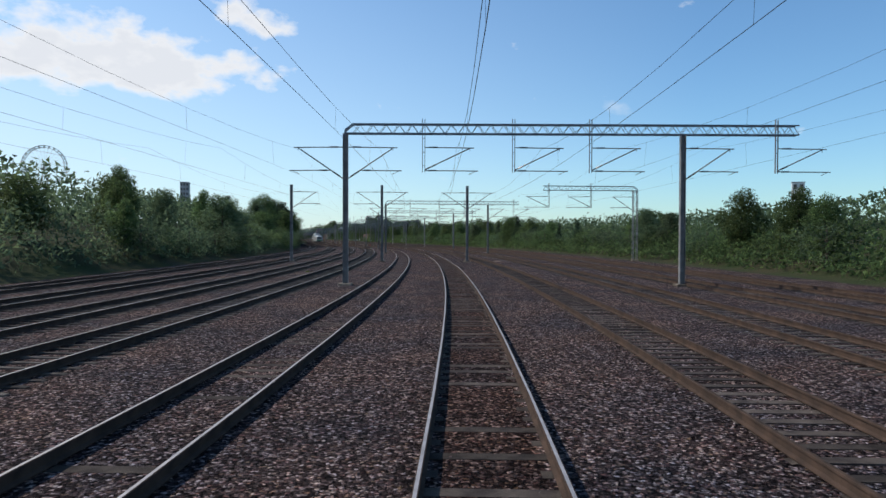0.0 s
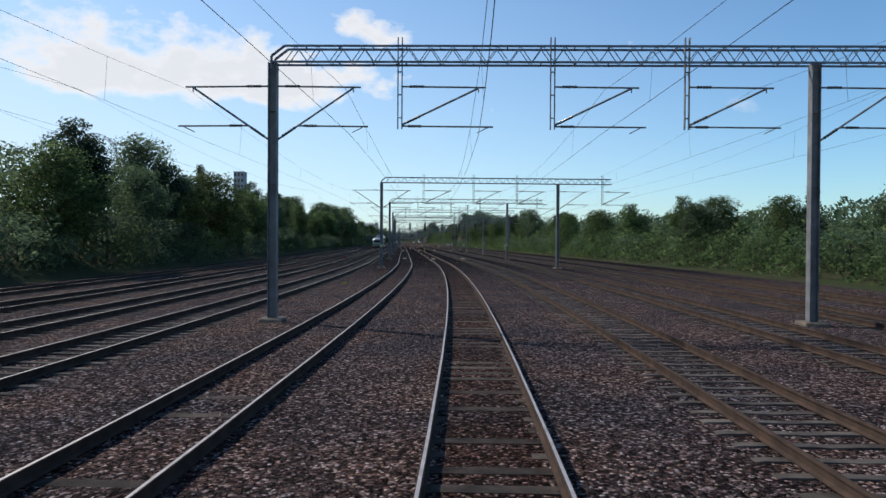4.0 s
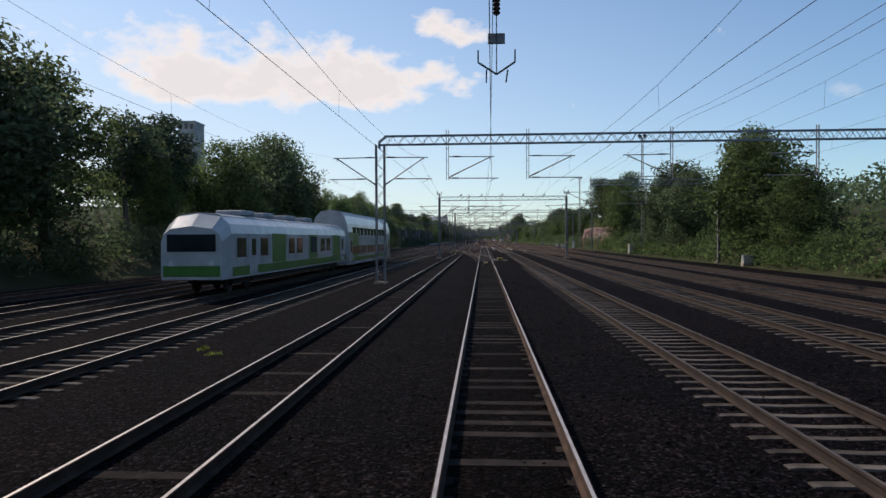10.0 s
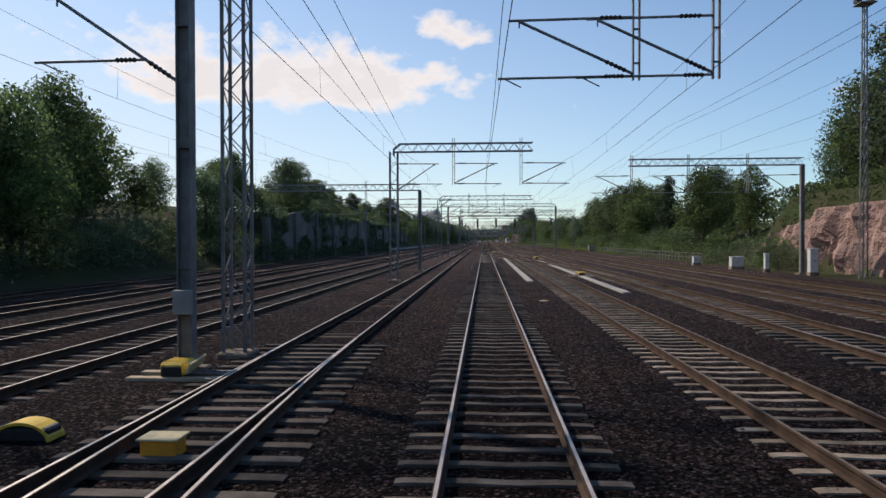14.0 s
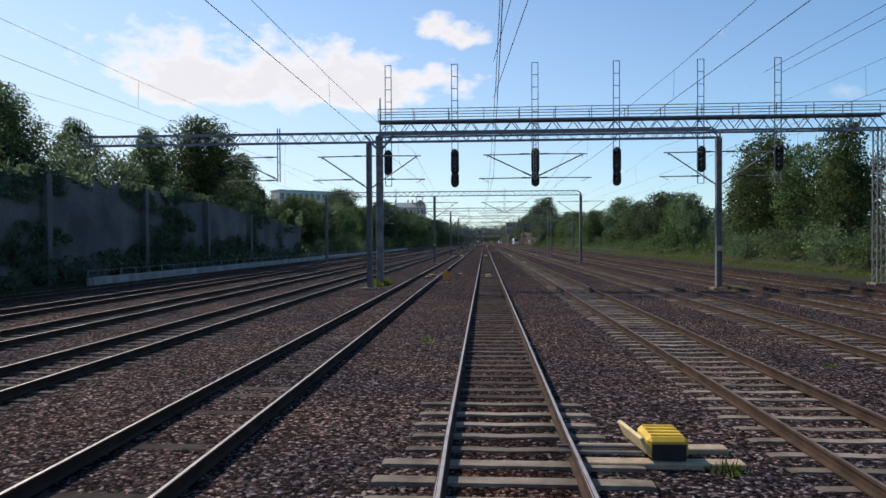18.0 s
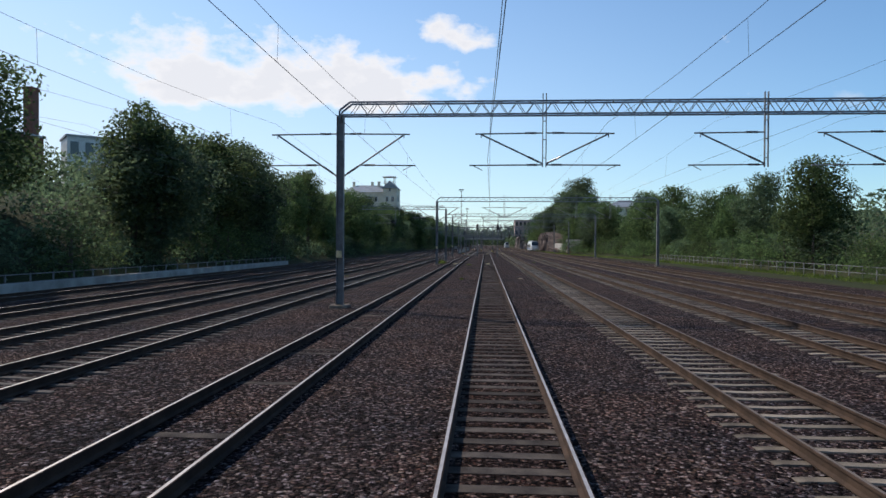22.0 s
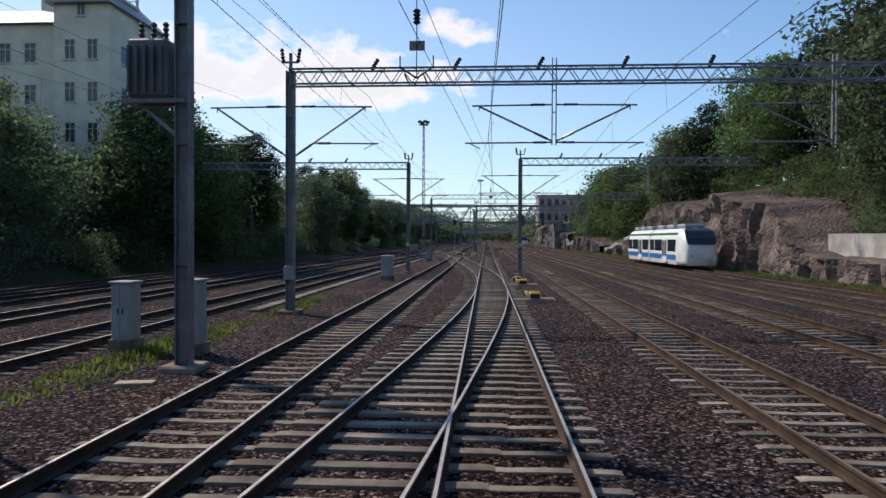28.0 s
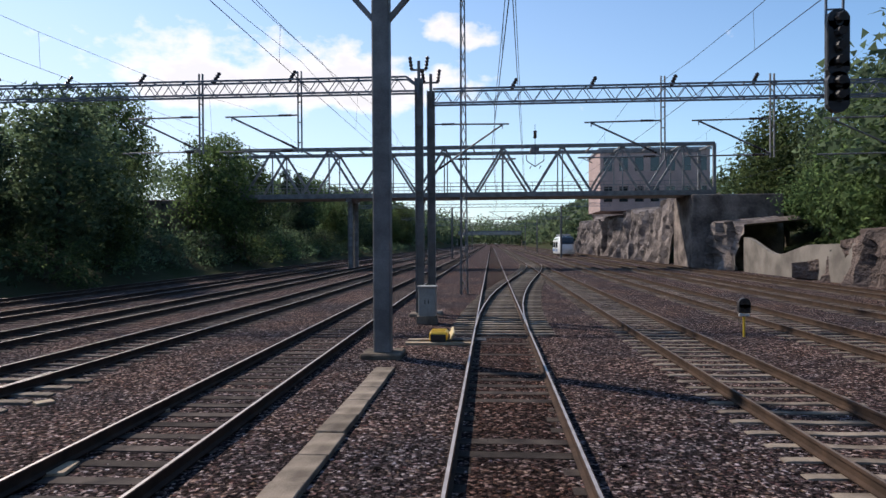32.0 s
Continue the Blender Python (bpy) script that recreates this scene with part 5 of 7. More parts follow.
for s, x, w, d, h in ((368.8, 27.4, 2.2, 0.9, 1.3), (442, 25.7, 0.9, 0.6, 0.8), (494, 26.0, 1.2, 0.8, 1.6), (496.5, 26.4, 1.0, 0.8, 1.2), 
                      (1000.5, -7.3, 0.55, 0.45, 1.5), (966.8, -7.4, 0.5, 0.45, 0.95), (992.3, -7.4, 0.6, 0.5, 1.0), (1029.4, -6.9, 0.75, 0.6, 1.35), (1001.0, -9.2, 0.5, 0.5, 1.4), (1069.3, -7.6, 0.6, 0.5, 1.15),
                      (1128, -15.8, 1.5, 1.0, 1.3), (1138, -2.5, 0.6, 0.5, 1.0), (635, 30.0, 1.2, 0.8, 1.2), (678, 26.4, 1.4, 1.0, 1.2), (1126, 22.4, 1.3, 0.9, 1.4)):
    cabinet(s, x, w, d, h)
for s, x, w, d, h in ((562.5, 24.9, 0.6, 0.5, 1.8), (568.5, 23.9, 0.35, 0.35, 1.3), (574, 23.4, 1.1, 0.7, 0.9), (584, 22.8, 0.7, 0.6, 0.7)):
    cabinet(s, x, w, d, h, "white equipment cabinet below the granite face", BOX_GREY)


def duct(s0, s1, x, label="pale concrete cable duct with loose lids"):
    """A line of concrete lids along the track."""
    p = thing("cable_duct", Matrix(), label, "cable duct", "cable ducts")
    rnd = random.Random(int(s0))
    bm = bmesh.new()
    box(bm, (0, 0, 0), (0.42, 0.97, 0.12), bevel=0.012)
    me = bpy.data.meshes.new("lid")
    bm.to_mesh(me)
    bm.free()
    me.materials.append(PALE_CONCRETE if s0 < 900 else CONCRETE)
    s = s0
    while s < s1:
        ob = new("lid", me)
        ob.parent = p
        ob.matrix_basis = line_at(s, x + rnd.uniform(-0.02, 0.02), -0.2 + rnd.uniform(0, 0.02)) @ Matrix.Rotation(rnd.uniform(-0.02, 0.02), 4, "Z")
        s += 1.0


duct(554.5, 612, 2.75)
duct(545, 600, 7.05)
duct(1086, 1130, -2.6)
duct(1010, 1075, -9.0)


# ---- small signs on posts ----
def sign_post(s, x, h, mat, round_top, label):
    p = thing("track_sign", line_at(s, x, -0.2), label, "sign", "track signs")
    bm = bmesh.new()
    tube(bm, (0, 0, -0.2), (0, 0, h), 0.03, n=6)
    part("post", bm, STEEL, p)
    bm = bmesh.new()
    if round_top:
        tube(bm, (0, -0.065, h + 0.0), (0, -0.035, h + 0.0), 0.27, n=20)
        box(bm, (0, -0.05, h - 0.2), (0.44, 0.02, 0.2))
    else:
        box(bm, (0, -0.05, h - 0.15), (0.32, 0.03, 0.36), bevel=0.01)
    part("plate", bm, mat, p)


sign_post(693.2, -2.85, 0.5, ORANGE, True, "yellow round-topped sign on a short post")
sign_post(1090.5, -2.5, 0.5, YELLOW, False, "small yellow marker sign between tracks")
sign_post(266.5, -2.2, 0.35, RED_WOOD, False, "small red marker sign between tracks")
sign_post(249, -11.8, 0.9, RED_WOOD, False, "red marker sign on the line mast")


# ---- light towers ----
def light_tower(s, x, tall, label="tall slender steel lighting tower beside the tracks"):
    p = thing("light_tower", line_at(s, x, ground_height(s, x)), label, "light tower", "light towers")
    bm = bmesh.new()
    w = 0.30 if s < 900 else 0.24
    for k in range(3):
        a = k * 2.094
        bar(bm, (w * math.cos(a), w * math.sin(a), -0.3), (w * 0.5 * math.cos(a), w * 0.5 * math.sin(a), tall), 0.07, 0.07)
    n = int(tall / 0.9)
    for i in range(n):
        z0, z1 = tall * i / n, tall * (i + 1) / n
        for k in range(3):
            a, b = k * 2.094, (k + 1) * 2.094
            r0, r1 = w * (1 - 0.5 * i / n), w * (1 - 0.5 * (i + 1) / n)
            bar(bm, (r0 * math.cos(a), r0 * math.sin(a), z0), (r1 * math.cos(b), r1 * math.sin(b), z1), 0.03, 0.03)
    part("mast", bm, STEEL, p)
    bm = bmesh.new()
    box(bm, (0, 0, tall), (1.1, 1.1, 0.06))
    part("platform", bm, STEEL, p)
    for k in range(4):
        bm = bmesh.new()
        a = k * 1.571 + 0.4
        box(bm, (0.55 * math.cos(a), 0.55 * math.sin(a), tall + 0.35), (0.4, 0.4, 0.3), Matrix.Rotation(a, 4, "Z"), bevel=0.03)
        part("floodlight", bm, BLACK, p)


for s, x, tall in ((490, 26.8, 19.6), (557.5, 25.9, 19.0), (994, -8.1, 19.5), (1071.6, -8.5, 17.6), (1151, -1.8, 17.0)):
    light_tower(s, x, tall)


# ---- truss bridge over the line ----
def truss_bridge(s, x0, x1, z0, tall, deep):
    p = thing("truss_bridge", line_at(s), "grey steel truss bridge crossing over the tracks", "bridge")
    for sy in (-deep / 2, deep / 2):
        bm = bmesh.new()
        bar(bm, (x0, sy, z0 + tall), (x1, sy, z0 + tall), 0.4, 0.36)
        bar(bm, (x0, sy, z0), (x1, sy, z0), 0.4, 0.5)
        n = 9
        for i in range(n):
            a, b = x0 + (x1 - x0) * i / n, x0 + (x1 - x0) * (i + 1) / n
            m = (a + b) / 2
            bar(bm, (a, sy, z0), (m, sy, z0 + tall), 0.22, 0.22)
            bar(bm, (m, sy, z0 + tall), (b, sy, z0), 0.22, 0.22)
            bar(bm, (m, sy, z0), (m, sy, z0 + tall), 0.12, 0.12)
        for x in (x0, x1):
            bar(bm, (x, sy, z0 - 0.2), (x, sy, z0 + tall), 0.3, 0.3)
        part("truss", bm, STEEL, p)
        bm = bmesh.new()
        for zz in (0.9, 1.3):
            bar(bm, (x0, sy * 0.9, z0 + zz), (x1, sy * 0.9, z0 + zz), 0.06, 0.06)
        for i in range(46):
            x = x0 + (x1 - x0) * i / 45
            bar(bm, (x, sy * 0.9, z0 + 0.2), (x, sy * 0.9, z0 + 1.3), 0.04, 0.04)
        part("railing", bm, STEEL, p)
    bm = bmesh.new()
    box(bm, ((x0 + x1) / 2, 0, z0 - 0.05), (x1 - x0, deep, 0.35))
    part("deck", bm, PALE_CONCRETE, p)
    bm = bmesh.new()
    for i in range(19):
        x = x0 + (x1 - x0) * i / 18
        bar(bm, (x, -deep / 2, z0 + tall), (x, deep / 2, z0 + tall), 0.14, 0.14)
    part("cross_bracing", bm, STEEL, p)
    for x in (x1 - 1.5, x0 + 2.0):
        bm = bmesh.new()
        zb = z0 - 0.25
        box(bm, (x + (3.5 if x > 0 else -3.5), 0, zb / 2 - 0.3), (9.0, deep + 2.0, zb + 0.6), bevel=0.1)
        part("abutment", bm, ABUTMENT, p, "weathered stone abutment")
    for x in (-8.0, -15.5):
        bm = bmesh.new()
        for sy in (-deep * 0.3, deep * 0.3):
            tube(bm, (x, sy, -0.6), (x, sy, z0 - 0.2), 0.28, n=10)
        box(bm, (x, 0, z0 - 0.4), (0.6, deep, 0.35))
        part("pier", bm, STEEL, p)


truss_bridge(1188, -33.0, 22.6, 7.6, 5.0, 5.0)
# the low road bridge and buildings of the distance
far = thing("road_bridge", line_at(1650), "distant grey road bridge closing the view", "bridge")
bm = bmesh.new()
box(bm, (0, 0, 9.5), (160, 12, 2.2), bevel=0.1)
part("deck", bm, PALE_CONCRETE, far)
bm = bmesh.new()
for sy in (-5.8, 5.8):
    box(bm, (0, sy, 11.2), (160, 0.15, 1.1))
part("parapet", bm, STEEL, far)
for x in (-40, -28, 25, 40):
    bm = bmesh.new()
    box(bm, (x, 0, 3.8), (2.0, 10, 9.2), bevel=0.1)
    part("pier", bm, PALE_CONCRETE, far)


# ---- rock faces and walls ----
def rock_face(name, s0, s1, x_of, tall_of, label, seed=1, mat=None):
    """A blasted rock wall: a rough leaning sheet with cracks and ledges, closed behind."""
    cols, rows = int((s1 - s0) / 0.45), 16
    verts, faces = [], []
    for i in range(cols + 1):
        s = s0 + (s1 - s0) * i / cols
        h = max(0.2, tall_of(s) * (0.85 + 0.25 * noise.noise((s * 0.13, seed, 0)) + 0.12 * noise.noise((s * 0.6, seed, 4))))
        for j in range(rows + 3):
            u = min(1.0, j / rows)
            crack = 1.5 * abs(noise.noise((s * 0.42, u * h * 0.10, seed))) ** 0.7 + 0.55 * noise.noise((s * 1.5, u * h * 0.32, seed + 3)) + 0.22 * noise.noise((s * 3.5, u * h * 1.1, seed + 6))
            block = 0.55 * round(noise.noise((s * 0.20, 5.0, seed)) * 3) + 0.30 * round(2.5 * noise.noise((s * 0.55, u * h * 0.45, seed + 9)))
            back = 0.16 * u * h + crack + block * 0.8
            if j > rows:
                back += (j - rows) * 3.0
            verts.append(spot(s, x_of(s) + back, -0.5 + u * (h + 0.5) + (0.25 * (j - rows) if j > rows else 0)))
    k = rows + 3
    for i in range(cols):
        for j in range(k - 1):
            a = i * k + j
            faces.append((a, a + k, a + k + 1, a + 1))
    me = bpy.data.meshes.new(name)
    me.from_pydata(verts, [], faces)
    me.materials.append(mat or ROCK)
    tagged(new(name, me), label, "rock", kind="structure")


rock_face("rock_face", 531, 590, lambda s: 26.8 + 0.05 * (s - 531), lambda s: eased([(531, 2.5), (545, 5.8), (570, 6.2), (590, 1.5)], s), "reddish blasted granite rock face beside the line", 2, ROCK_PINK)
rock_face("rock_face", 1012, 1118, lambda s: eased([(1012, 24.0), (1040, 22.6), (1118, 22.6)], s), lambda s: eased([(1012, 0.7), (1034, 1.6), (1050, 7.6), (1084, 8.4), (1095, 3.2), (1104, 1.8), (1118, 0.6)], s), "grey brown blasted rock cutting beside the line", 5)
rock_face("rock_face", 1198, 1290, lambda s: 21.0, lambda s: 8.4, "tall streaked rock wall under the bridge", 11, ABUTMENT)
rock_face("rock_face", 1178.5, 1189, lambda s: 21.6, lambda s: 4.6, "small streaked rock pier under the bridge", 14, ABUTMENT)
rock_face("rock_face", 1130, 1166, lambda s: eased([(1130, 23.0), (1170, 21.5), (1215, 21.5)], s), lambda s: eased([(1130, 1.4), (1138, 3.2), (1156, 3.7), (1166, 1.2)], s), "grey brown blasted rock cutting beside the line", 8)


def wall_strip(name, s0, s1, x, tall_of, thick, mat, label, step=4.0, piers=0.0):
    """A free-standing wall along the line, with a coping."""
    p = thing(name, Matrix(), label, "wall", kind="structure")
    n = max(2, int((s1 - s0) / step))
    verts, faces = [], []
    for i in range(n + 1):
        s = s0 + (s1 - s0) * i / n
        h = tall_of(s)
        verts += [spot(s, x, -0.6), spot(s, x, h), spot(s, x + thick, h), spot(s, x + thick, -0.6)]
    for i in range(n):
        for j in range(4):
            a, b = i * 4 + j, i * 4 + (j + 1) % 4
            faces.append((a, b, b + 4, a + 4))
    faces += [(3, 2, 1, 0), tuple(n * 4 + q for q in range(4))]
    me = bpy.data.meshes.new("wall")
    me.from_pydata(verts, [], faces)
    me.materials.append(mat)
    ob = new("wall", me)
    ob.parent = p
    if piers:
        s, bm = s0, bmesh.new()
        box(bm, (0, 0, 0), (0.5, 0.5, 1.0), bevel=0.02)
        pm = bpy.data.meshes.new("buttress")
        bm.to_mesh(pm)
        bm.free()
        pm.materials.append(mat)
        while s < s1:
            o = new("buttress", pm)
            o.parent = p
            h = tall_of(s)
            o.matrix_basis = line_at(s, x + (0.2 if x < 0 else -0.2), h / 2 - 0.3) @ Matrix.Diagonal((1, 1, h + 0.5, 1))
            s += piers
    return p


wall_strip("retaining_wall", 592, 746, -27.6, lambda s: eased([(592, 5.5), (610, 6.9), (700, 6.9), (746, 5.0)], s), -0.6, DARK_WALL, "tall dark retaining wall under the trees", piers=12)
# flat dark sheet: the recess's shade is put into its colour
wall_strip("abutment_wall", 1188, 1198.5, 24.0, lambda s: 7.2, 1.0, UNDERFRAME, "dark sheet standing for a shaded recess under the bridge", 3.0)
wall_strip("concrete_wall", 993, 1037, 25.4, lambda s: eased([(993, 0.1), (1000, 1.3), (1011, 2.9), (1037, 3.1)], s), 0.4, PALE_CONCRETE, "pale concrete retaining wall with faded paint", 1.0)
scrawl = thing("painted_scrawl", Matrix(), "white and dark paint marks on a concrete wall", "graffiti")
for q, z0, z1, tone in ((1000.6, 0.1, 1.0, 0), (1001.5, 0.2, 1.3, 1), (1002.3, 0.3, 1.5, 0), (1003.2, 0.4, 1.2, 0), (1004.0, 0.5, 1.7, 1), (1004.9, 0.4, 1.9, 0)):
    bm = bmesh.new()
    box(bm, (-0.006, 0, (z0 + z1) / 2), (0.008, 0.7 if tone == 0 else 0.25, z1 - z0), Matrix.Rotation(0.15 * (tone - 0.5), 4, "X"))
    part("bar", bm, BLACK if tone else WHITE_PAINT, scrawl).matrix_basis = line_at(q, 25.4)
wall_strip("concrete_wall", 1095, 1133, 25.0, lambda s: eased([(1095, 4.4), (1110, 3.0), (1127, 1.0), (1133, 0.8)], s), 0.4, PALE_CONCRETE, "pale broken concrete wall below the rock", 1.0)
wall_strip("concrete_wall", 1158, 1177, 22.4, lambda s: eased([(1158, 2.4), (1164, 2.3), (1170, 1.5), (1177, 2.9)], s), 0.4, STAINED_WALL, "stained broken concrete wall between the rocks", 1.0)
wall_strip("platform_edge", 690, 868, -25.6, lambda s: 0.28, -0.5, PALE_CONCRETE, "low pale concrete platform edge", 10)


def fence(s0, s1, x, tall, gap, label):
    p = thing("fence", Matrix(), label, "fence", "fences")
    z = ground_height((s0 + s1) / 2, x)
    for k in (0.5, 0.95):
        sweep("rail_bar", [(-0.025, -0.025), (0.025, -0.025), (0.025, 0.025), (-0.025, 0.025)], [line_at(s, x, z + tall * k) for s in stations(s0, s1)], [STEEL], p)
    bm = bmesh.new()
    box(bm, (0, 0, tall / 2 - 0.15), (0.07, 0.07, tall + 0.3))
    me = bpy.data.meshes.new("post")
    bm.to_mesh(me)
    bm.free()
    me.materials.append(STEEL)
    s = s0
    while s <= s1:
        o = new("post", me)
        o.parent = p
        o.matrix_basis = line_at(s, x, z)
        s += gap


fence(590, 662, 25.4, 1.2, 1.6, "grey metal fence along the edge of the tracks")
fence(800, 905, 30.2, 1.2, 2.0, "grey metal fence along the edge of the tracks")
fence(690, 868, -26.0, 1.0, 2.0, "grey metal fence above the platform edge")


# ---- buildings ----
def window(parent, x, y, z, w, h, side=-1, axis="x", glass=DARK_GLASS, trim=None):
    """A window in a wall that faces along y (axis x) or along x (axis y): frame, pane, sill."""
    bm, gm, sm = bmesh.new(), bmesh.new(), bmesh.new()
    t = trim or BOX_GREY

    def put(b, cx, cz, sx, sz, out, deep=0.06):
        if axis == "x":
            box(b, (x + cx, y + side * out, z + cz), (sx, deep, sz))
        else:
            box(b, (x + side * out, y + cx, z + cz), (deep, sx, sz))

    us = [-w / 2 - 0.045, -w / 2 + 0.045, -0.03, 0.03, w / 2 - 0.045, w / 2 + 0.045]
    vs = [-h / 2 - 0.045, -h / 2 + 0.045, h * 0.18 - 0.025, h * 0.18 + 0.025, h / 2 - 0.045, h / 2 + 0.045]

    def corner(u, v, out):
        return bm.verts.new((x + u, y + side * out, z + v) if axis == "x" else (x + side * out, y + u, z + v))

    front, back = [[[corner(u, v, out) for v in vs] for u in us] for out in (0.06, 0.0)]
    solid = {(a, b) for a in range(5) for b in range(5) if a % 2 == 0 or b % 2 == 0}
    for a, b in solid:
        ring = ((a, b), (a + 1, b), (a + 1, b + 1), (a, b + 1))
        for face in (front, back):
            bm.faces.new([face[p][q] for p, q in ring])
        for (p, q), (r, s), beside in zip(ring, ring[1:] + ring[:1], ((a, b - 1), (a + 1, b), (a, b + 1), (a - 1, b))):
            if beside not in solid:
                bm.faces.new((front[p][q], front[r][s], back[r][s], back[p][q]))
    put(gm, 0, 0, w - 0.05, h - 0.05, 0.008, 0.02)
    put(sm, 0, -h / 2 - 0.07, w + 0.25, 0.07, 0.06, 0.16)
    win = part("window", bm, t, parent)
    part("pane", gm, glass, win)
    part("sill", sm, t, win)


def hip_roof(bm, x0, x1, y0, y1, z, rise, over=0.6, gable=False):
    x0, x1, y0, y1 = x0 - over, x1 + over, y0 - over, y1 + over
    ym, run = (y0 + y1) / 2, 0.0 if gable else (y1 - y0) / 2
    vs = [bm.verts.new(v) for v in ((x0, y0, z), (x1, y0, z), (x1, y1, z), (x0, y1, z), (x0 + run, ym, z + rise), (x1 - run, ym, z + rise))]
    for f in ((0, 1, 5, 4), (1, 2, 5), (2, 3, 4, 5), (3, 0, 4), (3, 2, 1, 0)):
        bm.faces.new([vs[i] for i in f])


def villa():
    """The pale house on the hill: three storeys, a grey sheet roof with chimneys, and a lookout on its gabled end."""
    h = thing("hillside_house", line_at(1052, -47.5, 10.4), "pale three-storey house with a grey roof and lookout", "house")
    bm = bmesh.new()
    box(bm, (0, 0, 6.0), (21, 11, 13), bevel=0.03)
    part("wall", bm, PLASTER, h)
    bm = bmesh.new()
    box(bm, (9.2, -1.5, 6.8), (5.4, 10.0, 14.6), bevel=0.03)
    part("gable_wing", bm, PLASTER, h)
    bm = bmesh.new()
    hip_roof(bm, -10.5, 10.5, -5.5, 5.5, 12.5, 3.2)
    roof = part("roof", bm, ROOF_GREY, h)
    bm = bmesh.new()
    vs = [bm.verts.new(v) for v in ((6.0, -7.2, 14.0), (12.4, -7.2, 14.0), (9.2, -7.2, 17.0), (6.0, 4.2, 14.0), (12.4, 4.2, 14.0), (9.2, 4.2, 17.0))]
    for f in ((0, 1, 2), (3, 5, 4), (0, 2, 5, 3), (1, 4, 5, 2), (0, 3, 4, 1)):
        bm.faces.new([vs[i] for i in f])
    part("gable_roof", bm, ROOF_GREY, h)
    bm = bmesh.new()
    for sx in (-1, 1):
        for sy in (-1, 1):
            bar(bm, (8.2 + sx * 1.9, 0 + sy * 1.9, 16.0), (8.2 + sx * 1.9, sy * 1.9, 19.0), 0.22, 0.22)
    box(bm, (8.2, 0, 16.3), (4.2, 4.2, 0.25))
    for sy in (-2, 2):
        bar(bm, (6.2, sy, 17.2), (10.2, sy, 17.2), 0.08, 0.08)
    for sx in (-2, 2):
        bar(bm, (8.2 + sx, -2, 17.2), (8.2 + sx, 2, 17.2), 0.08, 0.08)
    part("lookout", bm, PLASTER, h)
    bm = bmesh.new()
    hip_roof(bm, 6.3, 10.1, -1.9, 1.9, 19.0, 0.6, over=0.9)
    part("lookout_roof", bm, ROOF_GREY, h)
    for x, y in ((-6.5, 0.5), (1.0, 0.8), (4.0, -1.0)):
        bm = bmesh.new()
        box(bm, (x, y, 15.6), (1.0, 0.8, 3.0), bevel=0.04)
        box(bm, (x, y, 17.1), (1.2, 1.0, 0.15))
        part("chimney", bm, PLASTER, h)
    for z in (2.0, 5.8, 9.8):
        for x in (-9, -6.5, -4, -1.5, 1.0, 3.5):
            window(h, x, -5.5, z, 1.15, 1.9)
    for z in (2.0, 5.8, 9.8):
        for x in (8.1, 10.3):
            window(h, x, -6.5, z, 1.0, 1.9)
        for y in (-4.0, -0.5, 2.0):
            window(h, 11.9, y, z, 1.0, 1.8, side=1, axis="y")
    window(h, 9.2, -6.5, 13.6, 0.8, 1.4)


villa()


def red_hut():
    """A wooden hut whose gable looks at the tracks: its ridge runs away from them."""
    h = thing("red_hut", line_at(984.8, 27.8, -0.45), "small red wooden hut with a grey pitched roof", "hut")
    half, deep, eave, ridge = 3.1, 3.8, 2.4, 4.5
    bm = bmesh.new()
    outline = ((-half, -0.5), (half, -0.5), (half, eave), (0, ridge), (-half, eave))
    ends = [[bm.verts.new((x, y, z)) for y, z in outline] for x in (-deep, deep)]
    bm.faces.new(ends[0])
    bm.faces.new(ends[1][::-1])
    for k in range(5):
        bm.faces.new((ends[0][k], ends[1][k], ends[1][(k + 1) % 5], ends[0][(k + 1) % 5]))
    part("wall", bm, RED_WOOD, h)
    slope, run = math.atan2(ridge - eave, half), math.hypot(ridge - eave, half) + 0.55
    for k in (-1, 1):
        bm = bmesh.new()
        m = Matrix.Translation((0, 0, ridge + 0.07)) @ Matrix.Rotation(-k * slope, 4, "X") @ Matrix.Translation((0, k * run / 2, 0))
        box(bm, m.translation, (2 * deep + 0.9, run, 0.10), m.to_3x3().to_4x4(), bevel=0.01)
        part("roof", bm, SHINGLE, h, "grey felt roof slope")
    bm = bmesh.new()
    for k in range(15):
        y = -half + 0.22 + k * 0.41
        top = ridge - abs(y) * (ridge - eave) / half - 0.1
        box(bm, (-deep - 0.02, y, top / 2), (0.04, 0.05, top))
    for k in range(18):
        box(bm, (-deep + 0.22 + k * 0.42, -half - 0.02, eave / 2), (0.05, 0.04, eave))
    part("cladding_strips", bm, RED_WOOD, h)
    for x in (-1.9, 1.2):
        window(h, x, -half - 0.05, 1.4, 1.3, 1.0, trim=WHITE_PAINT)
    for y in (-1.5, 1.3):
        window(h, -deep - 0.05, y, 1.4, 0.8, 1.0, side=-1, axis="y", trim=WHITE_PAINT)
    window(h, -deep - 0.05, 0, 3.3, 0.45, 0.6, side=-1, axis="y", trim=WHITE_PAINT)
    bm = bmesh.new()
    box(bm, (0.8, 0.3, ridge + 0.25), (0.5, 0.5, 1.1), bevel=0.02)
    part("chimney", bm, BRICK_RED, h)


red_hut()


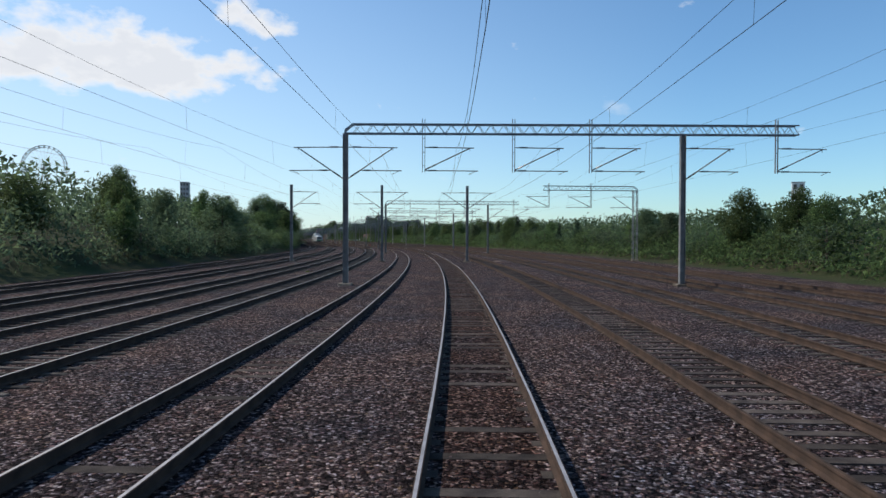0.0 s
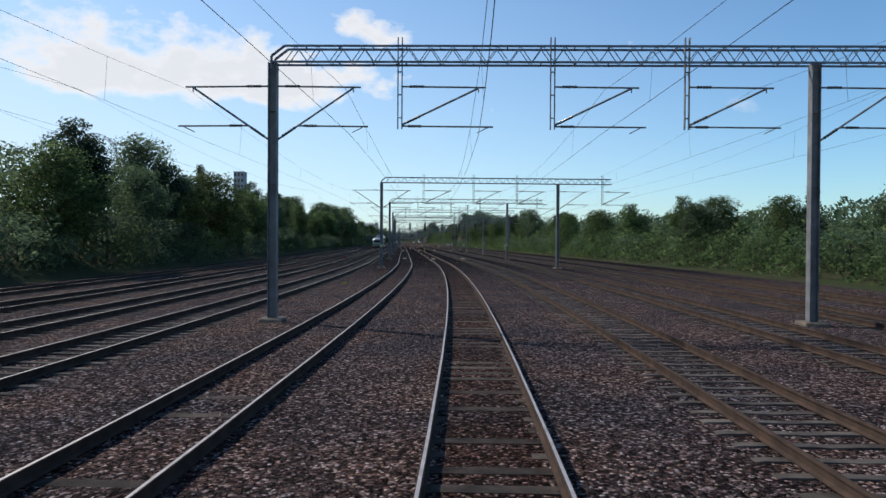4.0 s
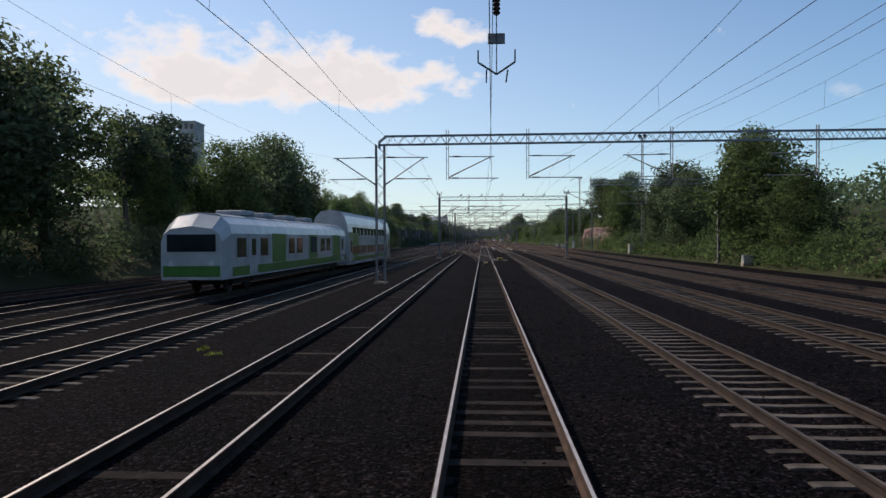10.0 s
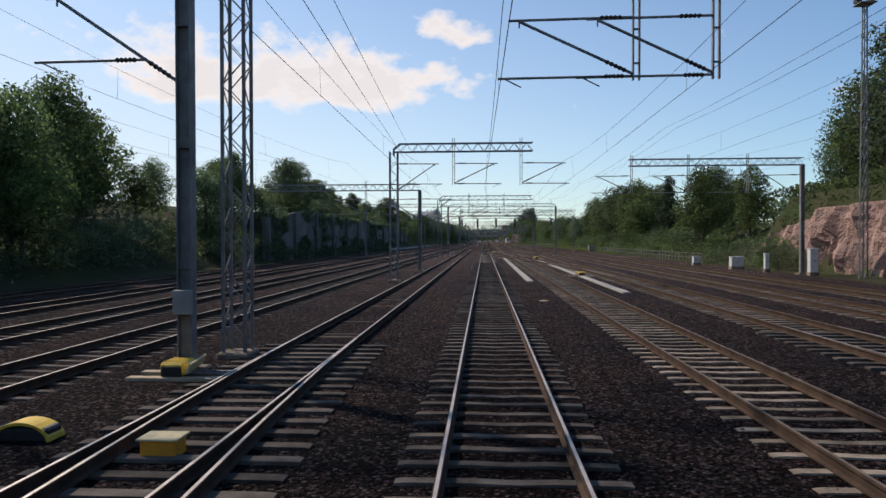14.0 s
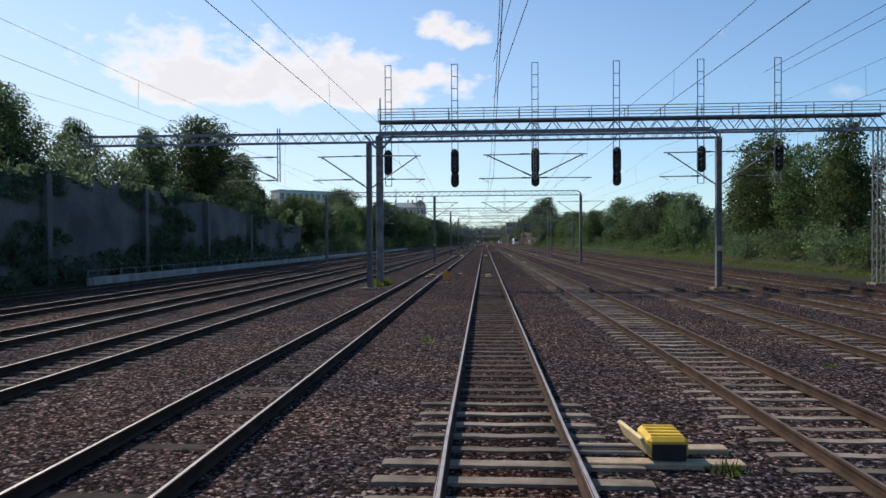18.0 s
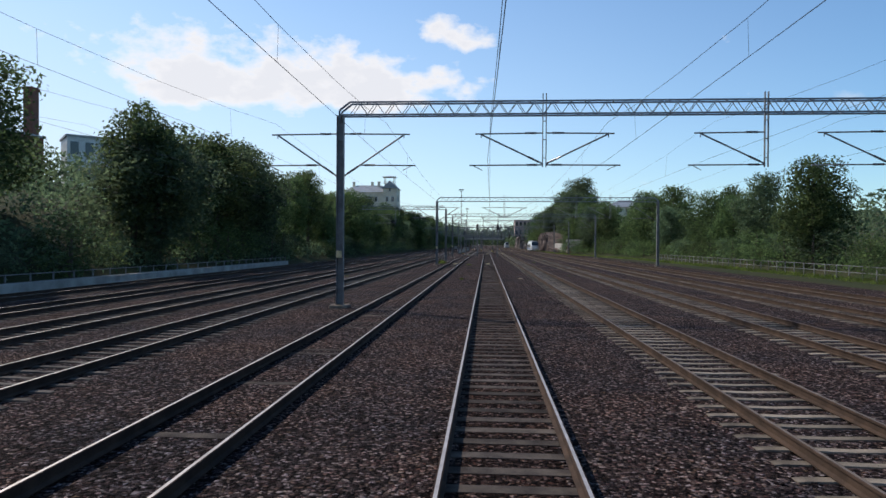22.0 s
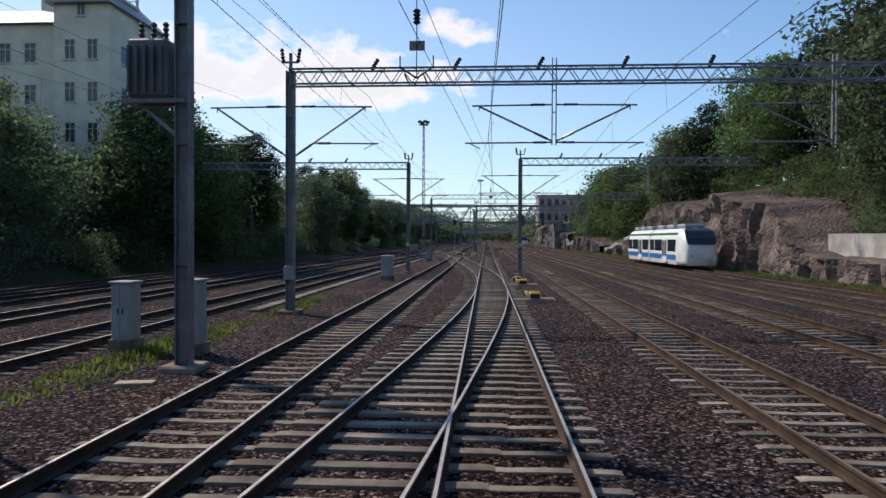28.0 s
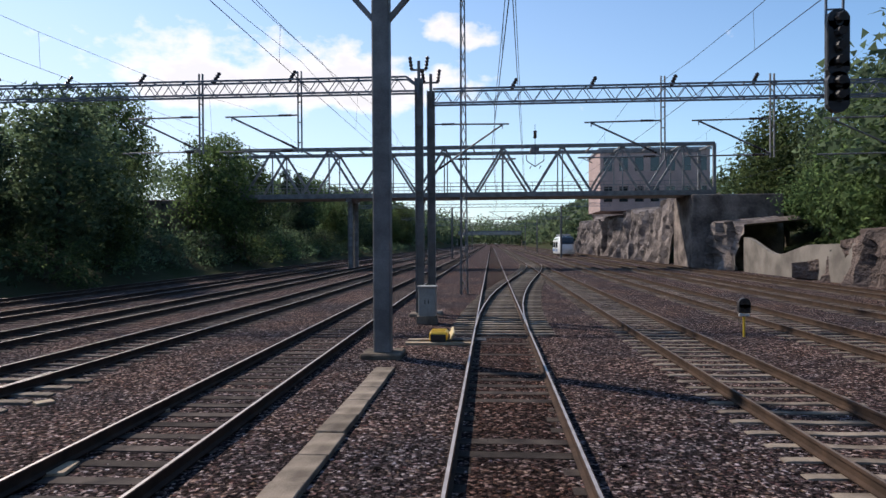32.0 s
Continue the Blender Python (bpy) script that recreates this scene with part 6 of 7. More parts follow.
def block(m, w, d, h, mat, label, floors, cols, roof=0.0, name="apartment_building"):
    """A plain building of the distance with rows of windows towards the line."""
    b = thing(name, m, label, "building")
    bm = bmesh.new()
    box(bm, (0, 0, h / 2), (w, d, h), bevel=0.05)
    part("wall", bm, mat, b)
    bm = bmesh.new()
    if roof:
        hip_roof(bm, -w / 2, w / 2, -d / 2, d / 2, h, roof)
    else:
        box(bm, (0, 0, h + 0.15), (w + 0.5, d + 0.5, 0.4))
    part("roof", bm, ROOF_GREY, b)
    for i in range(floors):
        for j in range(cols):
            bm = bmesh.new()
            wx, wz = -w / 2 + w * (j + 0.5) / cols, (i + 0.55) * h / floors
            box(bm, (wx, -d / 2 - 0.02, wz), (w / cols * 0.55, 0.08, h / floors * 0.5))
            part("window", bm, DARK_GLASS, b)


block(line_at(634, -116, 6), 6.8, 9, 43, TOWER_GREY, "tall pale grey tower block above the woods", 11, 3)
block(line_at(921, -72, 13.0) @ Matrix.Rotation(radians(40), 4, "Z"), 31, 9, 10.0, BOX_GREY, "long pale grey building on the wooded hill", 2, 12)
block(line_at(905, -96, 9.0), 16, 12, 14, BRICK_RED, "brown brick building on the wooded hill", 4, 5)
block(line_at(1242, 28.5, 8.0), 19, 14, 10.8, PINK_WALL, "flat-roofed pinkish building above the bridge abutment", 2, 7)
block(line_at(1010, 46, 8.0), 14, 10, 7, PLASTER, "pale building behind the trees on the hill", 3, 5, roof=2.5)
block(line_at(64.3) @ pose(218, 370, 0, rz=-25), 7, 7, 37, WHITE_PAINT, "white tower standing far behind the woods", 6, 2)


def chimney_stack(s, x, tall):
    p = thing("chimney_stack", line_at(s, x), "dark square brick chimney above the trees", "chimney")
    bm = bmesh.new()
    box(bm, (0, 0, tall / 2), (2.2, 2.2, tall), bevel=0.05)
    part("shaft", bm, BRICK_RED, p)
    bm = bmesh.new()
    box(bm, (0, 0, tall - 0.4), (2.6, 2.6, 0.5), bevel=0.05)
    part("cap", bm, BRICK_RED, p)


chimney_stack(927, -102, 37)


def ferris_wheel(s, x, zc, r):
    p = thing("ferris_wheel", line_at(s, x), "pale ferris wheel far above the treetops", "ferris wheel")
    bm = bmesh.new()
    n = 28
    for sy in (-1.2, 1.2):
        for i in range(n):
            a, b = 2 * math.pi * i / n, 2 * math.pi * (i + 1) / n
            for rr in (r, r * 0.9):
                bar(bm, (rr * math.cos(a), sy, zc + rr * math.sin(a)), (rr * math.cos(b), sy, zc + rr * math.sin(b)), 0.35, 0.35)
    part("rim", bm, BOX_GREY, p)
    bm = bmesh.new()
    for i in range(n):
        a = 2 * math.pi * i / n
        bar(bm, (0, 0, zc), (r * math.cos(a), 0, zc + r * math.sin(a)), 0.18, 0.18)
    part("spokes", bm, BOX_GREY, p)
    bm = bmesh.new()
    for k in (-1, 1):
        bar(bm, (k * r * 0.6, 0, 0), (0, 0, zc), 0.9, 0.9)
    part("legs", bm, BOX_GREY, p)
    for i in range(n):
        a = 2 * math.pi * i / n
        bm = bmesh.new()
        box(bm, ((r + 0.3) * math.cos(a), 0, zc + (r + 0.3) * math.sin(a) - 1.0), (1.4, 1.6, 1.7), bevel=0.2)
        part("cabin", bm, WHITE_PAINT, p)


ferris_wheel(715, -250, 68, 19)


# ---- trains standing on the tracks ----
def body_sweep(profile, s_list, x, mats, parent, name, label=""):
    return sweep(name, profile, [line_at(s, x) for s in s_list], mats, parent, label)


def wheelset(parent, x, s):
    bm = bmesh.new()
    box(bm, (0, 0, 0.62), (2.3, 2.9, 0.42), bevel=0.05)
    for y in (-1.25, 1.25):
        tube(bm, (-0.8, y, 0.46), (0.8, y, 0.46), 0.07, n=8)
    bogie = part("bogie", bm, UNDERFRAME, parent)
    bogie.matrix_basis = line_at(s, x)
    for y in (-1.25, 1.25):
        for sx in (-1, 1):
            bm = bmesh.new()
            tube(bm, (sx * 0.73, y, 0.46), (sx * 0.86, y, 0.46), 0.46, n=20)
            part("wheel", bm, UNDERFRAME, bogie)


def face_panel(parent, name, x, s0, s1, z0, z1, side, mat, out=0.012, label=""):
    """A thin panel on the side of a coach that looks towards our track."""
    bm = bmesh.new()
    box(bm, (side * out / 2, 0, (z0 + z1) / 2), (out + 0.02, s1 - s0, z1 - z0), bevel=0.008)
    ob = part(name, bm, mat, parent, label)
    ob.matrix_basis = line_at((s0 + s1) / 2, x)
    return ob


def double_decker(s0, length, x, side, cab, label):
    """A white and green two-storey coach; cab: a sloping driving end at its near end."""
    p = thing("double_deck_coach", Matrix(), label, "train coach", "double-deck train")
    half, s1 = 1.58, s0 + length
    prof = [(-half, 0.35), (half, 0.35), (half, 3.3), (half - 0.1, 4.0), (half - 0.32, 4.65), (half - 0.75, 5.05), (0, 5.2), (-half + 0.75, 5.05), (-half + 0.32, 4.65), (-half + 0.1, 4.0), (-half, 3.3)]
    start = s0 + (2.2 if cab else 0.25)
    body_sweep(prof, [start, s1 - 0.25], x, [SHADED_WHITE], p, "body")
    body_sweep([(-half + 0.34, 4.66), (half - 0.34, 4.66), (half - 0.74, 5.08), (0, 5.23), (-half + 0.74, 5.08)], [start + 0.02, s1 - 0.27], x, [ROOF_GREY], p, "roof")
    if cab:
        low = [(px * 0.88, 0.35 + (pz - 0.35) * 0.62) for px, pz in prof]
        me_places = [line_at(start, x), line_at(s0, x)]
        verts = [me_places[0] @ Vector((a, 0, b)) for a, b in prof] + [me_places[1] @ Vector((a, 0, b)) for a, b in low]
        k = len(prof)
        faces = [(j, (j + 1) % k, k + (j + 1) % k, k + j) for j in range(k)] + [tuple(range(k, 2 * k))]
        me = bpy.data.meshes.new("nose")
        me.from_pydata(verts, [], faces)
        me.materials.append(SHADED_WHITE)
        nose = new("nose", me)
        nose.parent = p
        bm = bmesh.new()
        box(bm, (0, -0.03, 2.55), (2.3, 0.08, 0.75), bevel=0.03)
        ws = part("windscreen", bm, DARK_GLASS, nose)
        ws.matrix_basis = line_at(s0, x)
        for sx in (-0.9, 0.9):
            bm = bmesh.new()
            tube(bm, (sx, -0.06, 1.3), (sx, 0.0, 1.3), 0.13, n=12)
            lamp = part("headlight", bm, BOX_GREY, nose)
            lamp.matrix_basis = line_at(s0, x)
    face = x + side * half
    face_panel(p, "green_band", face, start + 0.1, s1 - 0.4, 0.62, 1.05, side, GREEN_PAINT, 0.008)
    face_panel(p, "green_panel", face, start + 0.6, start + 5.0, 1.07, 3.2, side, GREEN_PAINT, 0.008)
    face_panel(p, "green_panel", face, s1 - 4.6, s1 - 0.5, 1.07, 2.2, side, GREEN_PAINT, 0.008)
    n = int((s1 - start - 3.5) / 1.95)
    for i in range(n):
        a = start + 2.2 + i * 1.95
        face_panel(p, "window", face, a, a + 1.5, 1.25, 2.05, side, DARK_GLASS, 0.022)
        face_panel(p, "window", face - side * 0.055, a, a + 1.5, 3.02, 3.72, side, DARK_GLASS, 0.05)
    for a in (start + 0.6, s1 - 2.0):
        door = face_panel(p, "door", face, a, a + 1.3, 0.6, 2.7, side, SHADED_WHITE, 0.03)
        face_panel(door, "door_window", 0, -0.35, 0.35, 1.5, 2.5, side, DARK_GLASS, 0.045).matrix_basis = Matrix()
    bm = bmesh.new()
    box(bm, (0, 0, 0.45), (2.7, length - 7.5, 0.5), bevel=0.05)
    part("underframe", bm, UNDERFRAME, p).matrix_basis = line_at((s0 + s1) / 2, x)
    for s in (s0 + 3.4, s1 - 3.4):
        wheelset(p, x, s)
    return p


def driving_coach(s0, length, x, side, label):
    """A low white and green driving coach with a nearly upright cab front, few windows and gear on its roof."""
    p = thing("driving_coach", Matrix(), label, "train coach", "double-deck train")
    half, s1 = 1.55, s0 + length
    prof = [(-half, 0.75), (half, 0.75), (half, 2.9), (half - 0.12, 3.35), (half - 0.5, 3.7), (0, 3.85), (-half + 0.5, 3.7), (-half + 0.12, 3.35), (-half, 2.9)]
    body_sweep(prof, [s0 + 0.9, s1 - 0.25], x, [SHADED_WHITE], p, "body")
    body_sweep([(-half + 0.5, 3.72), (half - 0.5, 3.72), (half - 0.7, 3.82), (0, 3.92), (-half + 0.7, 3.82)], [s0 + 1.0, s1 - 0.3], x, [ROOF_GREY], p, "roof")
    a, b, k = line_at(s0 + 0.9, x), line_at(s0, x), len(prof)
    front = [(px * 0.93, 0.75 + (pz - 0.75) * 0.80) for px, pz in prof]
    me = bpy.data.meshes.new("nose")
    me.from_pydata([a @ Vector((u, 0, v)) for u, v in prof] + [b @ Vector((u, 0, v)) for u, v in front], [], [(j, (j + 1) % k, k + (j + 1) % k, k + j) for j in range(k)] + [tuple(range(k, 2 * k))])
    me.materials.append(SHADED_WHITE)
    nose = new("nose", me)
    nose.parent = p
    bm = bmesh.new()
    box(bm, (0, -0.02, 2.45), (2.3, 0.06, 0.8), bevel=0.02)
    part("windscreen", bm, DARK_GLASS, nose).matrix_basis = b
    bm = bmesh.new()
    box(bm, (0, -0.02, 1.15), (2.7, 0.05, 0.5), bevel=0.02)
    part("green_front", bm, GREEN_PAINT, nose).matrix_basis = b
    for sx in (-0.95, 0.95):
        bm = bmesh.new()
        tube(bm, (sx, -0.08, 1.5), (sx, 0.0, 1.5), 0.12, n=12)
        part("headlight", bm, BOX_GREY, nose).matrix_basis = b
    face = x + side * half
    face_panel(p, "green_band", face, s0 + 1.0, s1 - 0.3, 0.85, 1.3, side, GREEN_PAINT, 0.008)
    for q0, q1 in ((7.0, 9.6), (15.0, 17.2), (22.0, 24.6)):
        face_panel(p, "green_panel", face, s0 + q0, s0 + q1, 1.32, 2.95, side, GREEN_PAINT, 0.008)
    face_panel(p, "louvre", face, s0 + 15.3, s0 + 16.9, 1.7, 2.8, side, UNDERFRAME, 0.03)
    for q in (1.6, 5.0, 10.2, 12.0, 18.2, 20.0):
        face_panel(p, "window", face, s0 + q, s0 + q + 1.2, 1.75, 2.7, side, DARK_GLASS, 0.022)
    for q in (3.3, 25.0):
        door = face_panel(p, "door", face, s0 + q, s0 + q + 1.1, 0.85, 2.9, side, SHADED_WHITE, 0.03)
        face_panel(door, "door_window", 0, -0.3, 0.3, 1.8, 2.65, side, DARK_GLASS, 0.045).matrix_basis = Matrix()
    for q in (5.5, 9.0, 13.5, 18.0):
        bm = bmesh.new()
        box(bm, (0, 0, 4.02), (1.5, 1.8, 0.3), bevel=0.06)
        part("roof_unit", bm, ROOF_GREY, p).matrix_basis = line_at(s0 + q, x)
    bm = bmesh.new()
    box(bm, (0, 0, 0.62), (2.5, length - 9.0, 0.42), bevel=0.05)
    part("underframe", bm, UNDERFRAME, p).matrix_basis = line_at((s0 + s1) / 2, x)
    for s in (s0 + 3.6, s1 - 3.4):
        wheelset(p, x, s)


driving_coach(404.5, 27.4, -13.7, 1, "low white and green driving coach with an upright front")
double_decker(432.2, 26.6, -13.7, 1, False, "white and green double-deck passenger coach")


def railcar(s0, length, x, side, cab, label):
    """A low white electric railcar section: a dark window band, blue skirt stripe, green roof line, and a rounded cab."""
    p = thing("railcar", Matrix(), label, "train coach", "electric multiple unit")
    half, s1 = 1.6, s0 + length
    prof = [(-half + 0.1, 0.28), (half - 0.1, 0.28), (half, 0.7), (half + 0.02, 1.4), (half - 0.05, 2.7), (half - 0.22, 3.3), (half - 0.6, 3.62), (0, 3.75), (-half + 0.6, 3.62), (-half + 0.22, 3.3), (-half + 0.05, 2.7), (-half - 0.02, 1.4), (-half, 0.7)]
    start = s0 + (2.4 if cab else 0.2)
    body_sweep(prof, [start, s1 - 0.2], x, [WHITE_PAINT], p, "body")
    if cab:
        rings = []
        for y, wide, top in ((2.4, 1.0, 1.0), (1.7, 0.985, 0.985), (1.0, 0.955, 0.90), (0.45, 0.90, 0.72), (0.12, 0.80, 0.52), (0.0, 0.66, 0.40)):
            rings.append([(px * wide, y, 0.28 + (pz - 0.28) * (top if pz > 1.5 else 0.5 + 0.5 * top)) for px, pz in prof])
        k = len(prof)
        verts = [line_at(s0, x) @ Vector(v) for r in rings for v in r]
        faces = [(a * k + j, a * k + (j + 1) % k, (a + 1) * k + (j + 1) % k, (a + 1) * k + j) for a in range(len(rings) - 1) for j in range(k)] + [tuple(range(k * (len(rings) - 1), k * len(rings)))]
        me = bpy.data.meshes.new("nose")
        me.from_pydata(verts, [], faces)
        me.materials.append(WHITE_PAINT)
        for f in me.polygons:
            f.use_smooth = True
        nose = new("nose", me)
        nose.parent = p
        bm = bmesh.new()
        slope = [(1.62, 3.62, 1.0), (1.0, 3.34, 1.28), (0.45, 2.72, 1.32), (0.16, 2.12, 1.22)]
        ring = [[bm.verts.new((sx * w, y - 0.10, z + 0.06)) for sx in (-1, -0.4, 0.4, 1)] for y, z, w in slope]
        for r0, r1 in zip(ring, ring[1:]):
            for q in range(3):
                bm.faces.new((r0[q], r0[q + 1], r1[q + 1], r1[q]))
        part("windscreen", bm, DARK_GLASS, nose).matrix_basis = line_at(s0, x)
        for sx in (-0.85, 0.85):
            bm = bmesh.new()
            tube(bm, (sx, -0.02, 1.15), (sx, 0.2, 1.15), 0.13, n=12)
            part("headlight", bm, BOX_GREY, nose).matrix_basis = line_at(s0, x)
    face = x + side * (half - 0.02)
    face_panel(p, "blue_band", face, start + 0.05, s1 - 0.25, 0.72, 1.2, side, BLUE_PAINT, 0.03)
    face_panel(p, "green_band", face - side * 0.2, start + 0.05, s1 - 0.25, 3.08, 3.26, side, GREEN_PAINT, 0.12)
    face_panel(p, "window_band", face - side * 0.02, start + 0.2, s1 - 0.35, 1.45, 2.62, side, DARK_GLASS, 0.045)
    n = int((s1 - start - 0.8) / 2.5)
    for i in range(n):
        a = start + 0.6 + i * 2.5
        if i % 3 == 1:
            door = face_panel(p, "door", face, a, a + 1.7, 0.42, 2.75, side, WHITE_PAINT, 0.055)
            for q in (-0.4, 0.4):
                bm = bmesh.new()
                box(bm, (side * 0.05, q, 1.75), (0.03, 0.6, 1.6), bevel=0.01)
                part("door_window", bm, DARK_GLASS, door)
        else:
            face_panel(p, "pillar", face - side * 0.02, a + 2.2, a + 2.36, 1.42, 2.65, side, WHITE_PAINT, 0.06)
    for i in range(3):
        bm = bmesh.new()
        box(bm, (0, -length / 3.4 + i * length / 3.4, 3.9), (1.8, length / 5, 0.36), bevel=0.08)
        part("roof_unit", bm, ROOF_GREY, p).matrix_basis = line_at((s0 + s1) / 2 + 0.8, x)
    for s in (s0 + 3.2, s1 - 2.0):
        wheelset(p, x, s)


railcar(1045.5, 12.5, 18.8, -1, True, "white and blue electric railcar with a dark windscreen")
railcar(1243.0, 12.5, 14.1, -1, True, "white electric railcar standing beyond the bridge")
railcar(1058.1, 10.5, 18.8, -1, False, "white and blue electric railcar middle section")


# ---- weeds in the ballast ----
def weeds(name, spots, label):
    rnd = random.Random(17)
    verts, faces = [], []
    for s, x, rs, rx, tall, count in spots:
        for _ in range(count):
            a, q = rnd.uniform(0, 6.283), rnd.random() ** 0.7
            ps, px = s + rs * q * math.cos(a), x + rx * q * math.sin(a)
            h = tall * rnd.uniform(0.4, 1.1) * (1.1 - 0.6 * q)
            b = spot(ps, px, -0.24)
            lean = Vector((rnd.uniform(-0.5, 0.5), rnd.uniform(-0.5, 0.5), 1)).normalized() * h
            w = Vector((rnd.uniform(-1, 1), rnd.uniform(-1, 1), 0)).normalized() * rnd.uniform(0.008, 0.03)
            k = len(verts)
            verts += [b - w, b + w, b + lean * 0.6 + w * 1.3, b + lean]
            faces += [(k, k + 1, k + 2), (k, k + 2, k + 3)]
    me = bpy.data.meshes.new(name)
    me.from_pydata(verts, [], faces)
    me.materials.append(GRASS)
    tagged(new(name, me), label, "weeds", kind="stuff")


tufts = [(691, -7.0, 3.0, 0.7, 0.55, 1500), (880, -6.7, 2.2, 0.6, 0.6, 900), (760.5, 2.3, 0.7, 0.35, 0.35, 170), (873, -2.5, 1.2, 0.4, 0.25, 120), (318, 2.3, 1.0, 0.45, 0.2, 70), (347, -7.0, 0.7, 0.45, 0.45, 300), (1001, -8.3, 6.0, 0.9, 0.3, 1600), (1012, -8.0, 6.0, 0.7, 0.25, 900)]
side = random.Random(23)
for _ in range(45):
    tufts.append((side.uniform(60, 1180), side.choice((-7.1, -2.2, 2.3, 7.0, -11.8)) + side.uniform(-0.4, 0.4), side.uniform(0.15, 0.5), side.uniform(0.1, 0.3), side.uniform(0.1, 0.24), 40))
weeds("weeds", tufts, "thin yellow green weeds growing in the ballast")
edge = []
for s in range(640, 1000, 3):
    edge.append((s, eased(RIGHT_EDGE, s) - 1.5, 2.2, 1.8, 0.45, 260))
for s in range(1000, 1150, 3):
    edge.append((s, 21.9, 2.2, 0.9, 0.4, 200))
weeds("verge_grass", edge, "green grass verge along the tracks")


# ---- loose stones and scraps on the ballast ----
def loose_stones(count):
    """Stones lying proud of the bed along our track and its neighbours."""
    rng = np.random.default_rng(8)
    s, x = rng.uniform(30, 1175, count), rng.normal(0.6, 3.4, count)
    size = rng.uniform(0.022, 0.055, count)
    corner = np.array([(1, 0, 0), (0, 1, 0), (-1, 0, 0), (0, -1, 0), (0.1, 0.1, 0.42), (0, 0, -0.5)])
    verts = np.empty((count, 6, 3))
    turn = rng.uniform(0, 6.283, count)
    phi = np.maximum(0.0, BEND_END - s) * BEND
    cx = -(1 - np.cos(phi)) / BEND + x * np.cos(phi)
    cy = np.where(s >= BEND_END, s, BEND_END - np.sin(phi) / BEND) - x * np.sin(phi)
    shape = corner[None] * rng.uniform(0.6, 1.3, (count, 6, 1)) * size[:, None, None]
    verts[:, :, 0] = cx[:, None] + shape[:, :, 0] * np.cos(turn)[:, None] - shape[:, :, 1] * np.sin(turn)[:, None]
    verts[:, :, 1] = cy[:, None] + shape[:, :, 0] * np.sin(turn)[:, None] + shape[:, :, 1] * np.cos(turn)[:, None]
    verts[:, :, 2] = -0.205 + shape[:, :, 2]
    tri = np.array([(0, 1, 4), (1, 2, 4), (2, 3, 4), (3, 0, 4), (1, 0, 5), (2, 1, 5), (3, 2, 5), (0, 3, 5)])
    faces = (np.arange(count)[:, None, None] * 6 + tri[None]).reshape(-1, 3)
    me = bpy.data.meshes.new("loose_stones")
    me.from_pydata(verts.reshape(-1, 3).tolist(), [], faces.tolist())
    me.materials.append(BALLAST)
    tagged(new("loose_stones", me), "loose crushed stones lying on the track bed", "stones", kind="stuff")


loose_stones(62000)


def board(s, x, w, long, turn, mat=None):
    p = thing("loose_board", line_at(s, x, -0.185) @ Matrix.Rotation(turn, 4, "Z"), "weathered pale board lying on the ballast", "board", "loose boards")
    bm = bmesh.new()
    box(bm, (0, 0, 0), (w, long, 0.05), bevel=0.008)
    part("plank", bm, mat or PALE_WOOD, p)


for s, x, w, long, turn in ((997.2, -6.9, 0.7, 0.3, 0.2), (959, -5.6, 0.9, 0.35, 0.1), (959, -4.8, 0.7, 0.3, -0.1), (1122.9, -5.7, 0.5, 0.45, 0.2), (1125.8, -5.8, 0.3, 0.3, 0.5), (1126.2, -8.1, 0.3, 0.25, 0.9), (1066, -6.2, 0.5, 0.3, 0.3),
                            (107, 6.9, 0.35, 0.8, 0.6), (1108, -7.6, 0.6, 0.3, 0.3), (980, -2.4, 0.3, 0.5, 1.0), (540, 2.4, 0.3, 0.4, 0.4), (705, -2.3, 0.3, 0.3, 0.2), (838, 2.5, 0.35, 0.25, 0.8)):
    board(s, x, w, long, turn)


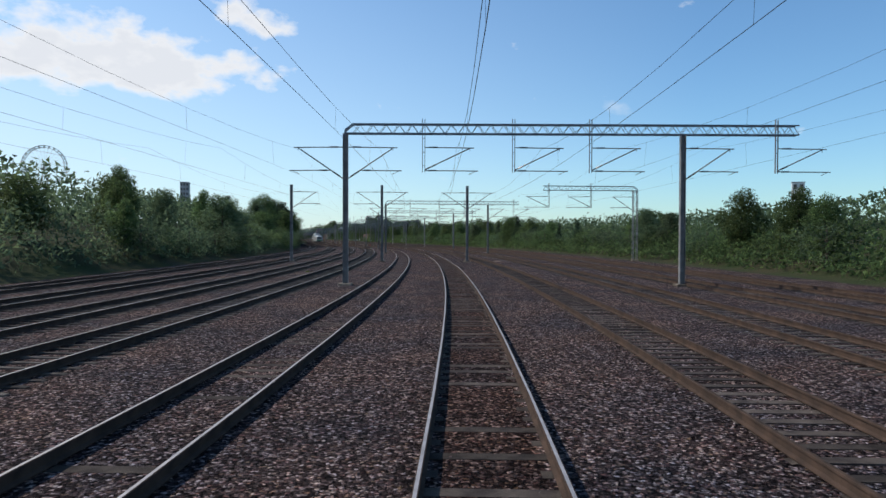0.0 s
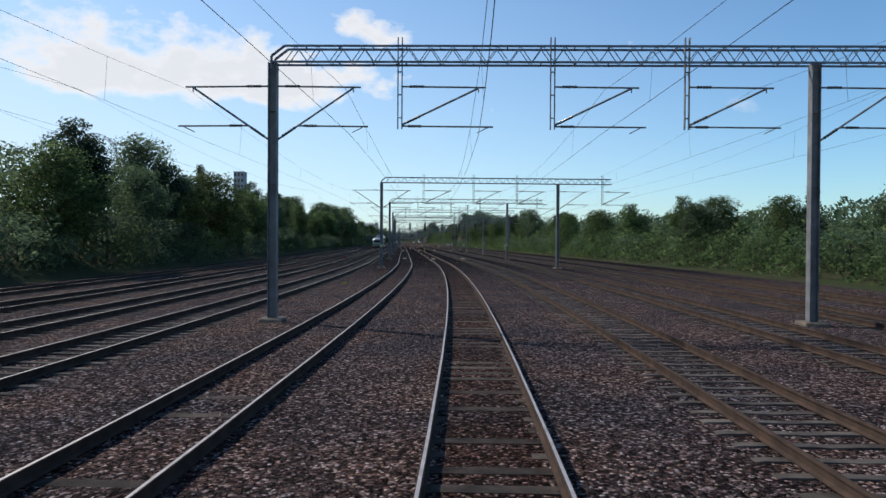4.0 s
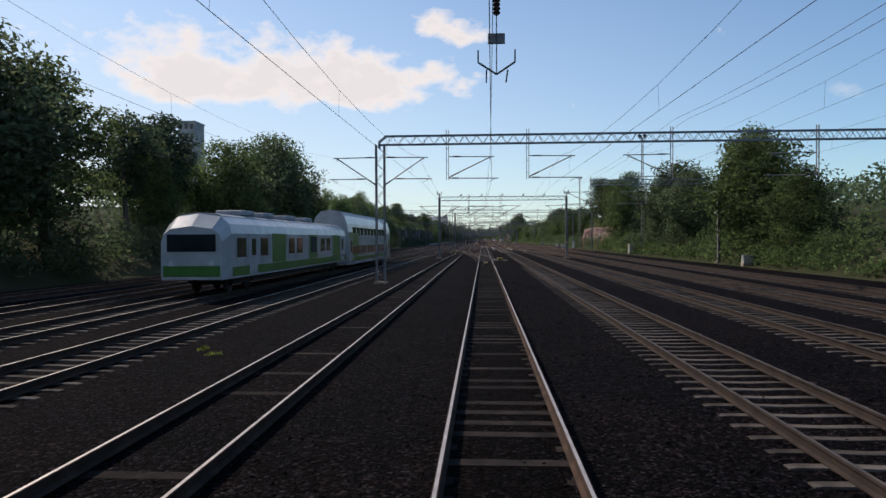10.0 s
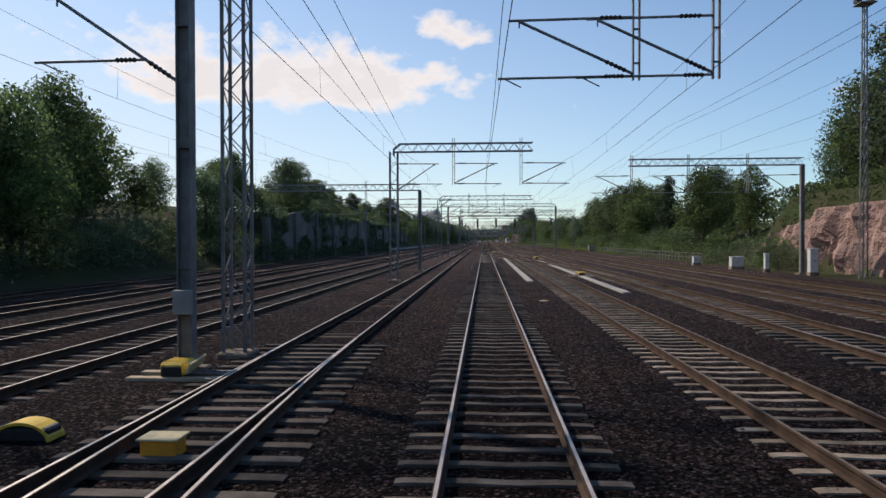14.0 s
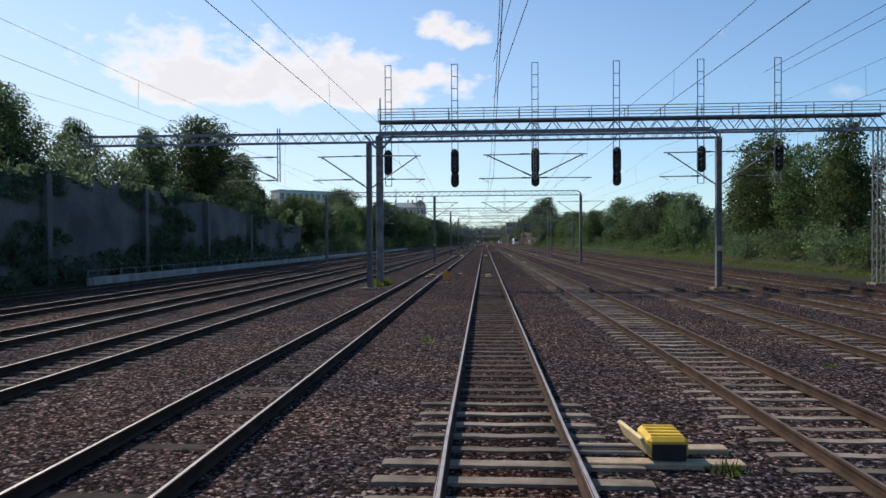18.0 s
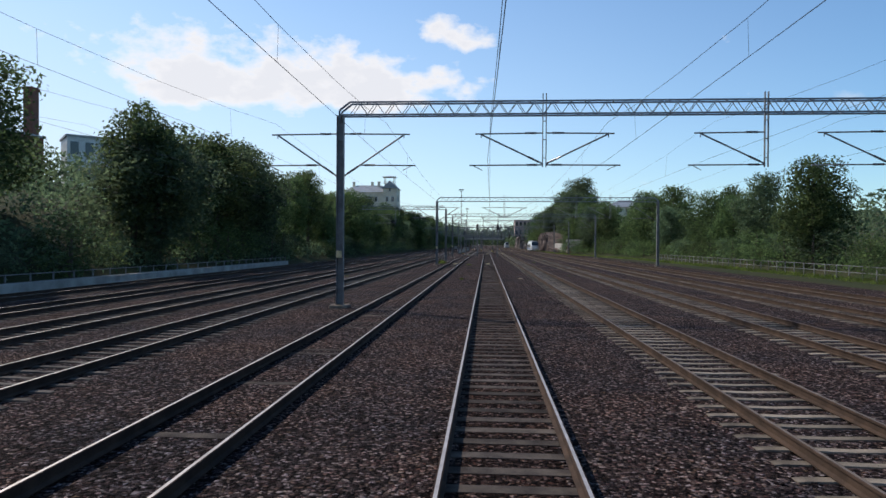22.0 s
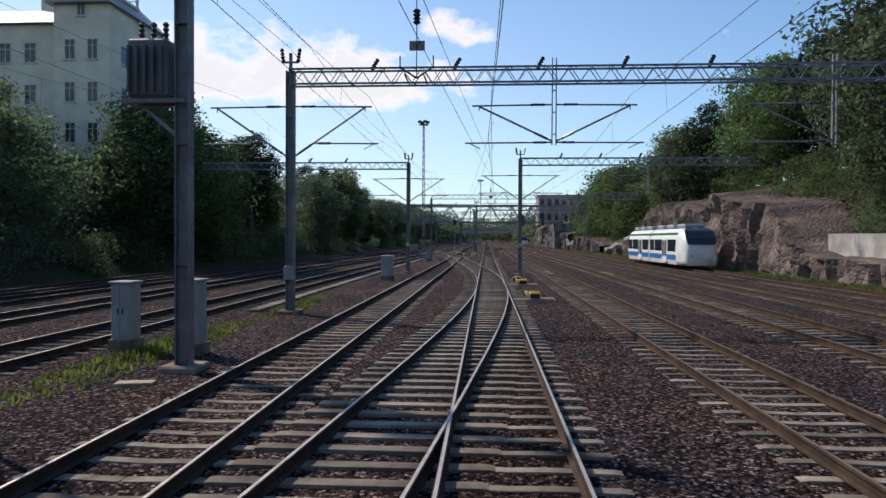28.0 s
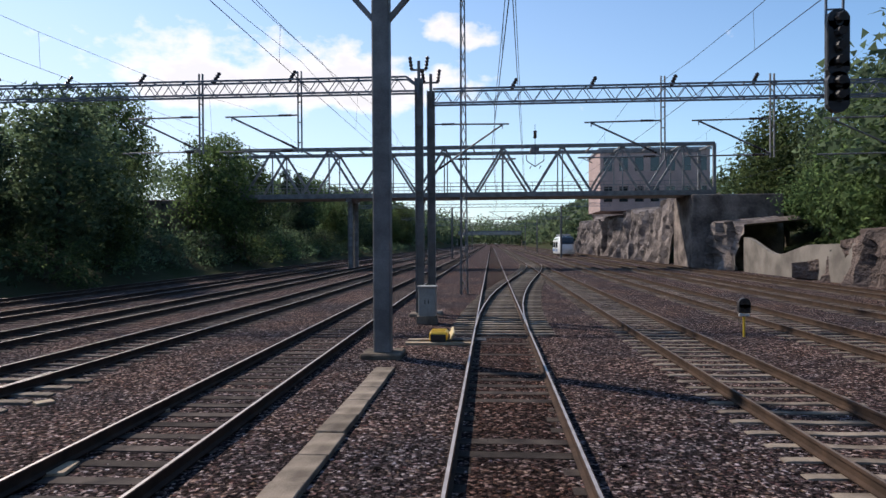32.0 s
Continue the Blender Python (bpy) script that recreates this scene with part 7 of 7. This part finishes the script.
# ---- line equipment on the masts ----
def mast_transformer(s, x, z):
    """A dark transformer box hung beside a mast on a bracket, with three bushings on its lid."""
    p = thing("mast_transformer", line_at(s, x, z), "dark grey transformer box mounted on a line mast", "transformer")
    bm = bmesh.new()
    box(bm, (0, 0, 0), (0.85, 0.62, 1.2), bevel=0.05)
    part("tank", bm, TANK_GREY, p)
    for i in range(5):
        bm = bmesh.new()
        box(bm, (-0.34 + i * 0.17, -0.36, -0.05), (0.04, 0.12, 0.95))
        part("cooling_fin", bm, TANK_GREY, p)
    for i in (-1, 0, 1):
        part("bushing", insulator_bm((i * 0.26, 0, 0.6), (i * 0.26, 0, 1.0), 0.07, 4), INSULATOR, p)
    bm = bmesh.new()
    bar(bm, (-0.55, 0.2, -0.66), (0.75, 0.2, -0.66), 0.09, 0.09)
    bar(bm, (-0.55, -0.2, -0.66), (0.75, -0.2, -0.66), 0.09, 0.09)
    bar(bm, (-0.3, 0, -0.7), (0.65, 0, -1.5), 0.06, 0.06)
    part("bracket", bm, STEEL, p)


mast_transformer(998.6, -7.25, 6.05)


def mast_plate(s, x, z, w, h, mat, label):
    """A small plate or switch box strapped to the side of a mast that faces the trains."""
    p = thing("mast_plate", line_at(s, x, z), label, "plate", "mast plates")
    bm = bmesh.new()
    box(bm, (0, -0.2, 0), (w, 0.05 if w < 0.3 else 0.16, h), bevel=0.01)
    part("plate", bm, mat, p)
    bm = bmesh.new()
    box(bm, (0, -0.08, 0), (0.06, 0.2, h * 0.6))
    part("strap", bm, STEEL, p)


for s, x in ((236.6, -6.8), (271.4, 11.6), (307.0, 12.2), (342.0, -6.92), (380.5, -6.9), (471.5, 11.7), (631.2, -6.85), (686.4, 12.8), (731.2, -6.45), (812.4, -6.6), (872.2, -6.8), (921.7, -7.2), (970.0, -7.9), (1039.6, -6.7), (1036.9, 2.3), (1107.8, -2.1)):
    mast_plate(s, x, 2.1, 0.22, 0.3, CREAM, "small pale plate strapped to a line mast")
for s, x in ((342.0, 12.1), (523.2, -6.5), (771.5, -6.45), (1009.2, -7.5), (1074.5, -7.7)):
    mast_plate(s, x, 1.3, 0.36, 0.5, CABINET_GREY, "grey switch box strapped to a line mast")
